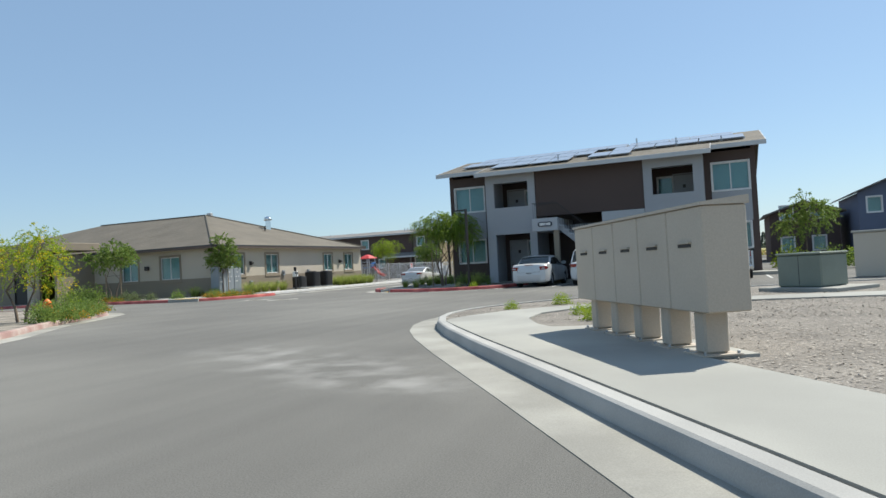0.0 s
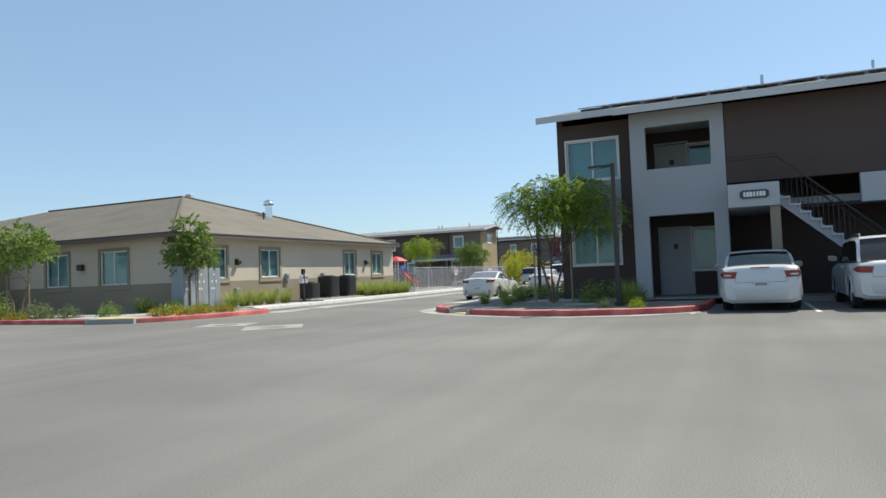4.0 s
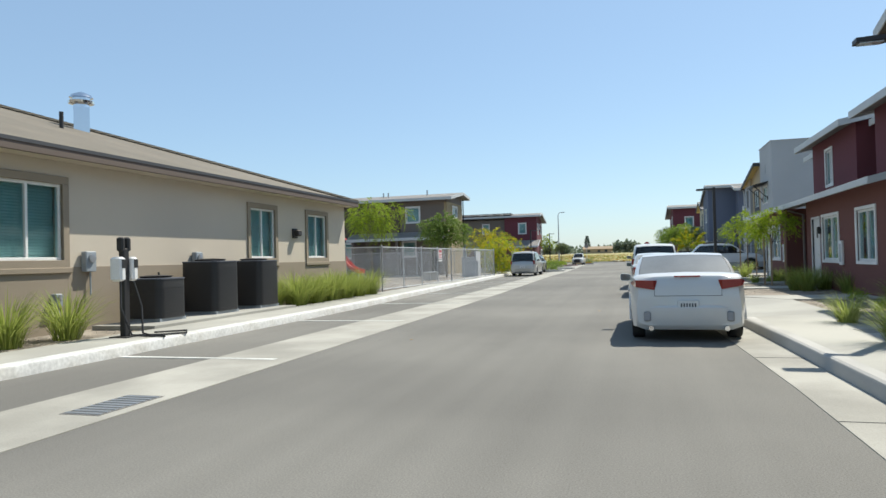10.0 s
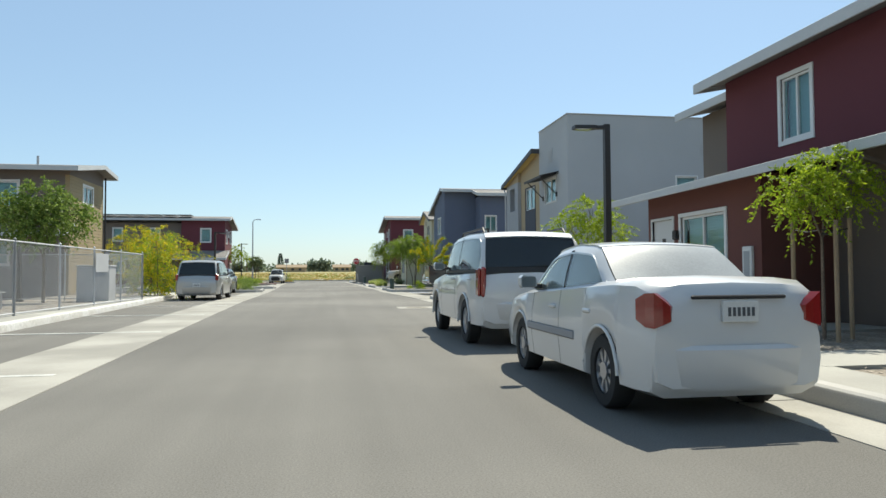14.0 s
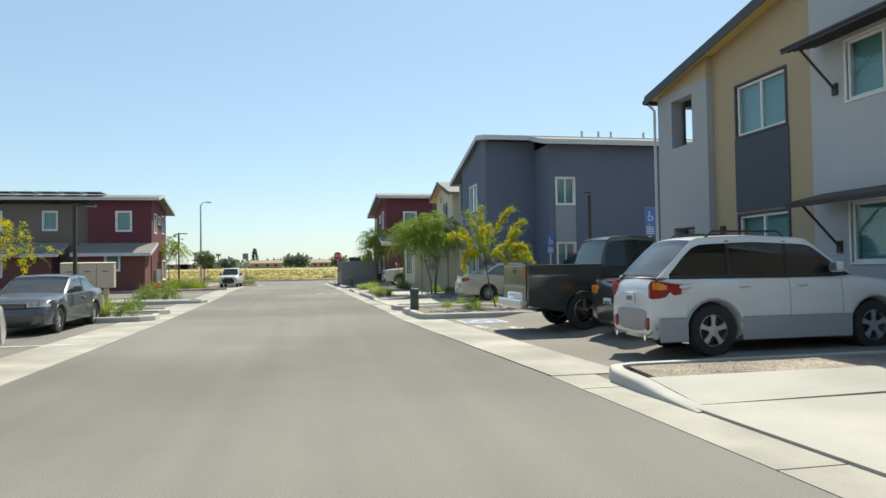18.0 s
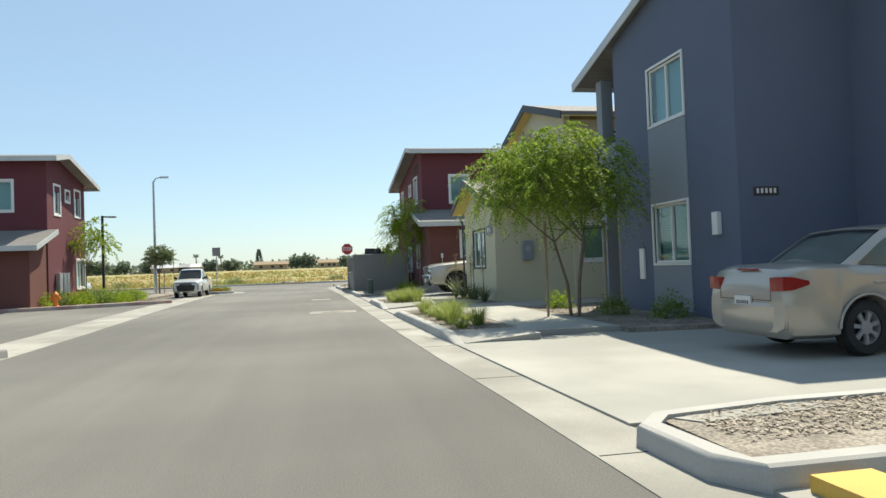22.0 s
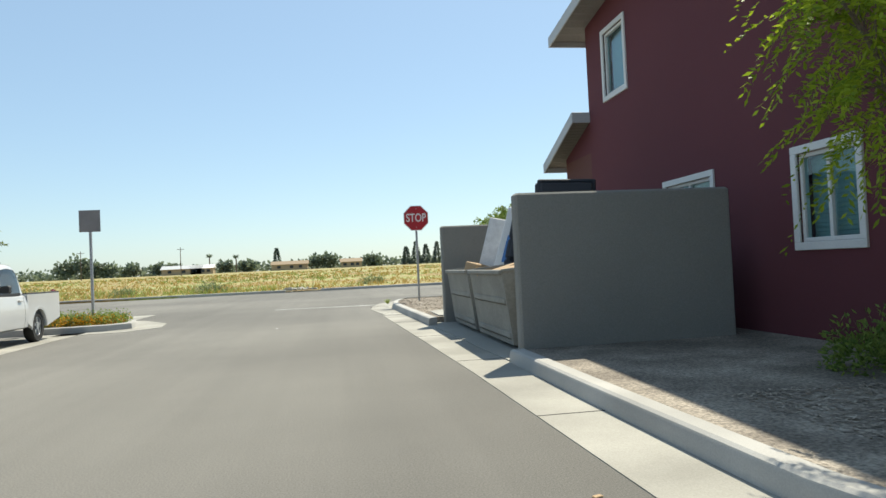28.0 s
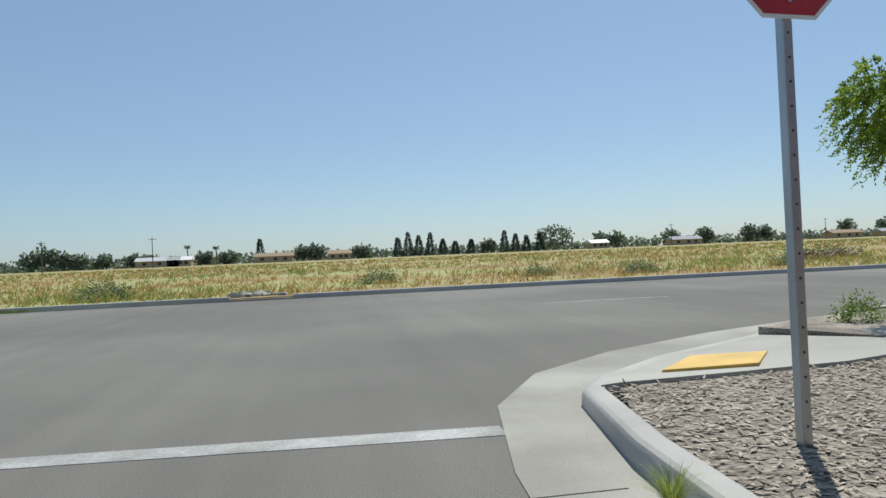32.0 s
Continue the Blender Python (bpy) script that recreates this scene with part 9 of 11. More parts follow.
def chips(name, label, boxes, n, size, z, material, category="mulch", within=None, off=()):
    area = np.array([(b - a) * (d - c) for a, b, c, d in boxes])
    pick = RNG.choice(len(boxes), n, p=area / area.sum())
    B = np.array(boxes)[pick]
    c = np.stack([RNG.uniform(B[:, 0], B[:, 1]), RNG.uniform(B[:, 2], B[:, 3]), np.full(n, z)], 1)
    if within:
        c = c[inside(c, within)]
    for poly in off:
        c = c[~inside(c, poly)]
    n = len(c)
    c[:, 2] += RNG.uniform(0.0, 0.014, n)
    d = RNG.normal(size=(n, 3)) * np.array((1, 1, 0.09))
    up = np.tile((0.0, 0.0, 1.0), (n, 1)) + RNG.normal(size=(n, 3)) * 0.13
    ob = mesh_of(name, [leaves(c, d, size, size * (0.42 if category == "gravel" else 0.3), up)], material)
    return tagged(ob, label, category, "", "stuff")


CHIPS = leafy("bark_chips", (0.21, 0.175, 0.14), (0.47, 0.41, 0.335), 0.0, 0.9)
STONES = leafy("gravel_stones", (0.24, 0.21, 0.18), (0.43, 0.39, 0.335), 0.0, 0.9)
chips("bark_chips", "loose wood chips on the bed at the crossing", [(-16.45, -12.4, 122.4, 130.85), (-14.4, -8.8, 124.8, 130.85)], 46000, 0.075, 0.122, CHIPS, "mulch", [(x + 0.16, y - (0.16 if y > 122 else 0)) for x, y in CC] + [(60, 115.85), (-14.23, 121.81)], [[q[:2] for q in RO] + [(-12.0, 132.0), (-10.3, 132.35), (-8.3, 133.1), (-8.6, 132.1), (-10.0, 131.6), (-12.2, 130.9), (-14.0, 130.38), (-15.0, 130.3), (-16.0, 130.24)], [(-16.2, 123.4), (-15.75, 123.75), (-13.03, 124.05), (-13.03, 121.95), (-16.2, 121.95)]])
chips("bark_chips", "loose bark chips on the bed by the bollard", [(-15.6, -9.2, 81.1, 84.1), (-15.5, -10, 85.5, 86.3)], 30000, 0.065, 0.123, CHIPS)
chips("bark_chips", "loose bark chips between the grass tufts", [(-15.9, -14.7, 92.8, 99.0), (-16.0, -14.7, 102.6, 105.3), (-13.0, -11.3, 92.2, 98.1), (-15.5, -10, 110.6, 113)], 26000, 0.06, 0.122, CHIPS)
chips("bark_chips", "loose bark chips before the red houses", [(-13.85, -11.9, 40, 65), (-14.85, -13.8, 46.3, 60), (-14.8, -9.2, 70.45, 71.25)], 24000, 0.06, 0.119, CHIPS)
chips("gravel_stones", "loose stones on the playground ground", [(-32.0, -25.9, 51.0, 66.0)], 16000, 0.075, 0.13, STONES, "gravel")
chips("bark_chips", "loose bark chips along the clubhouse", [(-26.0, -25.2, 33, 50), (-25.5, -22.6, 27.4, 31.5)], 3500, 0.06, 0.121, CHIPS)
chips("gravel_stones", "loose stones in the gravel bed by the mailboxes", [(1.5, 9, -2, 13), (-2.6, 6, 9, 17)], 30000, 0.055, 0.128, STONES, "gravel", [(x + 0.12, y) for x, y in ISL] + [(22, -18)], [WALKM])
chips("gravel_stones", "loose stones in the corner bed", [(-13.6, -7.6, 28.6, 31.4), (-14.8, -12.2, 31.8, 37)], 6000, 0.055, 0.12, STONES, "gravel", [(-7.1, 31.5), (-7.2, 28.6), (-8.5, 27.7), (-9.8, 27.45), (-11.2, 27.75), (-12.7, 28.6), (-12.2, 29.8), (-13.5, 29.9), (-14.6, 31.0), (-15.0, 32.3), (-14.9, 36), (-12, 36)])


# --- the field beyond the crossing ---
def field(name, label, n, y0, y1, h, spread, material, cell, keep):
    """Stalks strewn in patches over the field."""
    y = y0 + (y1 - y0) * RNG.uniform(0, 1, n) ** 1.7
    x = -20 + (y - 95) * RNG.uniform(-1.05, 1.05, n)
    g = np.sin(x / cell + 1.7 * np.sin(y / cell)) + np.sin(y / (cell * 0.7) + 2.1) * 0.8 + RNG.normal(size=n) * 0.35
    x, y = x[g > keep], y[g > keep]
    n = len(x)
    hh = h * RNG.uniform(0.5, 1.25, n)
    c = np.stack([x, y, 0.06 + RISE(y)], 1)
    blocks = []
    for k in range(4):
        d = np.stack([RNG.normal(size=n) * spread, RNG.normal(size=n) * spread, np.ones(n)], 1)
        blocks.append(leaves(c + RNG.normal(size=(n, 3)) * np.array((0.12, 0.12, 0)), d, hh, 0.03 + 0.0011 * (y - 144)))
    return tagged(mesh_of(name, blocks, material), label, "field plants", "", "stuff")


field("dry_grass", "dry straw-coloured grass over the field", 14000, 149.2, 300, 0.34, 0.6, L_STRAW, 9.0, -1.1)
field("green_weeds", "patches of green weeds in the field", 12000, 149.1, 280, 0.48, 0.8, L_WEED, 6.0, 0.35)
for x, y, s in ((-25.83, 151.45, 2.6), (-30.83, 151.85, 2.2), (-15.83, 154.85, 2.4), (-8.83, 154.35, 2.0), (-4.83, 152.85, 2.2), (2.17, 152.85, 2.0), (-36.83, 153.85, 2.6), (12.67, 153.85, 2.4), (24.17, 152.85, 2.6)):
    place(SHRUBS[2], "field_bush", "grey-green bush in the dry field", "bush", x, y, s, 0.06, 0.55, "bushes in the field")
for x, y, s in ((7.5, 158, 3.0), (11.0, 160, 3.0)):
    place(plain_mesh("field_bush", mound(800, 0.42, 0.5, 0.08, 0.03), leafy("dry_bush", (0.10, 0.075, 0.05), (0.24, 0.18, 0.12), 0.1)), "field_bush", "dry brown bush in the field", "bush", x, y, s, 0.06, 0.5, "bushes in the field")

# --- the far line of trees and farmhouses; the trees carry their haze in the leaf colour ---
far = []
for x, z in ((-27, 6.8), (-21, 7.0), (107, 7.6), (114, 7.8), (141, 7.9), (159, 8.3), (182, 8.8), (190, 8.3), (234, 10), (256, 10), (-133, 8.0), (-127, 10.7), (-121, 8.1), (-115, 6.8), (-106, 5.9), (-94, 5.8), (-89, 5.6), (-67, 5.8), (-57, 5.2), (-2, 5.8), (54, 6.5), (-160, 8), (-175, 7), (-190, 8), (-215, 9), (-240, 8), (280, 9), (300, 10), (330, 9)):
    u = RNG.normal(size=(260, 3))
    u /= np.linalg.norm(u, axis=1, keepdims=True)
    far.append(leaves(np.array((x, 420, z * 0.52 + RISE(420))) + u * RNG.uniform(0.3, 1, 260)[:, None] * np.array((3.4 + 0.2 * z, 2.6, z * 0.44)), RNG.normal(size=(260, 3)), 1.9, 1.5))
u = RNG.normal(size=(700, 3))
u /= np.linalg.norm(u, axis=1, keepdims=True)
far.append(leaves(np.array((84, 418, 6.0 + RISE(418))) + u * RNG.uniform(0.6, 1, 700)[:, None] * np.array((9, 4, 5.4)), RNG.normal(size=(700, 3)), 1.4, 1.0))
n = 9000
far.append(leaves(np.stack([RNG.uniform(-260, 340, n), RNG.uniform(424, 436, n), RISE(420) + RNG.uniform(0.2, 4.6, n) * RNG.uniform(0.4, 1, n)], 1), RNG.normal(size=(n, 3)), 1.9, 1.5))
tagged(mesh_of("far_trees", far, L_FAR_HAZED), "far line of green trees beyond the field, haze in their leaf colour", "trees", "", "stuff")
con = []
for x, z in ((-44, 10.0), (13, 8.4), (17.5, 10.6), (22, 9.2), (27, 10.2), (32.5, 7.2), (38, 6.0), (45, 6.6), (60, 9.8), (65, 8.2), (70, 7.4), (76, 8.6)):
    n = 700
    k = RNG.uniform(0, 1, n) ** 1.2
    a = RNG.uniform(0, 2 * math.pi, n)
    r = (1 - k) * 2.5 * RNG.uniform(0.15, 1, n)
    con.append(leaves(np.stack([x + r * np.cos(a), 415 + r * np.sin(a), RISE(415) + 0.6 + k * (z - 0.6)], 1), np.stack([np.cos(a), np.sin(a), -0.3 + 0 * a], 1), 1.0, 0.6))
tagged(mesh_of("far_conifers", con, L_CONIFER_HAZED), "far group of pointed conifers, haze in their leaf colour", "trees", "", "stuff")
for x, z in ((-72, 8.4), (-61, 7.7)):
    t = thing("palm_tree", "tall far palm beyond the field", "palm", (x, 412, RISE(412)))
    local("trunk", Shape().tube([(0, 0, 0), (0.1, 0, z * 0.5), (0, 0, z - 0.9)], [0.35, 0.28, 0.25], 6), BARK, t)
    a = RNG.uniform(0, 2 * math.pi, 60)
    mesh_of("crown", [leaves(np.tile((0.0, 0.0, z - 0.9), (60, 1)), np.stack([np.cos(a), np.sin(a), RNG.uniform(-0.7, 0.9, 60)], 1), 1.7, 0.35)], L_FAR_HAZED, t)
for x, w, roof in ((-82, 16, GREYTRIM), (-38, 15, STAKE), (-12, 9, STAKE), (100, 8, WHITETRIM), (141, 14, GREYST), (222, 16, STAKE), (248, 16, GREYST), (-74, 9, WHITETRIM)):
    t = thing("farmhouse", "low far farmhouse with a pitched roof beyond the field", "house", (x, 408, RISE(408)), "far farmhouses")
    local("wall", Shape().box(-w / 2, w / 2, -3, 3, 0, 2.6), TANST, t)
    local("roof", Shape().rings([[(q, -3.6, 2.5), (q, 0, 4.0), (q, 3.6, 2.5)] for q in (-w / 2 - 0.4, w / 2 + 0.4)]), roof, t)
    for k in (-0.3, 0.05, 0.3):
        local("window", Shape().box(w * k - 0.7, w * k + 0.7, -3.06, -3.0, 0.9, 2.0), DARKROOM, t)
for x, y, z in ((-95, 330, 9), (-66, 330, 9), (-150, 300, 9), (120, 380, 9), (190, 380, 9)):
    t = thing("power_pole", "distant wooden power pole", "power pole", (x, y, RISE(y)), "far power poles")
    local("pole", Shape().tube([(0, 0, 0), (0, 0, z)], [0.16, 0.11], 6), BARK, t)
    local("crossarm", Shape().box(-1.1, 1.1, -0.06, 0.06, z - 0.7, z - 0.56), BARK, t)


# ---- street furniture and other things ----
MAILBEIGE = mat("mailbox_beige", (0.47, 0.405, 0.325), 0.55, var=0.05, scale=0.8)
BOXGREEN = mat("transformer_green", (0.17, 0.20, 0.165), 0.55, var=0.1, scale=0.6)
BOLLGREEN = mat("bollard_green", (0.05, 0.075, 0.055), 0.5, var=0.12, scale=0.3)
CABGREY = mat("cabinet_grey", (0.27, 0.30, 0.325), 0.5, var=0.06, scale=0.5)
BINGREY = mat("bin_steel_grey", (0.235, 0.23, 0.205), 0.7, var=0.16, scale=0.5, grain=0.12, gscale=30, bump=0.15, bscale=30)
RED = mat("sign_red", (0.42, 0.02, 0.03), 0.4, var=0.08, scale=0.2)
WHITES = mat("sign_white", (0.75, 0.75, 0.74), 0.4, var=0.03)
SIGNBACK = mat("sign_back", (0.27, 0.255, 0.25), 0.5, 0.4, var=0.1, scale=0.3)
BLUESIGN = mat("sign_blue", (0.045, 0.14, 0.42), 0.45, var=0.05)
CARD = mat("cardboard", (0.42, 0.29, 0.17), 0.85, var=0.1, scale=0.3)
BAGWHITE = mat("plastic_bag", (0.62, 0.62, 0.62), 0.4, var=0.1, scale=0.1)
MATTRESS = mat("dark_furniture", (0.03, 0.033, 0.042), 0.75, var=0.2, scale=0.3)
PLAYRED = mat("slide_red", (0.62, 0.06, 0.05), 0.4, var=0.05)
GALVPAINT = mat("pale_grey_paint", (0.5, 0.52, 0.53), 0.5, var=0.08, scale=0.5)
PLAYBLUE = mat("slide_blue", (0.06, 0.2, 0.5), 0.4, var=0.05)
ORANGEP = mat("hydrant_orange", (0.72, 0.2, 0.03), 0.5, var=0.08, scale=0.2)


def mailbox_bank(at, turn, n, pitch, z0, z1, depth, label, step=0.0):
    """Cluster boxes side by side under one sloping cap, each on its pedestal."""
    t = thing("mailbox_bank", label, "mailboxes", at, turn=turn)
    w = n * pitch
    for k in range(n):
        x = -w / 2 + (k + 0.5) * pitch
        b = local("mailbox_unit", Shape().box(x - pitch / 2 + 0.006, x + pitch / 2 - 0.006, -depth / 2, depth / 2, z0, z1, 0.012), MAILBEIGE, t)
        q = local("outgoing_slot", Shape().box(x - 0.12, x + 0.12, -depth / 2 - 0.008, -depth / 2 + 0.004, z1 - 0.36, z1 - 0.33), BLACK, t)
        q.parent = b
        q = local("slot_hood", Shape().box(x - 0.13, x + 0.13, -depth / 2 - 0.03, -depth / 2 + 0.004, z1 - 0.325, z1 - 0.31), MAILBEIGE, t)
        q.parent = b
        p = local("pedestal", Shape().box(x - 0.10, x + 0.10, -0.12, 0.12, 0.012, z0, 0.02), MAILBEIGE, t)
        q = local("base_plate", Shape().box(x - 0.19, x + 0.19, -0.19, 0.19, 0.0, 0.014), MAILBEIGE, t)
        q.parent = p
        for i, j in ((-0.16, -0.16), (0.16, -0.16), (-0.16, 0.16), (0.16, 0.16)):
            q = local("anchor_bolt", Shape().lathe([(0.014, 0.012), (0.014, 0.04), (0.0, 0.044)], 6, (x + i, j, 0)), STEELGAL, t)
            q.parent = p
    local("cap", Shape().rings([[(x, -depth / 2 - 0.02, z1 + 0.002), (x, -depth / 2 - 0.02, z1 + 0.03), (x, depth / 2 + 0.02, z1 + 0.08), (x, depth / 2 + 0.02, z1 + 0.002)] for x in (-w / 2 - 0.01, w / 2 + 0.01)]), MAILBEIGE, t)
    return t


mailbox_bank((1.66, 6.38, 0.155), -60.2, 5, 0.70, 0.4, 1.345, 0.42, "beige metal cluster mailboxes on five pedestals")
mailbox_bank((-28.15, 96.3, 0.12), 5, 3, 0.72, 0.55, 1.62, 0.46, "beige cluster mailboxes beside the parking")
for p, s, l in (((4.3, 16.0, 0.13), (1.05, 1.0, 0.8), "green metal transformer box on a pad"),):
    t = thing("transformer_box", l, "utility box", p, turn=-38)
    local("body", Shape().box(-s[0] / 2, s[0] / 2, -s[1] / 2, s[1] / 2, 0.08, s[2], 0.03), BOXGREEN, t)
    local("lid", Shape().box(-s[0] / 2 - 0.03, s[0] / 2 + 0.03, -s[1] / 2 - 0.03, s[1] / 2 + 0.03, s[2] + 0.002, s[2] + 0.05, 0.02), BOXGREEN, t)
    local("door_seam", Shape().box(-0.006, 0.006, -s[1] / 2 - 0.003, -s[1] / 2 + 0.003, 0.12, s[2] - 0.03), BLACK, t)
    local("pad", Shape().box(-s[0] / 2 - 0.3, s[0] / 2 + 0.5, -s[1] / 2 - 0.3, s[1] / 2 + 0.3, -0.05, 0.079, 0.01), CONC, t)
t = thing("utility_box", "beige block pier beside the far kerb", "utility box", (7.2, 25.4, 0.0), turn=-30)
local("body", Shape().box(-0.55, 0.55, -0.35, 0.35, 0.0, 1.5, 0.02), BEIGE, t)
local("cap", Shape().box(-0.6, 0.6, -0.4, 0.4, 1.502, 1.58, 0.02), CONC, t)


def lamp(at, h, turn, label="dark bronze street lamp with a flat arm", arm=0.62, small=False):
    """A square pole with a short flat arm; the arm points along -x in its own space."""
    t = thing("street_lamp", label, "street lamp", at, "street lamps", turn=turn)
    local("pole", Shape().rings([[(x * w, y * w, z) for x, y in ((-1, -1), (1, -1), (1, 1), (-1, 1))] for z, w in ((0.0, 0.055), (h, 0.05))]), BRONZE, t)
    local("base_cover", Shape().box(-0.11, 0.11, -0.11, 0.11, 0.0, 0.1, 0.02), BRONZE, t)
    hd = local("lamp_head", Shape().rings([[(x, y * w, z + o) for y, z in ((-1, h - 0.10), (1, h - 0.10), (0.9, h - 0.04), (-0.9, h - 0.04))] for x, w, o in ((-arm, 0.10, 0.0), (-arm * 0.45, 0.13, 0.005), (-arm * 0.3, 0.05, 0.01), (0.0, 0.05, 0.02))]), BRONZE, t)
    q = local("lens", Shape().box(-arm + 0.04, -arm * 0.5, -0.085, 0.085, h - 0.112, h - 0.102), LAMPCLEAR, t)
    q.parent = hd
    return t


lamp((-13.7, 38.5, 0.115), 3.8, 0)
lamp((-14.25, 56.1, 0.15), 3.5, 0)
lamp((-9.0, 29.3, 0.115), 3.75, 0)
lamp((-9.8, 84.0, 0.12), 3.55, 60, arm=0.4)
lamp((-29.3, 69.2, 0.12), 3.6, 180, arm=0.4)
lamp((-25.9, 87.2, 0.12), 3.45, 180)
lamp((-28.0, 117.2, 0.12), 4.1, 180)
t = thing("street_light", "tall grey street light with a curved arm", "street light", (-28.05, 128.3, 0.1))
local("pole", Shape().tube([(0, 0, 0), (0, 0, 3.5), (0, 0, 7.2)], [0.10, 0.08, 0.06], 10), STEELGAL, t, "", 50)
local("arm", Shape().tube([(0, 0, 7.15), (0.15, 0, 7.4), (0.5, 0.0, 7.5)], [0.05, 0.04, 0.035], 8), STEELGAL, t)
local("lamp_head", Shape().rings([[(x, y * w, z) for y, z in ((-1, 7.42), (1, 7.42), (0.6, 7.53), (-0.6, 7.53))] for x, w in ((0.42, 0.05), (0.6, 0.12), (0.95, 0.06))]), GREYTRIM, t)


def sign_post(at, h, label, name="sign_post", r=0.028, category="sign"):
    t = thing(name, label, category, at)
    p = local("post", Shape().box(-r, r, -r, r, -0.05, h, 0.004), STEELGAL, t)
    for k in range(int(h / 0.12)):
        q = local("post_hole", Shape().box(-0.006, 0.006, -r - 0.0015, -r + 0.001, 0.1 + 0.12 * k, 0.112 + 0.12 * k), BLACK, t)
        q.parent = p
    return t


def octagon(w, y0, y1, z):
    r = w / 2 / math.cos(math.pi / 8)
    return Shape().rings([[(r * math.cos(a), y, z + r * math.sin(a)) for a in (math.pi / 8 + k * math.pi / 4 for k in range(8))] for y in (y0, y1)])


t = sign_post((-15.8, 128.57, 0.11), 2.79, "red octagonal stop sign with white letters on a perforated post", "stop_sign")
t.matrix_basis = t.matrix_basis @ pose(0, 0, 0, 0, 0, 4)
pl = local("plate", octagon(0.74, -0.042, -0.036, 2.46), WHITES, t, "white rim of the sign")
q = local("face", octagon(0.70, -0.045, -0.041, 2.46), RED, t, "red sign face")
q.parent = pl


def lettering(text, size, loc, rot, material, parent, thick=0.0015, wide=1.0):
    cu = bpy.data.curves.new("lettering", "FONT")
    cu.body, cu.size, cu.align_x, cu.align_y, cu.extrude, cu.offset = text, size, "CENTER", "CENTER", thick, size * 0.016
    cu.materials.append(material)
    ob = new("lettering", cu)
    ob.matrix_basis = pose(*loc, *rot) @ Matrix.Diagonal((wide, 1, 1, 1))
    ob.parent = parent
    return ob


lettering("STOP", 0.34, (0, -0.047, 2.46), (90, 0, 0), WHITES, t, wide=0.74)
for z in (2.74, 2.18):
    local("bolt", Shape().lathe([(0.014, -0.052), (0.014, -0.044)], 8, (0, 0, z), "y"), STEELGAL, t)
t = sign_post((-23.95, 125.85, 0.12), 2.68, "square grey back of a road sign on a post")
local("plate", Shape().box(-0.24, 0.24, -0.035, -0.03, 2.2, 2.72, 0.002), SIGNBACK, t)


def parking_sign(x, y, z):
    t = sign_post((x, y, 0.1), z, "blue accessible parking sign on a thin post")
    a = local("plate", Shape().box(-0.15, 0.15, -0.036, -0.03, z - 0.45, z, 0.002), BLUESIGN, t)
    s = Shape().tube([(-0.02, -0.038, z - 0.1), (-0.02, -0.038, z - 0.24), (0.06, -0.038, z - 0.24), (0.09, -0.038, z - 0.34)], 0.013, 4)
    s.tube([(0.05 * math.cos(v) - 0.01, -0.038, z - 0.29 + 0.07 * math.sin(v)) for v in np.linspace(1.9, 6.0, 9)], 0.01, 4)
    q = local("wheelchair_symbol", s, WHITES, t)
    q.parent = a
    b = local("lower_plate", Shape().box(-0.15, 0.15, -0.036, -0.03, z - 0.75, z - 0.47, 0.002), BLUESIGN, t)
    for k in range(4):
        q = local("text_bar", Shape().box(-0.11, 0.11, -0.038, -0.0355, z - 0.54 - 0.055 * k, z - 0.52 - 0.055 * k), WHITES, t)
        q.parent = b


parking_sign(-9.75, 80.25, 2.75)
parking_sign(-8.85, 90.2, 2.5)

# paint in the accessible bay
tagged(part("accessible_marking", Shape().prism([(-14.98, 80.36), (-14.06, 80.22), (-14.0, 79.28), (-14.94, 79.4)], 0.0, 0.0145), BLUEPAINT), "worn blue square with a white wheelchair symbol", "road marking", "", "structure")
w = Shape()
pts = [(-14.62, 80.2), (-14.55, 79.82), (-14.36, 79.8), (-14.3, 79.5)]
for a, b in zip(pts, pts[1:]):
    d = (Vector(b) - Vector(a)).normalized().orthogonal() * 0.035
    w.prism([(a[0] - d.x, a[1] - d.y), (b[0] - d.x, b[1] - d.y), (b[0] + d.x, b[1] + d.y), (a[0] + d.x, a[1] + d.y)], 0.01, 0.0165)
for k in range(9):
    a, b = radians(100 + 25 * k), radians(125 + 25 * k)
    w.prism([(-14.56 + r * math.cos(v), 79.68 + r * math.sin(v)) for r, v in ((0.2, a), (0.26, a), (0.26, b), (0.2, b))], 0.01, 0.0165)
tagged(part("wheelchair_symbol", w, LINE), "worn white wheelchair symbol on the asphalt", "road marking", "", "structure")
for a, b in (((-15.0, 80.38), (-14.04, 80.24)), ((-14.04, 80.24), (-13.98, 79.26)), ((-13.98, 79.26), (-14.96, 79.38)), ((-14.96, 79.38), (-15.0, 80.38))):
    d = (Vector(b) - Vector(a)).normalized().orthogonal() * 0.03
    tagged(part("marking_edge", Shape().prism([(a[0] - d.x, a[1] - d.y), (b[0] - d.x, b[1] - d.y), (b[0] + d.x, b[1] + d.y), (a[0] + d.x, a[1] + d.y)], 0.005, 0.0155), LINE), "worn white border of the bay marking", "road marking", "", "structure")
np_ = thing("no_parking_lettering", "worn white words painted on the asphalt bay", "road marking", (-14.6, 78.0, 0.0142), kind="structure", turn=0)
for text, x, y in (("NO", -0.42 + 0.75, 0.2 - 0.35), ("PARKING", -0.25, 0.0)):
    lettering(text, 0.36, (x, y, 0.0), (0, 0, -78), LINE, np_, 0.001, 0.9)
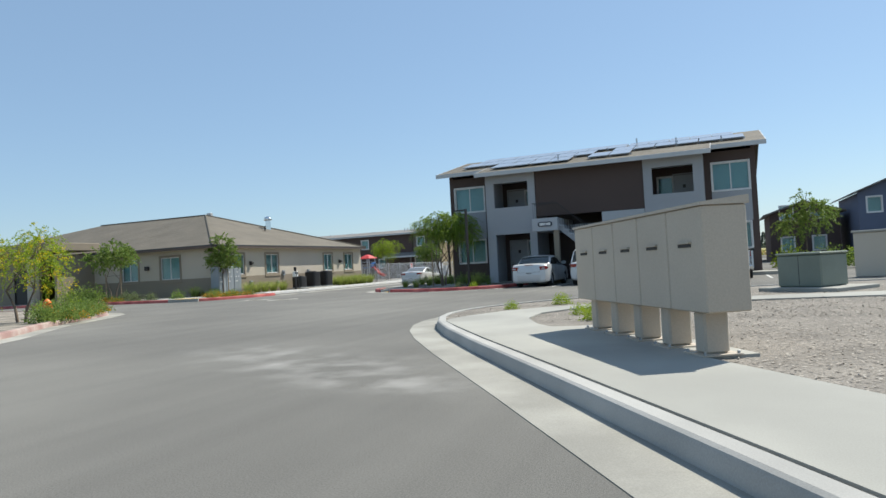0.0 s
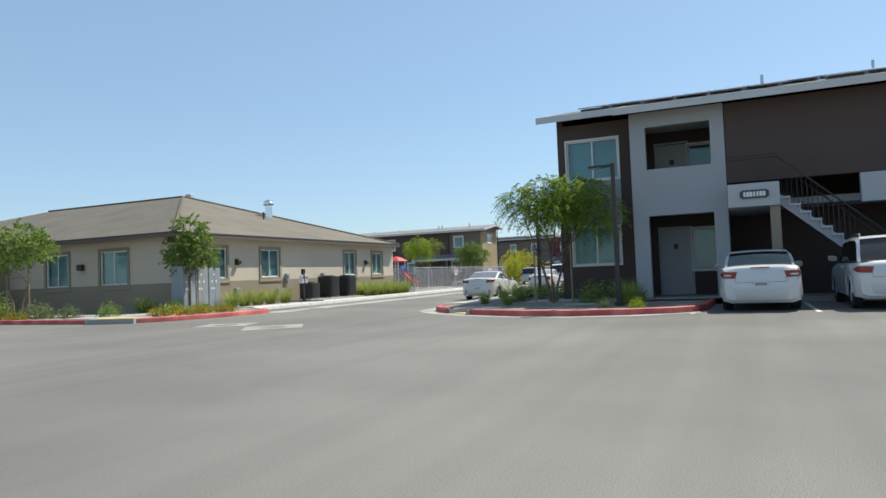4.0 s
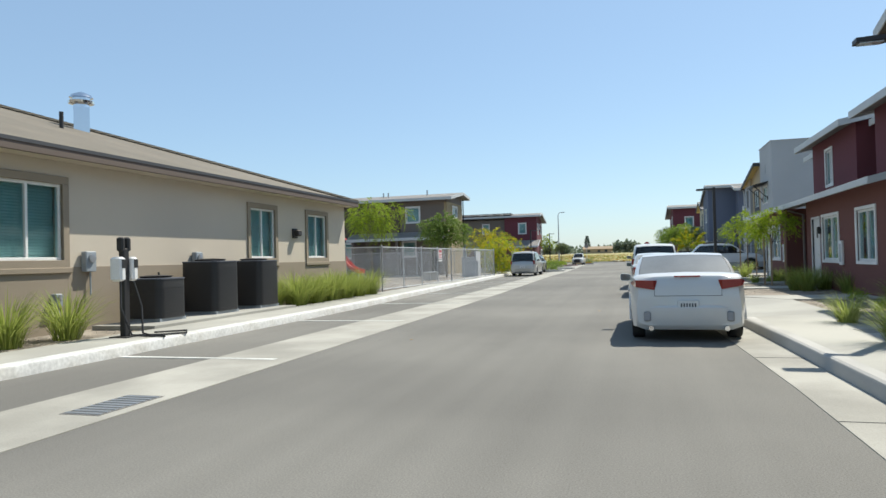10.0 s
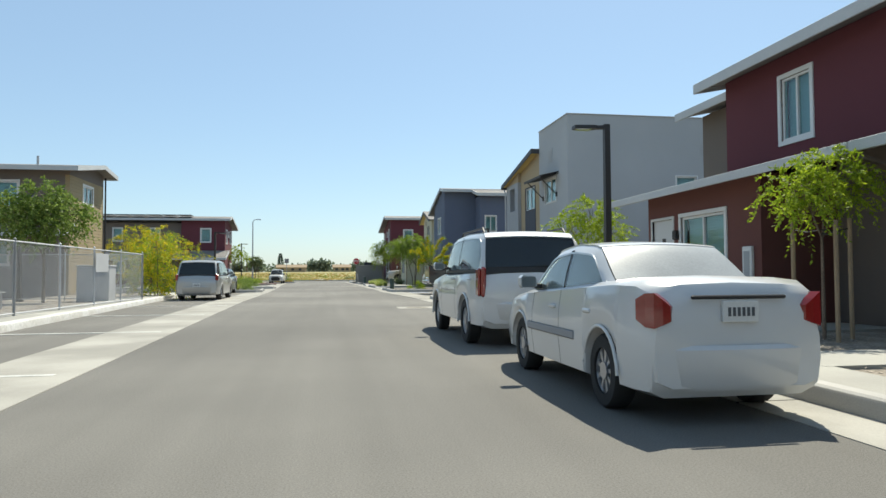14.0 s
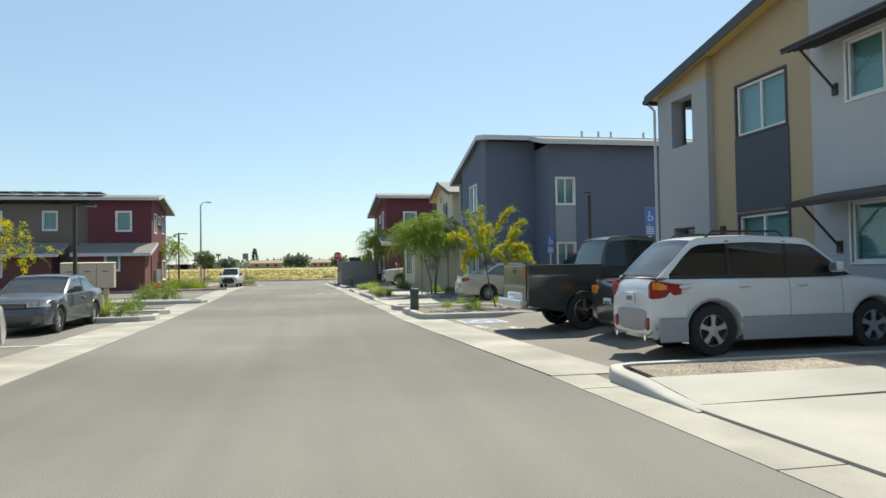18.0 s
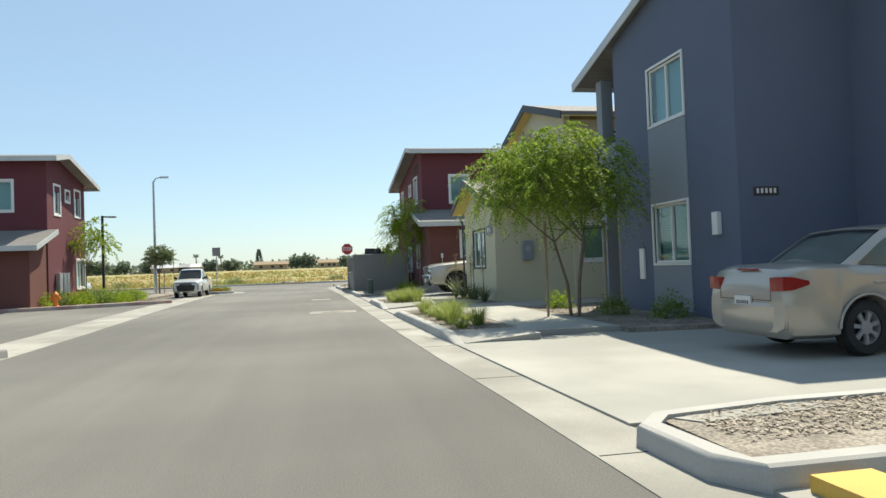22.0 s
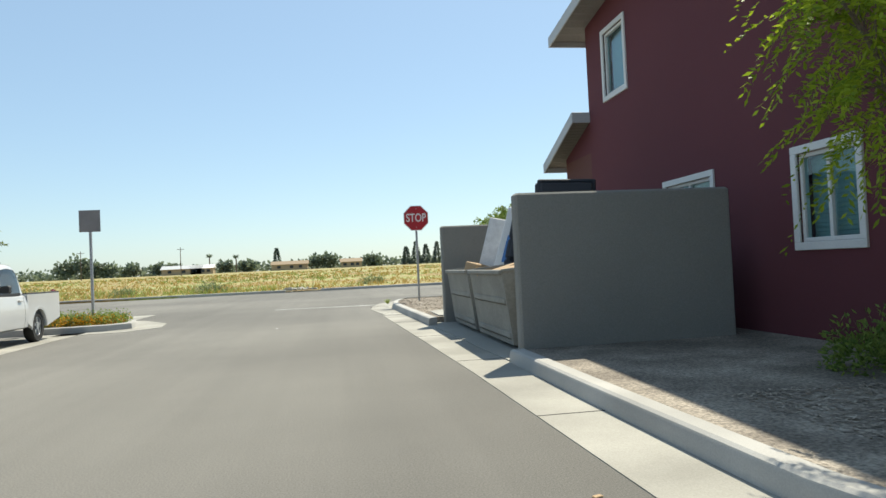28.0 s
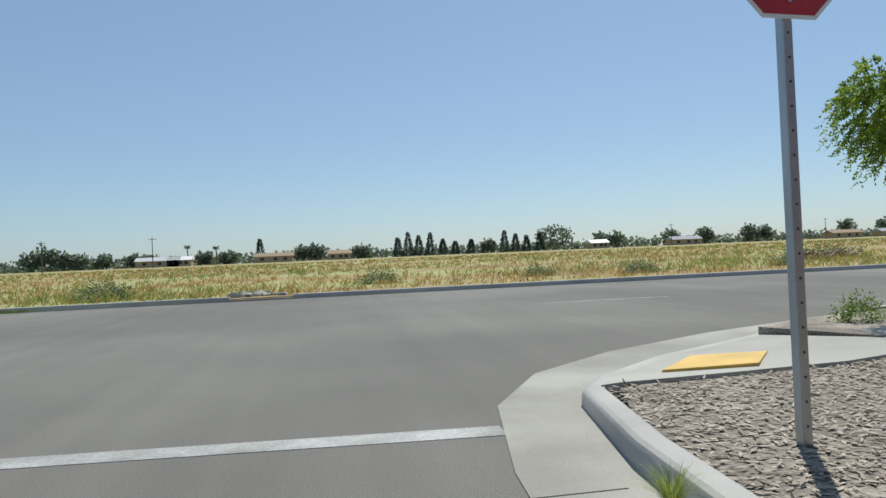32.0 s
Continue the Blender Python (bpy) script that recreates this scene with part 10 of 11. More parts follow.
for y in (73.65, 78.1, 75.8):
    slab("bay_line", [(-12.9, y), (-10.0, y), (-10.0, y + 0.1), (-12.9, y + 0.1)], 0.1, 0.1238, BLUEPAINT if y > 76 else LINE, label="worn painted bay line", category="road marking")


def bollard(x, y, z=0.12):
    t = thing("utility_pedestal", "dark green plastic utility pedestal with domed lid", "utility pedestal", (x, y, z), "utility pedestals")
    local("body", Shape().lathe([(0.125, -0.05), (0.125, 0.54), (0.12, 0.55)], 20), BOLLGREEN, t, "", 40)
    local("cap", Shape().lathe([(0.135, 0.5), (0.135, 0.585), (0.12, 0.61), (0.07, 0.625), (0.0, 0.63)], 20), BOLLGREEN, t, "", 40)


bollard(-15.62, 83.2)
bollard(-15.68, 110.95)
for x, y, z in ((-14.65, 82.05, 0.125), (-11.6, 83.0, 0.125), (-12.0, 85.9, 0.125), (-14.0, 38.6, 0.12), (-10.2, 30.2, 0.12)):
    t = thing("ground_vault", "flat concrete utility vault set in the bed", "utility vault", (x, y, z), "utility lids", turn=8)
    local("frame", Shape().box(-0.42, 0.42, -0.26, 0.26, -0.03, 0.03, 0.01), CONC, t)
    local("cover", Shape().box(-0.36, 0.36, -0.2, 0.2, 0.0, 0.036, 0.006), GUTTER, t)
t = thing("irrigation_box", "round green plastic irrigation box in the mulch", "irrigation box", (-14.98, 125.35, 0.125))
local("cover", Shape().lathe([(0.15, -0.03), (0.15, 0.02), (0.13, 0.03), (0.0, 0.032)], 18), leafy("lid_green", (0.22, 0.29, 0.24), (0.25, 0.31, 0.26), 0.0), t, "", 30)


def hydrant(x, y, z):
    t = thing("fire_hydrant", "orange fire hydrant beside the drive", "fire hydrant", (x, y, z))
    local("body", Shape().lathe([(0.15, 0), (0.15, 0.05), (0.10, 0.07), (0.095, 0.45), (0.13, 0.47), (0.13, 0.5), (0.10, 0.55), (0.05, 0.61), (0.03, 0.62), (0.03, 0.66), (0.0, 0.66)], 14), ORANGEP, t, "", 40)
    for sg in (-1, 1):
        local("outlet", Shape().lathe([(0.055, 0.09), (0.055, 0.15), (0.065, 0.155), (0.065, 0.19), (0.0, 0.19)] if sg > 0 else [(0.055, -0.09), (0.055, -0.15), (0.065, -0.155), (0.065, -0.19), (0.0, -0.19)], 10, (0, 0, 0.36), "x"), ORANGEP, t, "", 40)


hydrant(-19.2, 14.9, 0.12)
hydrant(-28.4, 112.1, 0.1)


# chain-link fence with its posts, rails and woven wire
def chainlink(pts, z0, h):
    t = thing("chain_link_fence", "galvanised chain-link fence with steel posts", "fence", (0, 0, 0))
    wire = []
    for (x0, y0), (x1, y1) in zip(pts, pts[1:]):
        L = math.hypot(x1 - x0, y1 - y0)
        n = max(1, round(L / 2.4))
        P = lambda s, z: (x0 + (x1 - x0) * s / L, y0 + (y1 - y0) * s / L, z)
        for k in range(n + 1):
            s = L * k / n
            local("post", Shape().tube([P(s, z0 - 0.05), P(s, z0 + h + 0.04)], 0.03 if k in (0, n) else 0.024, 8), GALVDULL, t, "", 50)
            local("post_cap", Shape().lathe([(0.034, z0 + h + 0.035), (0.034, z0 + h + 0.06), (0.0, z0 + h + 0.085)], 8, (*P(s, 0)[:2], 0)), GALVDULL, t)
        for z in (z0 + 0.08, z0 + h):
            local("rail", Shape().tube([P(0, z), P(L, z)], 0.019, 6), GALVDULL, t, "", 50)
        d = 0.075
        m = int(L / d)
        nrm = Vector((-(y1 - y0) / L, (x1 - x0) / L, 0)) * 0.0035
        rows = int((h - 0.08) / d)
        vs, fs = [], []
        for sg in (1, -1):
            for k in range(-rows, m + rows):
                s0, s1 = (k * d, (k + rows) * d) if sg > 0 else ((k + rows) * d, k * d)
                za, zb = z0 + 0.08, z0 + 0.08 + rows * d
                if max(s0, s1) <= 0 or min(s0, s1) >= L:
                    continue
                q = []
                for s, z in ((s0, za), (s1, zb)):
                    q.append((s, z))
                (sa, a), (sb, b) = q
                f = lambda s: a + (b - a) * (s - sa) / (sb - sa)
                ca, cb = min(max(sa, 0), L), min(max(sb, 0), L)
                o = len(vs)
                u = Vector(((x1 - x0) / L, (y1 - y0) / L, 0)) * 0.0052
                for s in (ca, cb):
                    p = Vector(P(s, f(s))) + nrm * sg
                    vs += [tuple(p - u), tuple(p + u)]
                fs.append((o, o + 1, o + 3, o + 2))
        wire.append((np.array(vs), np.array(fs)))
    mesh_of("wire_mesh", wire, GALVDULL, t, "woven steel wire")
    return t


chainlink([(-27.0, 50.9), (-25.75, 51.2), (-25.62, 60), (-25.5, 69.4)], 0.12, 1.58)
chainlink([(-27.0, 50.9), (-38.0, 50.9)], 0.12, 1.58)
chainlink([(-25.5, 69.4), (-38.0, 69.9)], 0.12, 1.58)
t = thing("fence_sign", "white notice with a red heading wired to the fence", "sign", (-25.57, 57.9, 0.0))
pl = local("plate", Shape().box(0.02, 0.028, -0.28, 0.28, 1.12, 1.66), WHITES, t)
for z0, z1, m in ((1.52, 1.63, RED), (1.42, 1.46, RED), (1.35, 1.385, RED), (1.27, 1.31, RED), (1.19, 1.225, BLACK)):
    q = local("text_bar", Shape().box(0.0275, 0.03, -0.23, 0.23, z0, z1), m, t)
    q.parent = pl
t = thing("fence_sign", "blank pale grey plate wired to the fence", "sign", (-25.53, 65.2, 0.0))
pl = local("plate", Shape().box(0.02, 0.028, -0.55, 0.55, 1.08, 1.6), LGREY, t)
# playground things behind the fence
SLIDE_ROOF = Shape().rings([[(-0.55 + a * k, b * k, z) for a, b in ((-0.75, -0.75), (0.75, -0.75), (0.75, 0.75), (-0.75, 0.75))] for z, k in ((2.42, 1.0), (2.47, 1.02), (2.78, 0.45), (2.9, 0.05))])
t = thing("slide", "red playground slide with blue hood and grey posts", "slide", (-34.35, 66.2, 0.12), turn=-8)
s = Shape()
prof = [(0.0, 1.45), (0.3, 1.38), (0.65, 1.0), (1.05, 0.62), (1.45, 0.45), (1.7, 0.42)]
s.rings([[(x, y, z + o) for y, o in ((-0.28, 0.2), (-0.24, 0.0), (0.24, 0.0), (0.28, 0.2), (0.25, 0.2), (0.21, -0.03), (-0.21, -0.03), (-0.25, 0.2))] for x, z in prof])
local("chute", s, PLAYRED, t)
hood = [(0.34 * math.cos(v), 1.48 + 0.5 * math.sin(v)) for v in np.linspace(0, math.pi, 9)]
local("hood", Shape().rings([[(x, y, z) for y, z in hood] + [(x, y * 0.9, (z - 1.48) * 0.9 + 1.48) for y, z in reversed(hood)] for x in (-0.05, 0.42)]), PLAYBLUE, t, "blue plastic slide hood", 40)
local("canopy", SLIDE_ROOF, PLAYRED, t)
local("platform", Shape().box(-1.1, 0.05, -0.55, 0.55, 1.38, 1.45, 0.01), PLAYBLUE, t)
for y in (-0.55, 0.55):
    for x in (-1.1, 0.0):
        local("post", Shape().tube([(x, y, 0), (x, y, 2.45)], 0.06, 8), GALVPAINT, t, "", 40)
    for z in (1.75, 2.05):
        local("guard_rail", Shape().tube([(-1.1, y, z), (0.0, y, z)], 0.025, 6), GALVPAINT, t)
    local("foot", Shape().tube([(1.55, y * 0.35, 0), (1.55, y * 0.35, 0.42)], 0.03, 6), GALVPAINT, t)
for k in range(5):
    local("rung", Shape().tube([(-1.2 - 0.1 * (4 - k), -0.3, 0.25 + 0.26 * k), (-1.2 - 0.1 * (4 - k), 0.3, 0.25 + 0.26 * k)], 0.02, 6), GALVPAINT, t)
for y in (-0.3, 0.3):
    local("ladder_rail", Shape().tube([(-1.65, y, 0.0), (-1.15, y, 1.5)], 0.025, 6), GALVPAINT, t)
t = thing("utility_cabinet", "pale grey utility cabinet behind the fence end", "cabinet", (-26.75, 68.7, 0.12))
local("body", Shape().box(-0.5, 0.5, -0.35, 0.35, 0.0, 1.15, 0.02), LGREY, t)
local("lid", Shape().box(-0.53, 0.53, -0.38, 0.38, 1.152, 1.2, 0.015), LGREY, t)
local("door", Shape().box(-0.44, 0.44, -0.365, -0.352, 0.12, 1.06, 0.005), LGREY, t)
t = thing("bench", "grey metal bench beside the playground", "bench", (-27.6, 63.0, 0.12))
for k in range(3):
    local("seat_slat", Shape().box(-0.22 + 0.15 * k, -0.09 + 0.15 * k, -0.8, 0.8, 0.42, 0.45, 0.008), STEELGAL, t)
for y in (-0.6, 0.6):
    local("leg", Shape().box(-0.2, 0.2, y - 0.03, y + 0.03, 0.0, 0.418, 0.01), STEELGAL, t)


# cooling units beside the clubhouse
def rounded(a, r):
    """A square outline of half width a with rounded corners."""
    out = []
    for k, (sx, sy) in enumerate(((1, 1), (-1, 1), (-1, -1), (1, -1))):
        for g in (0, 30, 60, 90):
            v = radians(90 * k + g)
            out.append((sx * (a - r) + r * math.cos(v), sy * (a - r) + r * math.sin(v)))
    return out


def condenser(x, y, w, h):
    t = thing("air_conditioner", "dark louvred cooling unit on the concrete pad", "air conditioner", (x, y, 0.2), "cooling units")
    b = local("casing", Shape().rings([[(x, y, z) for x, y in rounded(w / 2, 0.13)] for z in (0.06, h - 0.03)]), BLACK, t, "", 40)
    local("base", Shape().box(-w / 2 + 0.02, w / 2 - 0.02, -w / 2 + 0.02, w / 2 - 0.02, 0.0, 0.06), CABGREY, t)
    local("top", Shape().rings([[(x, y, z) for x, y in rounded(w / 2 + 0.01, 0.14)] for z in (h - 0.03, h - 0.005)] + [[(x, y, h) for x, y in rounded(w / 2 - 0.02, 0.12)]]), CHARC, t)
    local("fan_grille", Shape().lathe([(w * 0.34, h), (w * 0.38, h + 0.035), (w * 0.2, h + 0.05), (0.0, h + 0.055)], 18), BLACK, t)
    for k in range(int((h - 0.2) / 0.055)):
        z = 0.12 + 0.055 * k
        q = local("louvre", Shape().rings([[(x, y, q) for x, y in rounded(w / 2 + 0.006, 0.135)] for q in (z, z + 0.008)]), BLACK, t)
        q.parent = b


condenser(-25.8, 39.55, 0.78, 0.8)
condenser(-25.8, 41.25, 0.86, 1.1)
condenser(-25.8, 42.95, 0.86, 1.1)
for y in (39.9, 41.65):
    t = thing("pipe_loop", "insulated pipes running into the clubhouse wall", "pipe", (-25.9, y, 0.2))
    local("pipe", Shape().tube([(0.2, 0.2, 0.12), (0.0, 0.1, 0.3), (-0.1, 0.0, 0.75), (-0.12, 0.0, 0.9)], 0.02, 6), BLACK, t)
# meters on the wall
for y, z, s in ((38.6, 1.35, 1.0), (41.7, 1.35, 1.0), (35.0, 0.75, 1.0), (37.9, 0.7, 0.6)):
    t = thing("wall_meter", "grey meter box on the clubhouse wall", "meter", (-26.5, y, z))
    local("box", Shape().box(0, 0.12, -0.12 * s, 0.12 * s, -0.2 * s, 0.16 * s, 0.012), CABGREY, t)
    local("dial", Shape().lathe([(0.075 * s, 0.11), (0.075 * s, 0.16), (0.0, 0.165)], 12, (0, 0, 0.04), "x"), ALLOY, t)
    local("conduit", Shape().tube([(0.05, 0.04, -0.2 * s), (0.05, 0.04, -0.62)], 0.015, 6), CABGREY, t)
# charging post by the kerb
t = thing("charging_post", "black car-charging post with two white heads and cables", "charging post", (-24.6, 37.35, 0.15))
local("post", Shape().box(-0.05, 0.05, -0.06, 0.06, 0.0, 1.35, 0.012), BLACK, t)
local("base_plate", Shape().box(-0.16, 0.16, -0.16, 0.16, 0.0, 0.015), BLACK, t)
for sg in (-1, 1):
    hd = local("charger_head", Shape().box(-0.11, 0.11, sg * 0.07, sg * 0.19, 0.85, 1.22, 0.03), WHITES, t)
    q = local("display", Shape().box(0.108, 0.114, sg * 0.09, sg * 0.17, 1.05, 1.18), BLACK, t)
    q.parent = hd
    local("cable_holder", Shape().box(-0.06, 0.06, sg * 0.02, sg * 0.1, 1.3, 1.52, 0.02), BLACK, t)
    local("cable", Shape().tube([(0.05, sg * 0.13, 0.86), (0.12, sg * 0.22, 0.45), (0.22, sg * 0.12, 0.05), (0.42, sg * 0.05, 0.022), (0.75, sg * 0.25 + 0.2, 0.02), (0.5, sg * 0.3 + 0.5, 0.02), (0.2, sg * 0.2 + 0.2, 0.03)], 0.016, 6), BLACK, t)
# utility cabinet at the clubhouse corner
t = thing("utility_cabinet", "tall grey metal utility cabinets at the clubhouse corner", "utility cabinet", (-26.1, 32.75, 0.12), turn=90)
for n, (x, h, d) in enumerate(((-1.25, 1.75, 0.6), (-0.55, 1.75, 0.6), (0.15, 1.65, 0.6))):
    b = local("cabinet", Shape().box(x - 0.34, x + 0.34, -d / 2, d / 2, 0.0, h, 0.015), CABGREY, t)
    for k in range(2):
        q = local("door", Shape().box(x - 0.32 + 0.32 * k, x - 0.012 + 0.32 * k, -d / 2 - 0.012, -d / 2 - 0.001, 0.12, h - 0.08, 0.004), CABGREY, t)
        q.parent = b
    for k in range(5):
        q = local("notice", Shape().box(x - 0.2 + 0.12 * (k % 3), x - 0.13 + 0.12 * (k % 3), -d / 2 - 0.016, -d / 2 - 0.0125, 0.8 + 0.28 * (k // 2), 0.88 + 0.28 * (k // 2)), WHITES, t)
        q.parent = b
# air conditioner and box by the red end house
t = thing("air_conditioner", "grey cooling unit beside the red house wall", "air conditioner", (-11.4, 112.65, 0.12), "cooling units")
local("casing", Shape().box(-0.5, 0.5, -0.4, 0.4, 0.0, 1.1, 0.03), BOXGREEN, t)
for k in range(9):
    local("louvre", Shape().box(-0.51, 0.51, -0.41, 0.41, 0.1 + 0.075 * k, 0.115 + 0.075 * k), CHARC, t)


# --- rubbish enclosure ---
for name, pts, z, lab in (("enclosure_wall_near", [(-16.1, 116.15), (-13.4, 116.15), (-13.4, 116.35), (-16.1, 116.35)], 1.93, "grey block end wall of the bin enclosure"), ("enclosure_wall_far", [(-16.13, 121.65), (-14.43, 121.65), (-14.43, 121.85), (-16.13, 121.85)], 1.9, "grey block end wall of the bin enclosure"), ("enclosure_wall_back", [(-13.6, 116.355), (-13.4, 116.355), (-13.4, 121.595), (-13.6, 121.595)], 1.3, "grey block back wall of the bin enclosure")):
    xs, ys_ = [p[0] for p in pts], [p[1] for p in pts]
    ob = part(name, Shape().box(min(xs), max(xs), min(ys_), max(ys_), -0.05, z, 0.025), BLOCKW)
    tagged(ob, lab, "wall", "", "structure")


def dumpster(y0, y1, label):
    """A steel front-loading bin: flared box, rim, side pocket, wheels."""
    t = thing("dumpster", label, "rubbish bin", (-15.43, (y0 + y1) / 2, 0.02), "rubbish bins")
    w, d = (y1 - y0) / 2, 0.62
    prof = [(-d + 0.04, 0.06), (-d - 0.02, 0.55), (-d - 0.08, 1.0), (-d - 0.04, 1.0), (-d + 0.03, 0.55), (-d + 0.08, 0.1), (d - 0.06, 0.1), (d - 0.04, 1.12), (d, 1.12), (d, 0.06)]
    local("bin_body", Shape().rings([[(x, y, z) for x, z in prof] for y in (-w + 0.02, w - 0.02)], caps=False), BINGREY, t)
    side = [(-d + 0.04, 0.06), (-d - 0.02, 0.55), (-d - 0.08, 1.0), (d, 1.12), (d, 0.06)]
    for y in (-w, w - 0.03):
        local("side_panel", Shape().rings([[(x, yy, z) for x, z in side] for yy in (y, y + 0.03)]), BINGREY, t)
        local("rim", Shape().tube([(-d - 0.08, y + 0.015, 1.0), (d, y + 0.015, 1.12)], 0.03, 6), BINGREY, t)
    local("front_rim", Shape().box(-d - 0.12, -d - 0.03, -w, w, 0.96, 1.02, 0.012), BINGREY, t)
    for y in (-w - 0.06, w + 0.001):
        p = local("fork_pocket", Shape().box(-d + 0.1, d - 0.12, y, y + 0.06, 0.62, 0.78, 0.012), BINGREY, t)
    for z in (0.18, 0.62):
        o = float(np.interp(z, [0.06, 0.55, 1.0], [-d + 0.04, -d - 0.02, -d - 0.08]))
        local("rib", Shape().box(o - 0.012, o + 0.03, -w + 0.06, w - 0.06, z - 0.05, z + 0.05, 0.02), BINGREY, t)
    for x in (-0.3, 0.45):
        for y in (-w + 0.15, w - 0.15):
            local("castor", Shape().lathe([(0.0, -0.025), (0.075, -0.025), (0.075, 0.025), (0.0, 0.025)], 12, (x, y, 0.075), "y"), RUBBER, t)
            local("castor_fork", Shape().box(x - 0.03, x + 0.03, y - 0.045, y + 0.045, 0.09, 0.17), BLACK, t)
    return t


dumpster(116.85, 118.95, "grey steel rubbish bin heaped with cardboard")
dumpster(119.2, 121.15, "grey steel rubbish bin with bags and boxes on top")


def slanted(name, label, category, at, size, tilt, material, turn=0.0, detail=None):
    """A flat box standing tilted in a bin."""
    t = thing(name, label, category, at)
    t.matrix_basis = pose(*at, 0, 0, turn) @ pose(0, 0, 0, tilt[0], tilt[1], 0)
    w, d, h = size
    local("body", Shape().box(-w / 2, w / 2, -d / 2, d / 2, 0, h, 0.015), material, t)
    if detail == "pads":
        for k in range(4):
            local("pad", Shape().box(-w / 2 + 0.04, w / 2 - 0.04, -d / 2 - 0.035, -d / 2 + 0.02, h * (0.05 + 0.235 * k), h * (0.265 + 0.235 * k), 0.03), material, t)
            local("pad", Shape().box(-w / 2 - 0.03, -w / 2 + 0.02, -d / 2 + 0.03, d / 2 - 0.03, h * (0.05 + 0.235 * k), h * (0.265 + 0.235 * k), 0.025), material, t)
    if detail == "print":
        for x0, x1, z0, z1, m in ((-0.35, 0.3, 0.25, 0.62, PLAYBLUE), (-0.3, -0.1, 0.7, 0.95, BLACK), (0.0, 0.34, 0.75, 0.8, BLACK), (0.0, 0.34, 0.86, 0.9, CABGREY)):
            local("printed_panel", Shape().box(x0 * w, x1 * w, -d / 2 - 0.003, -d / 2 - 0.0005, z0 * h, z1 * h), m, t)
    return t


slanted("television_carton", "white and blue carton leaning in the bin", "carton", (-15.18, 119.95, 0.75), (0.8, 0.16, 1.3), (-8, 15), WHITES, -35, "print")
slanted("carton", "white flattened carton leaning in the bin", "carton", (-15.43, 120.6, 0.75), (0.6, 0.07, 1.2), (-8, 14), BAGWHITE, -35)
slanted("sofa_cushion", "dark sofa base standing on end in the bin", "furniture", (-15.03, 119.6, 0.7), (0.85, 0.2, 1.5), (-8, 12), MATTRESS, -25, "pads")
slanted("dark_chair_back", "dark padded chair back standing in the bin", "furniture", (-15.03, 118.35, 0.7), (0.7, 0.25, 1.5), (-6, 14), MATTRESS, -20, "pads")
slanted("dark_chair_back", "dark padded chair back standing in the bin", "furniture", (-15.08, 117.45, 0.75), (0.8, 0.22, 1.5), (-8, 3), MATTRESS, -15, "pads")
slanted("cardboard_sheet", "brown cardboard sheet lying across the bin", "cardboard", (-15.58, 117.75, 1.0), (0.9, 1.5, 0.03), (4, -14), CARD, 8)
slanted("cardboard_sheet", "brown cardboard flap on the bin rim", "cardboard", (-15.53, 118.75, 1.02), (0.7, 0.9, 0.02), (-6, -20), CARD, -12)
slanted("cardboard_box", "small brown cardboard box on the rubbish", "cardboard", (-15.73, 120.45, 0.92), (0.35, 0.3, 0.22), (12, 10), CARD, 30)
for x, y, s in ((-15.78, 120.85, 1.0), (-15.43, 120.9, 1.1), (-15.78, 119.55, 0.9), (-15.73, 120.05, 0.8), (-15.13, 117.85, 1.2), (-15.63, 117.15, 1.0)):
    t = thing("rubbish_bag", "crumpled pale plastic bag in the bin", "bag", (x, y, 0.85), "rubbish bags")
    sh = Shape().lathe([(0.05, -0.12), (0.15 * s, -0.06), (0.17 * s, 0.05), (0.1 * s, 0.15), (0.03, 0.2), (0.0, 0.21)], 9)
    sh.v = [(p[0] * RNG.uniform(0.75, 1.25), p[1] * RNG.uniform(0.75, 1.25), p[2] + RNG.uniform(-0.02, 0.02)) for p in sh.v]
    local("bag", sh, BAGWHITE, t)
for x, y, z in ((-15.23, 120.15, 0.55), (-15.23, 117.95, 0.55)):
    t = thing("rubbish_heap", "dark heap of rubbish filling the bin", "rubbish", (x - 0.1, y, z))
    sh = Shape().rings([[(0.52 * a * k, 0.85 * b * k, q) for a, b in ((math.cos(v), math.sin(v)) for v in np.linspace(0, 2 * math.pi, 14)[:-1])] for k, q in ((1.0, 0.0), (0.95, 0.25), (0.7, 0.36), (0.3, 0.42))])
    sh.v = [(p[0], p[1], p[2] + RNG.uniform(-0.06, 0.06)) for p in sh.v]
    local("heap", sh, CABIN, t)
# concrete steps by the crossing bed
slab("entry_pad", [(-16.2, 123.4), (-15.75, 123.75), (-13.03, 124.05), (-13.03, 121.95), (-16.2, 121.95)], 0.0, 0.145, CONC, label="pale concrete pad beside the enclosure", category="pad")
for x0, x1, y0, y1, z in ((-15.74, -14.9, 124.05, 124.5, 0.18), (-15.1, -14.2, 124.1, 124.55, 0.39), (-14.7, -13.65, 124.12, 124.6, 0.6)):
    ob = part("step_block", Shape().box(x0, x1, y0, y1, 0.05, z, 0.02), CONC)
    tagged(ob, "stepped concrete block wall beside the bed", "wall", "", "structure")
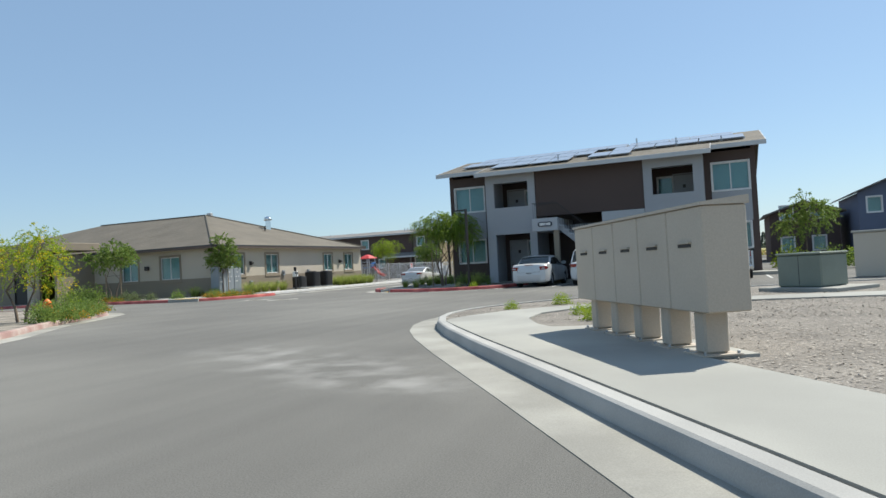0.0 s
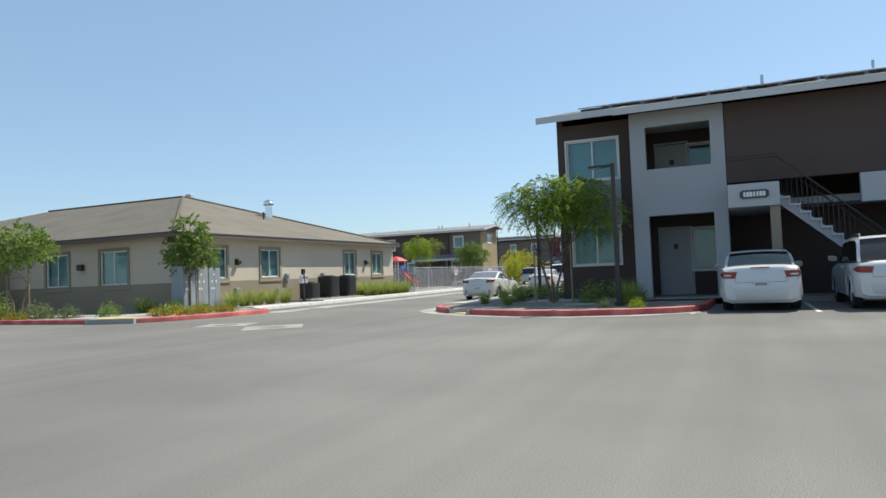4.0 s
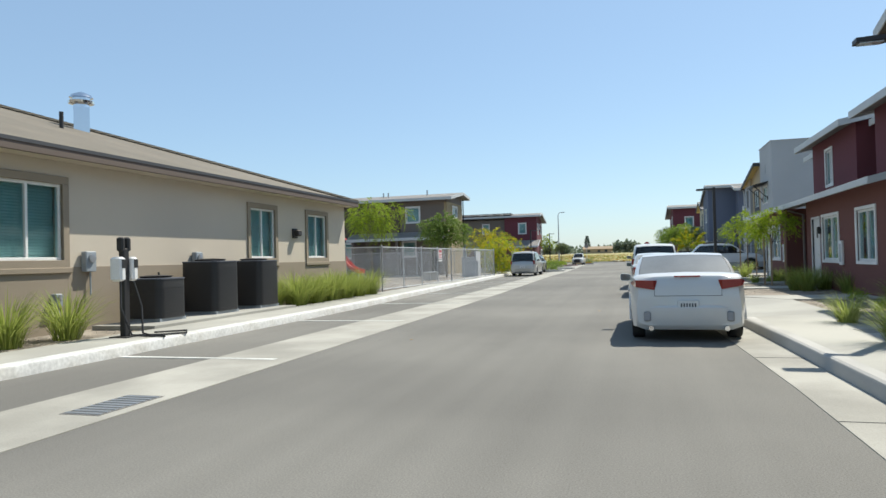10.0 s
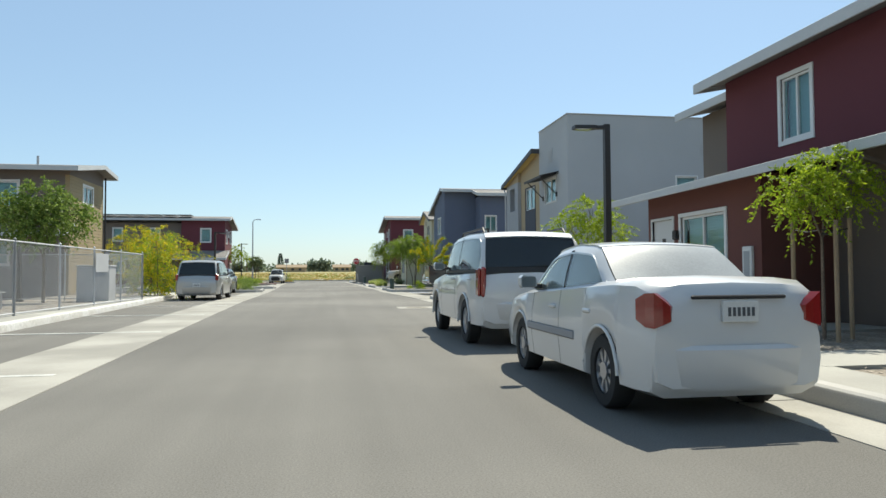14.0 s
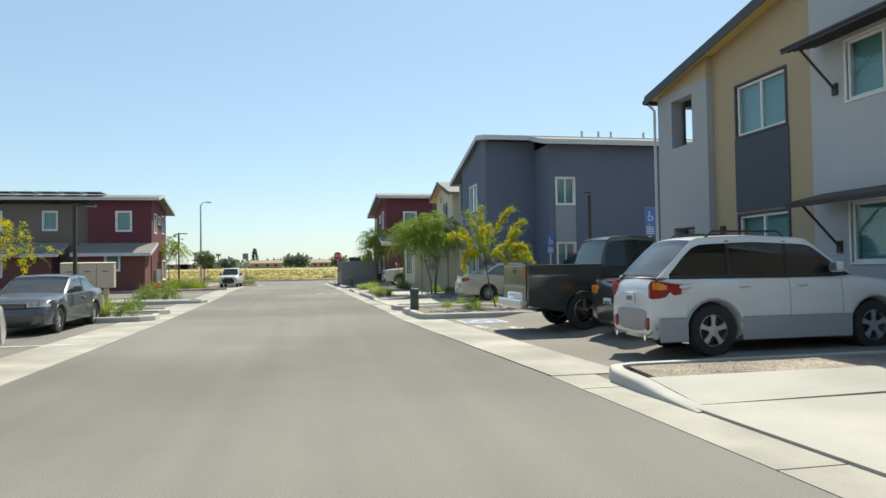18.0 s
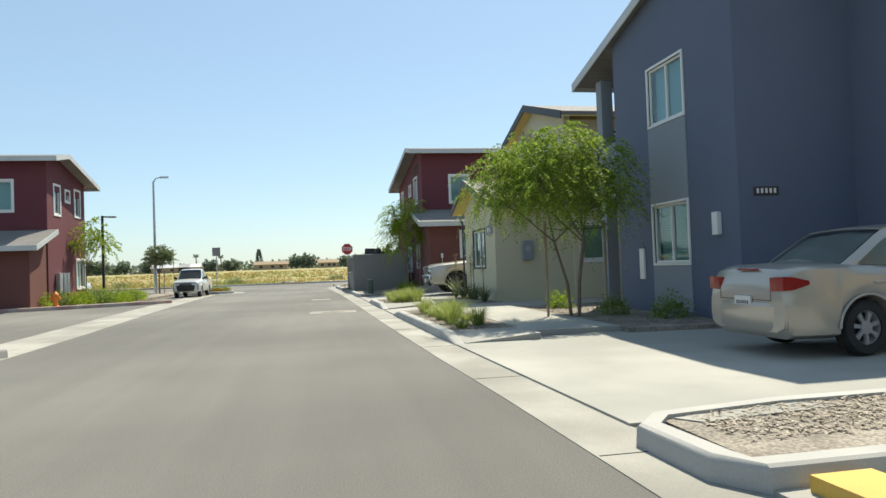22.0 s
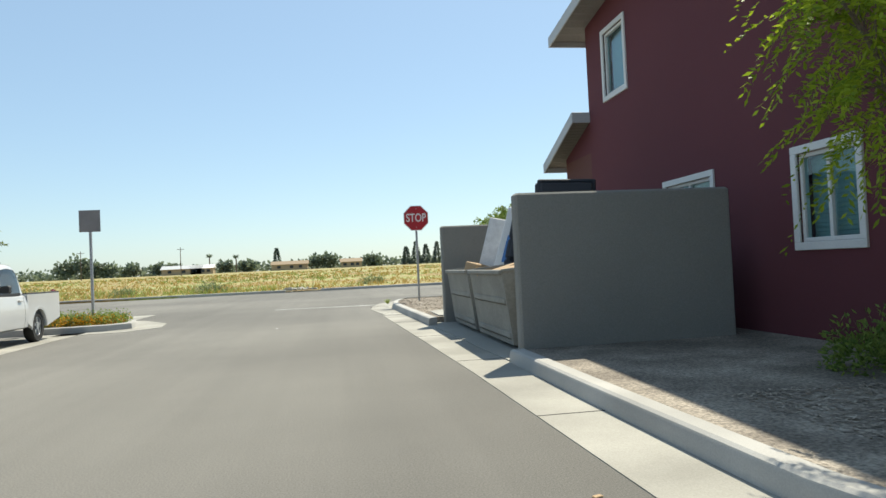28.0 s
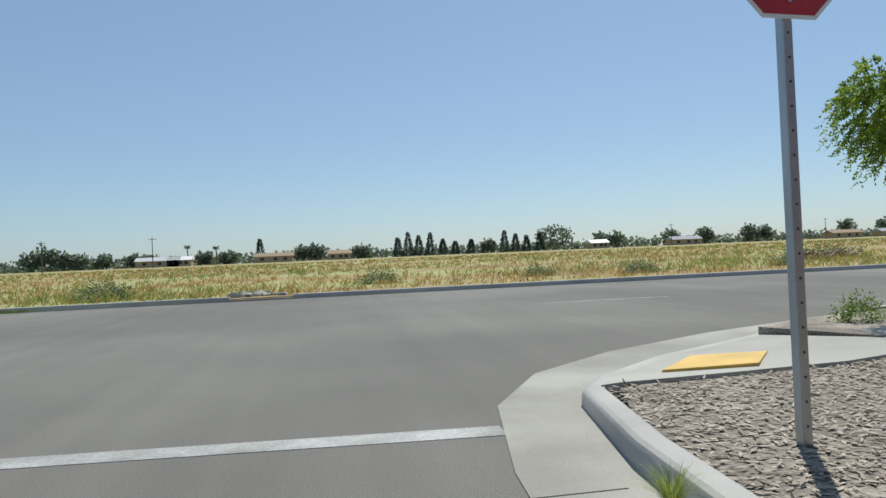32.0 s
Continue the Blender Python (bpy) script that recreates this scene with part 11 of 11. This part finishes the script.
# rubble at the gap in the far kerb
for k in range(14):
    x, y, s = -20.3 + float(RNG.normal()) * 0.7, 149.15 + float(RNG.uniform(0, 1.2)), float(RNG.uniform(0.1, 0.28))
    sh = Shape().box(-s, s, -s * 0.8, s * 0.8, -0.05, s * 0.7, s * 0.2)
    sh.v = [tuple(c + float(RNG.normal()) * s * 0.1 for c in p) for p in sh.v]
    ob = part("rubble_piece", sh, CONC)
    ob.matrix_basis = pose(x, y, 0.06, 0, 0, float(RNG.uniform(0, 360)))
    tagged(ob, "broken piece of pale concrete on the verge", "rubble", "rubble on the verge")
# litter and pale stains on the asphalt
for x, y, s in ((-17.3, 46.6, 0.05), (-17.9, 43.8, 0.06), (-19.43, 122.75, 0.04), (-17.0, 111.6, 0.05), (-20.4, 38.5, 0.05), (-16.0, 47.1, 0.04)):
    ob = part("litter", Shape().box(-s * 0.5, s * 0.5, -s * 0.3, s * 0.3, 0.001, 0.008, 0.003), CARD if s > 0.045 else BAGWHITE)
    ob.matrix_basis = pose(x, y, 0, 0, 0, 40 * s * 100)
    tagged(ob, "scrap of litter lying on the asphalt", "litter", "litter on the street")
# painted stall lines before the apartment house
for x in (-7.1, -4.55, -1.65, 1.25, 4.1):
    slab("stall_line", [(x - 0.05, 27.6), (x + 0.05, 27.6), (x + 0.05, 32.2), (x - 0.05, 32.2)], -0.02, 0.004, LINE, label="worn white stall line on the asphalt", category="road marking")
# heap of gravel in the yard of the end house
hp = Shape()
hr = []
for k, q in ((1.0, 0.0), (0.82, 0.12), (0.55, 0.25), (0.25, 0.34)):
    hr.append([(1.45 * k * math.cos(v) * (1 + 0.12 * math.sin(3 * v + 5 * k)), 0.8 * k * math.sin(v), q) for v in np.linspace(0, 2 * math.pi, 19)[:-1]])
t = thing("gravel_heap", "low heap of brown gravel in the yard bed", "gravel", (-12.75, 110.75, 0.115))
local("mound", hp.rings(hr), GRAVEL, t, "", 60)
u = RNG.uniform(0, 1, 2200) ** 0.5
v = RNG.uniform(0, 2 * math.pi, 2200)
mesh_of("stone", [leaves(np.stack([1.45 * u * np.cos(v), 0.8 * u * np.sin(v), 0.36 * (1 - u ** 1.3) + 0.02], 1), RNG.normal(size=(2200, 3)), 0.06, 0.04)], STONES, t)["kind"] = "stuff"
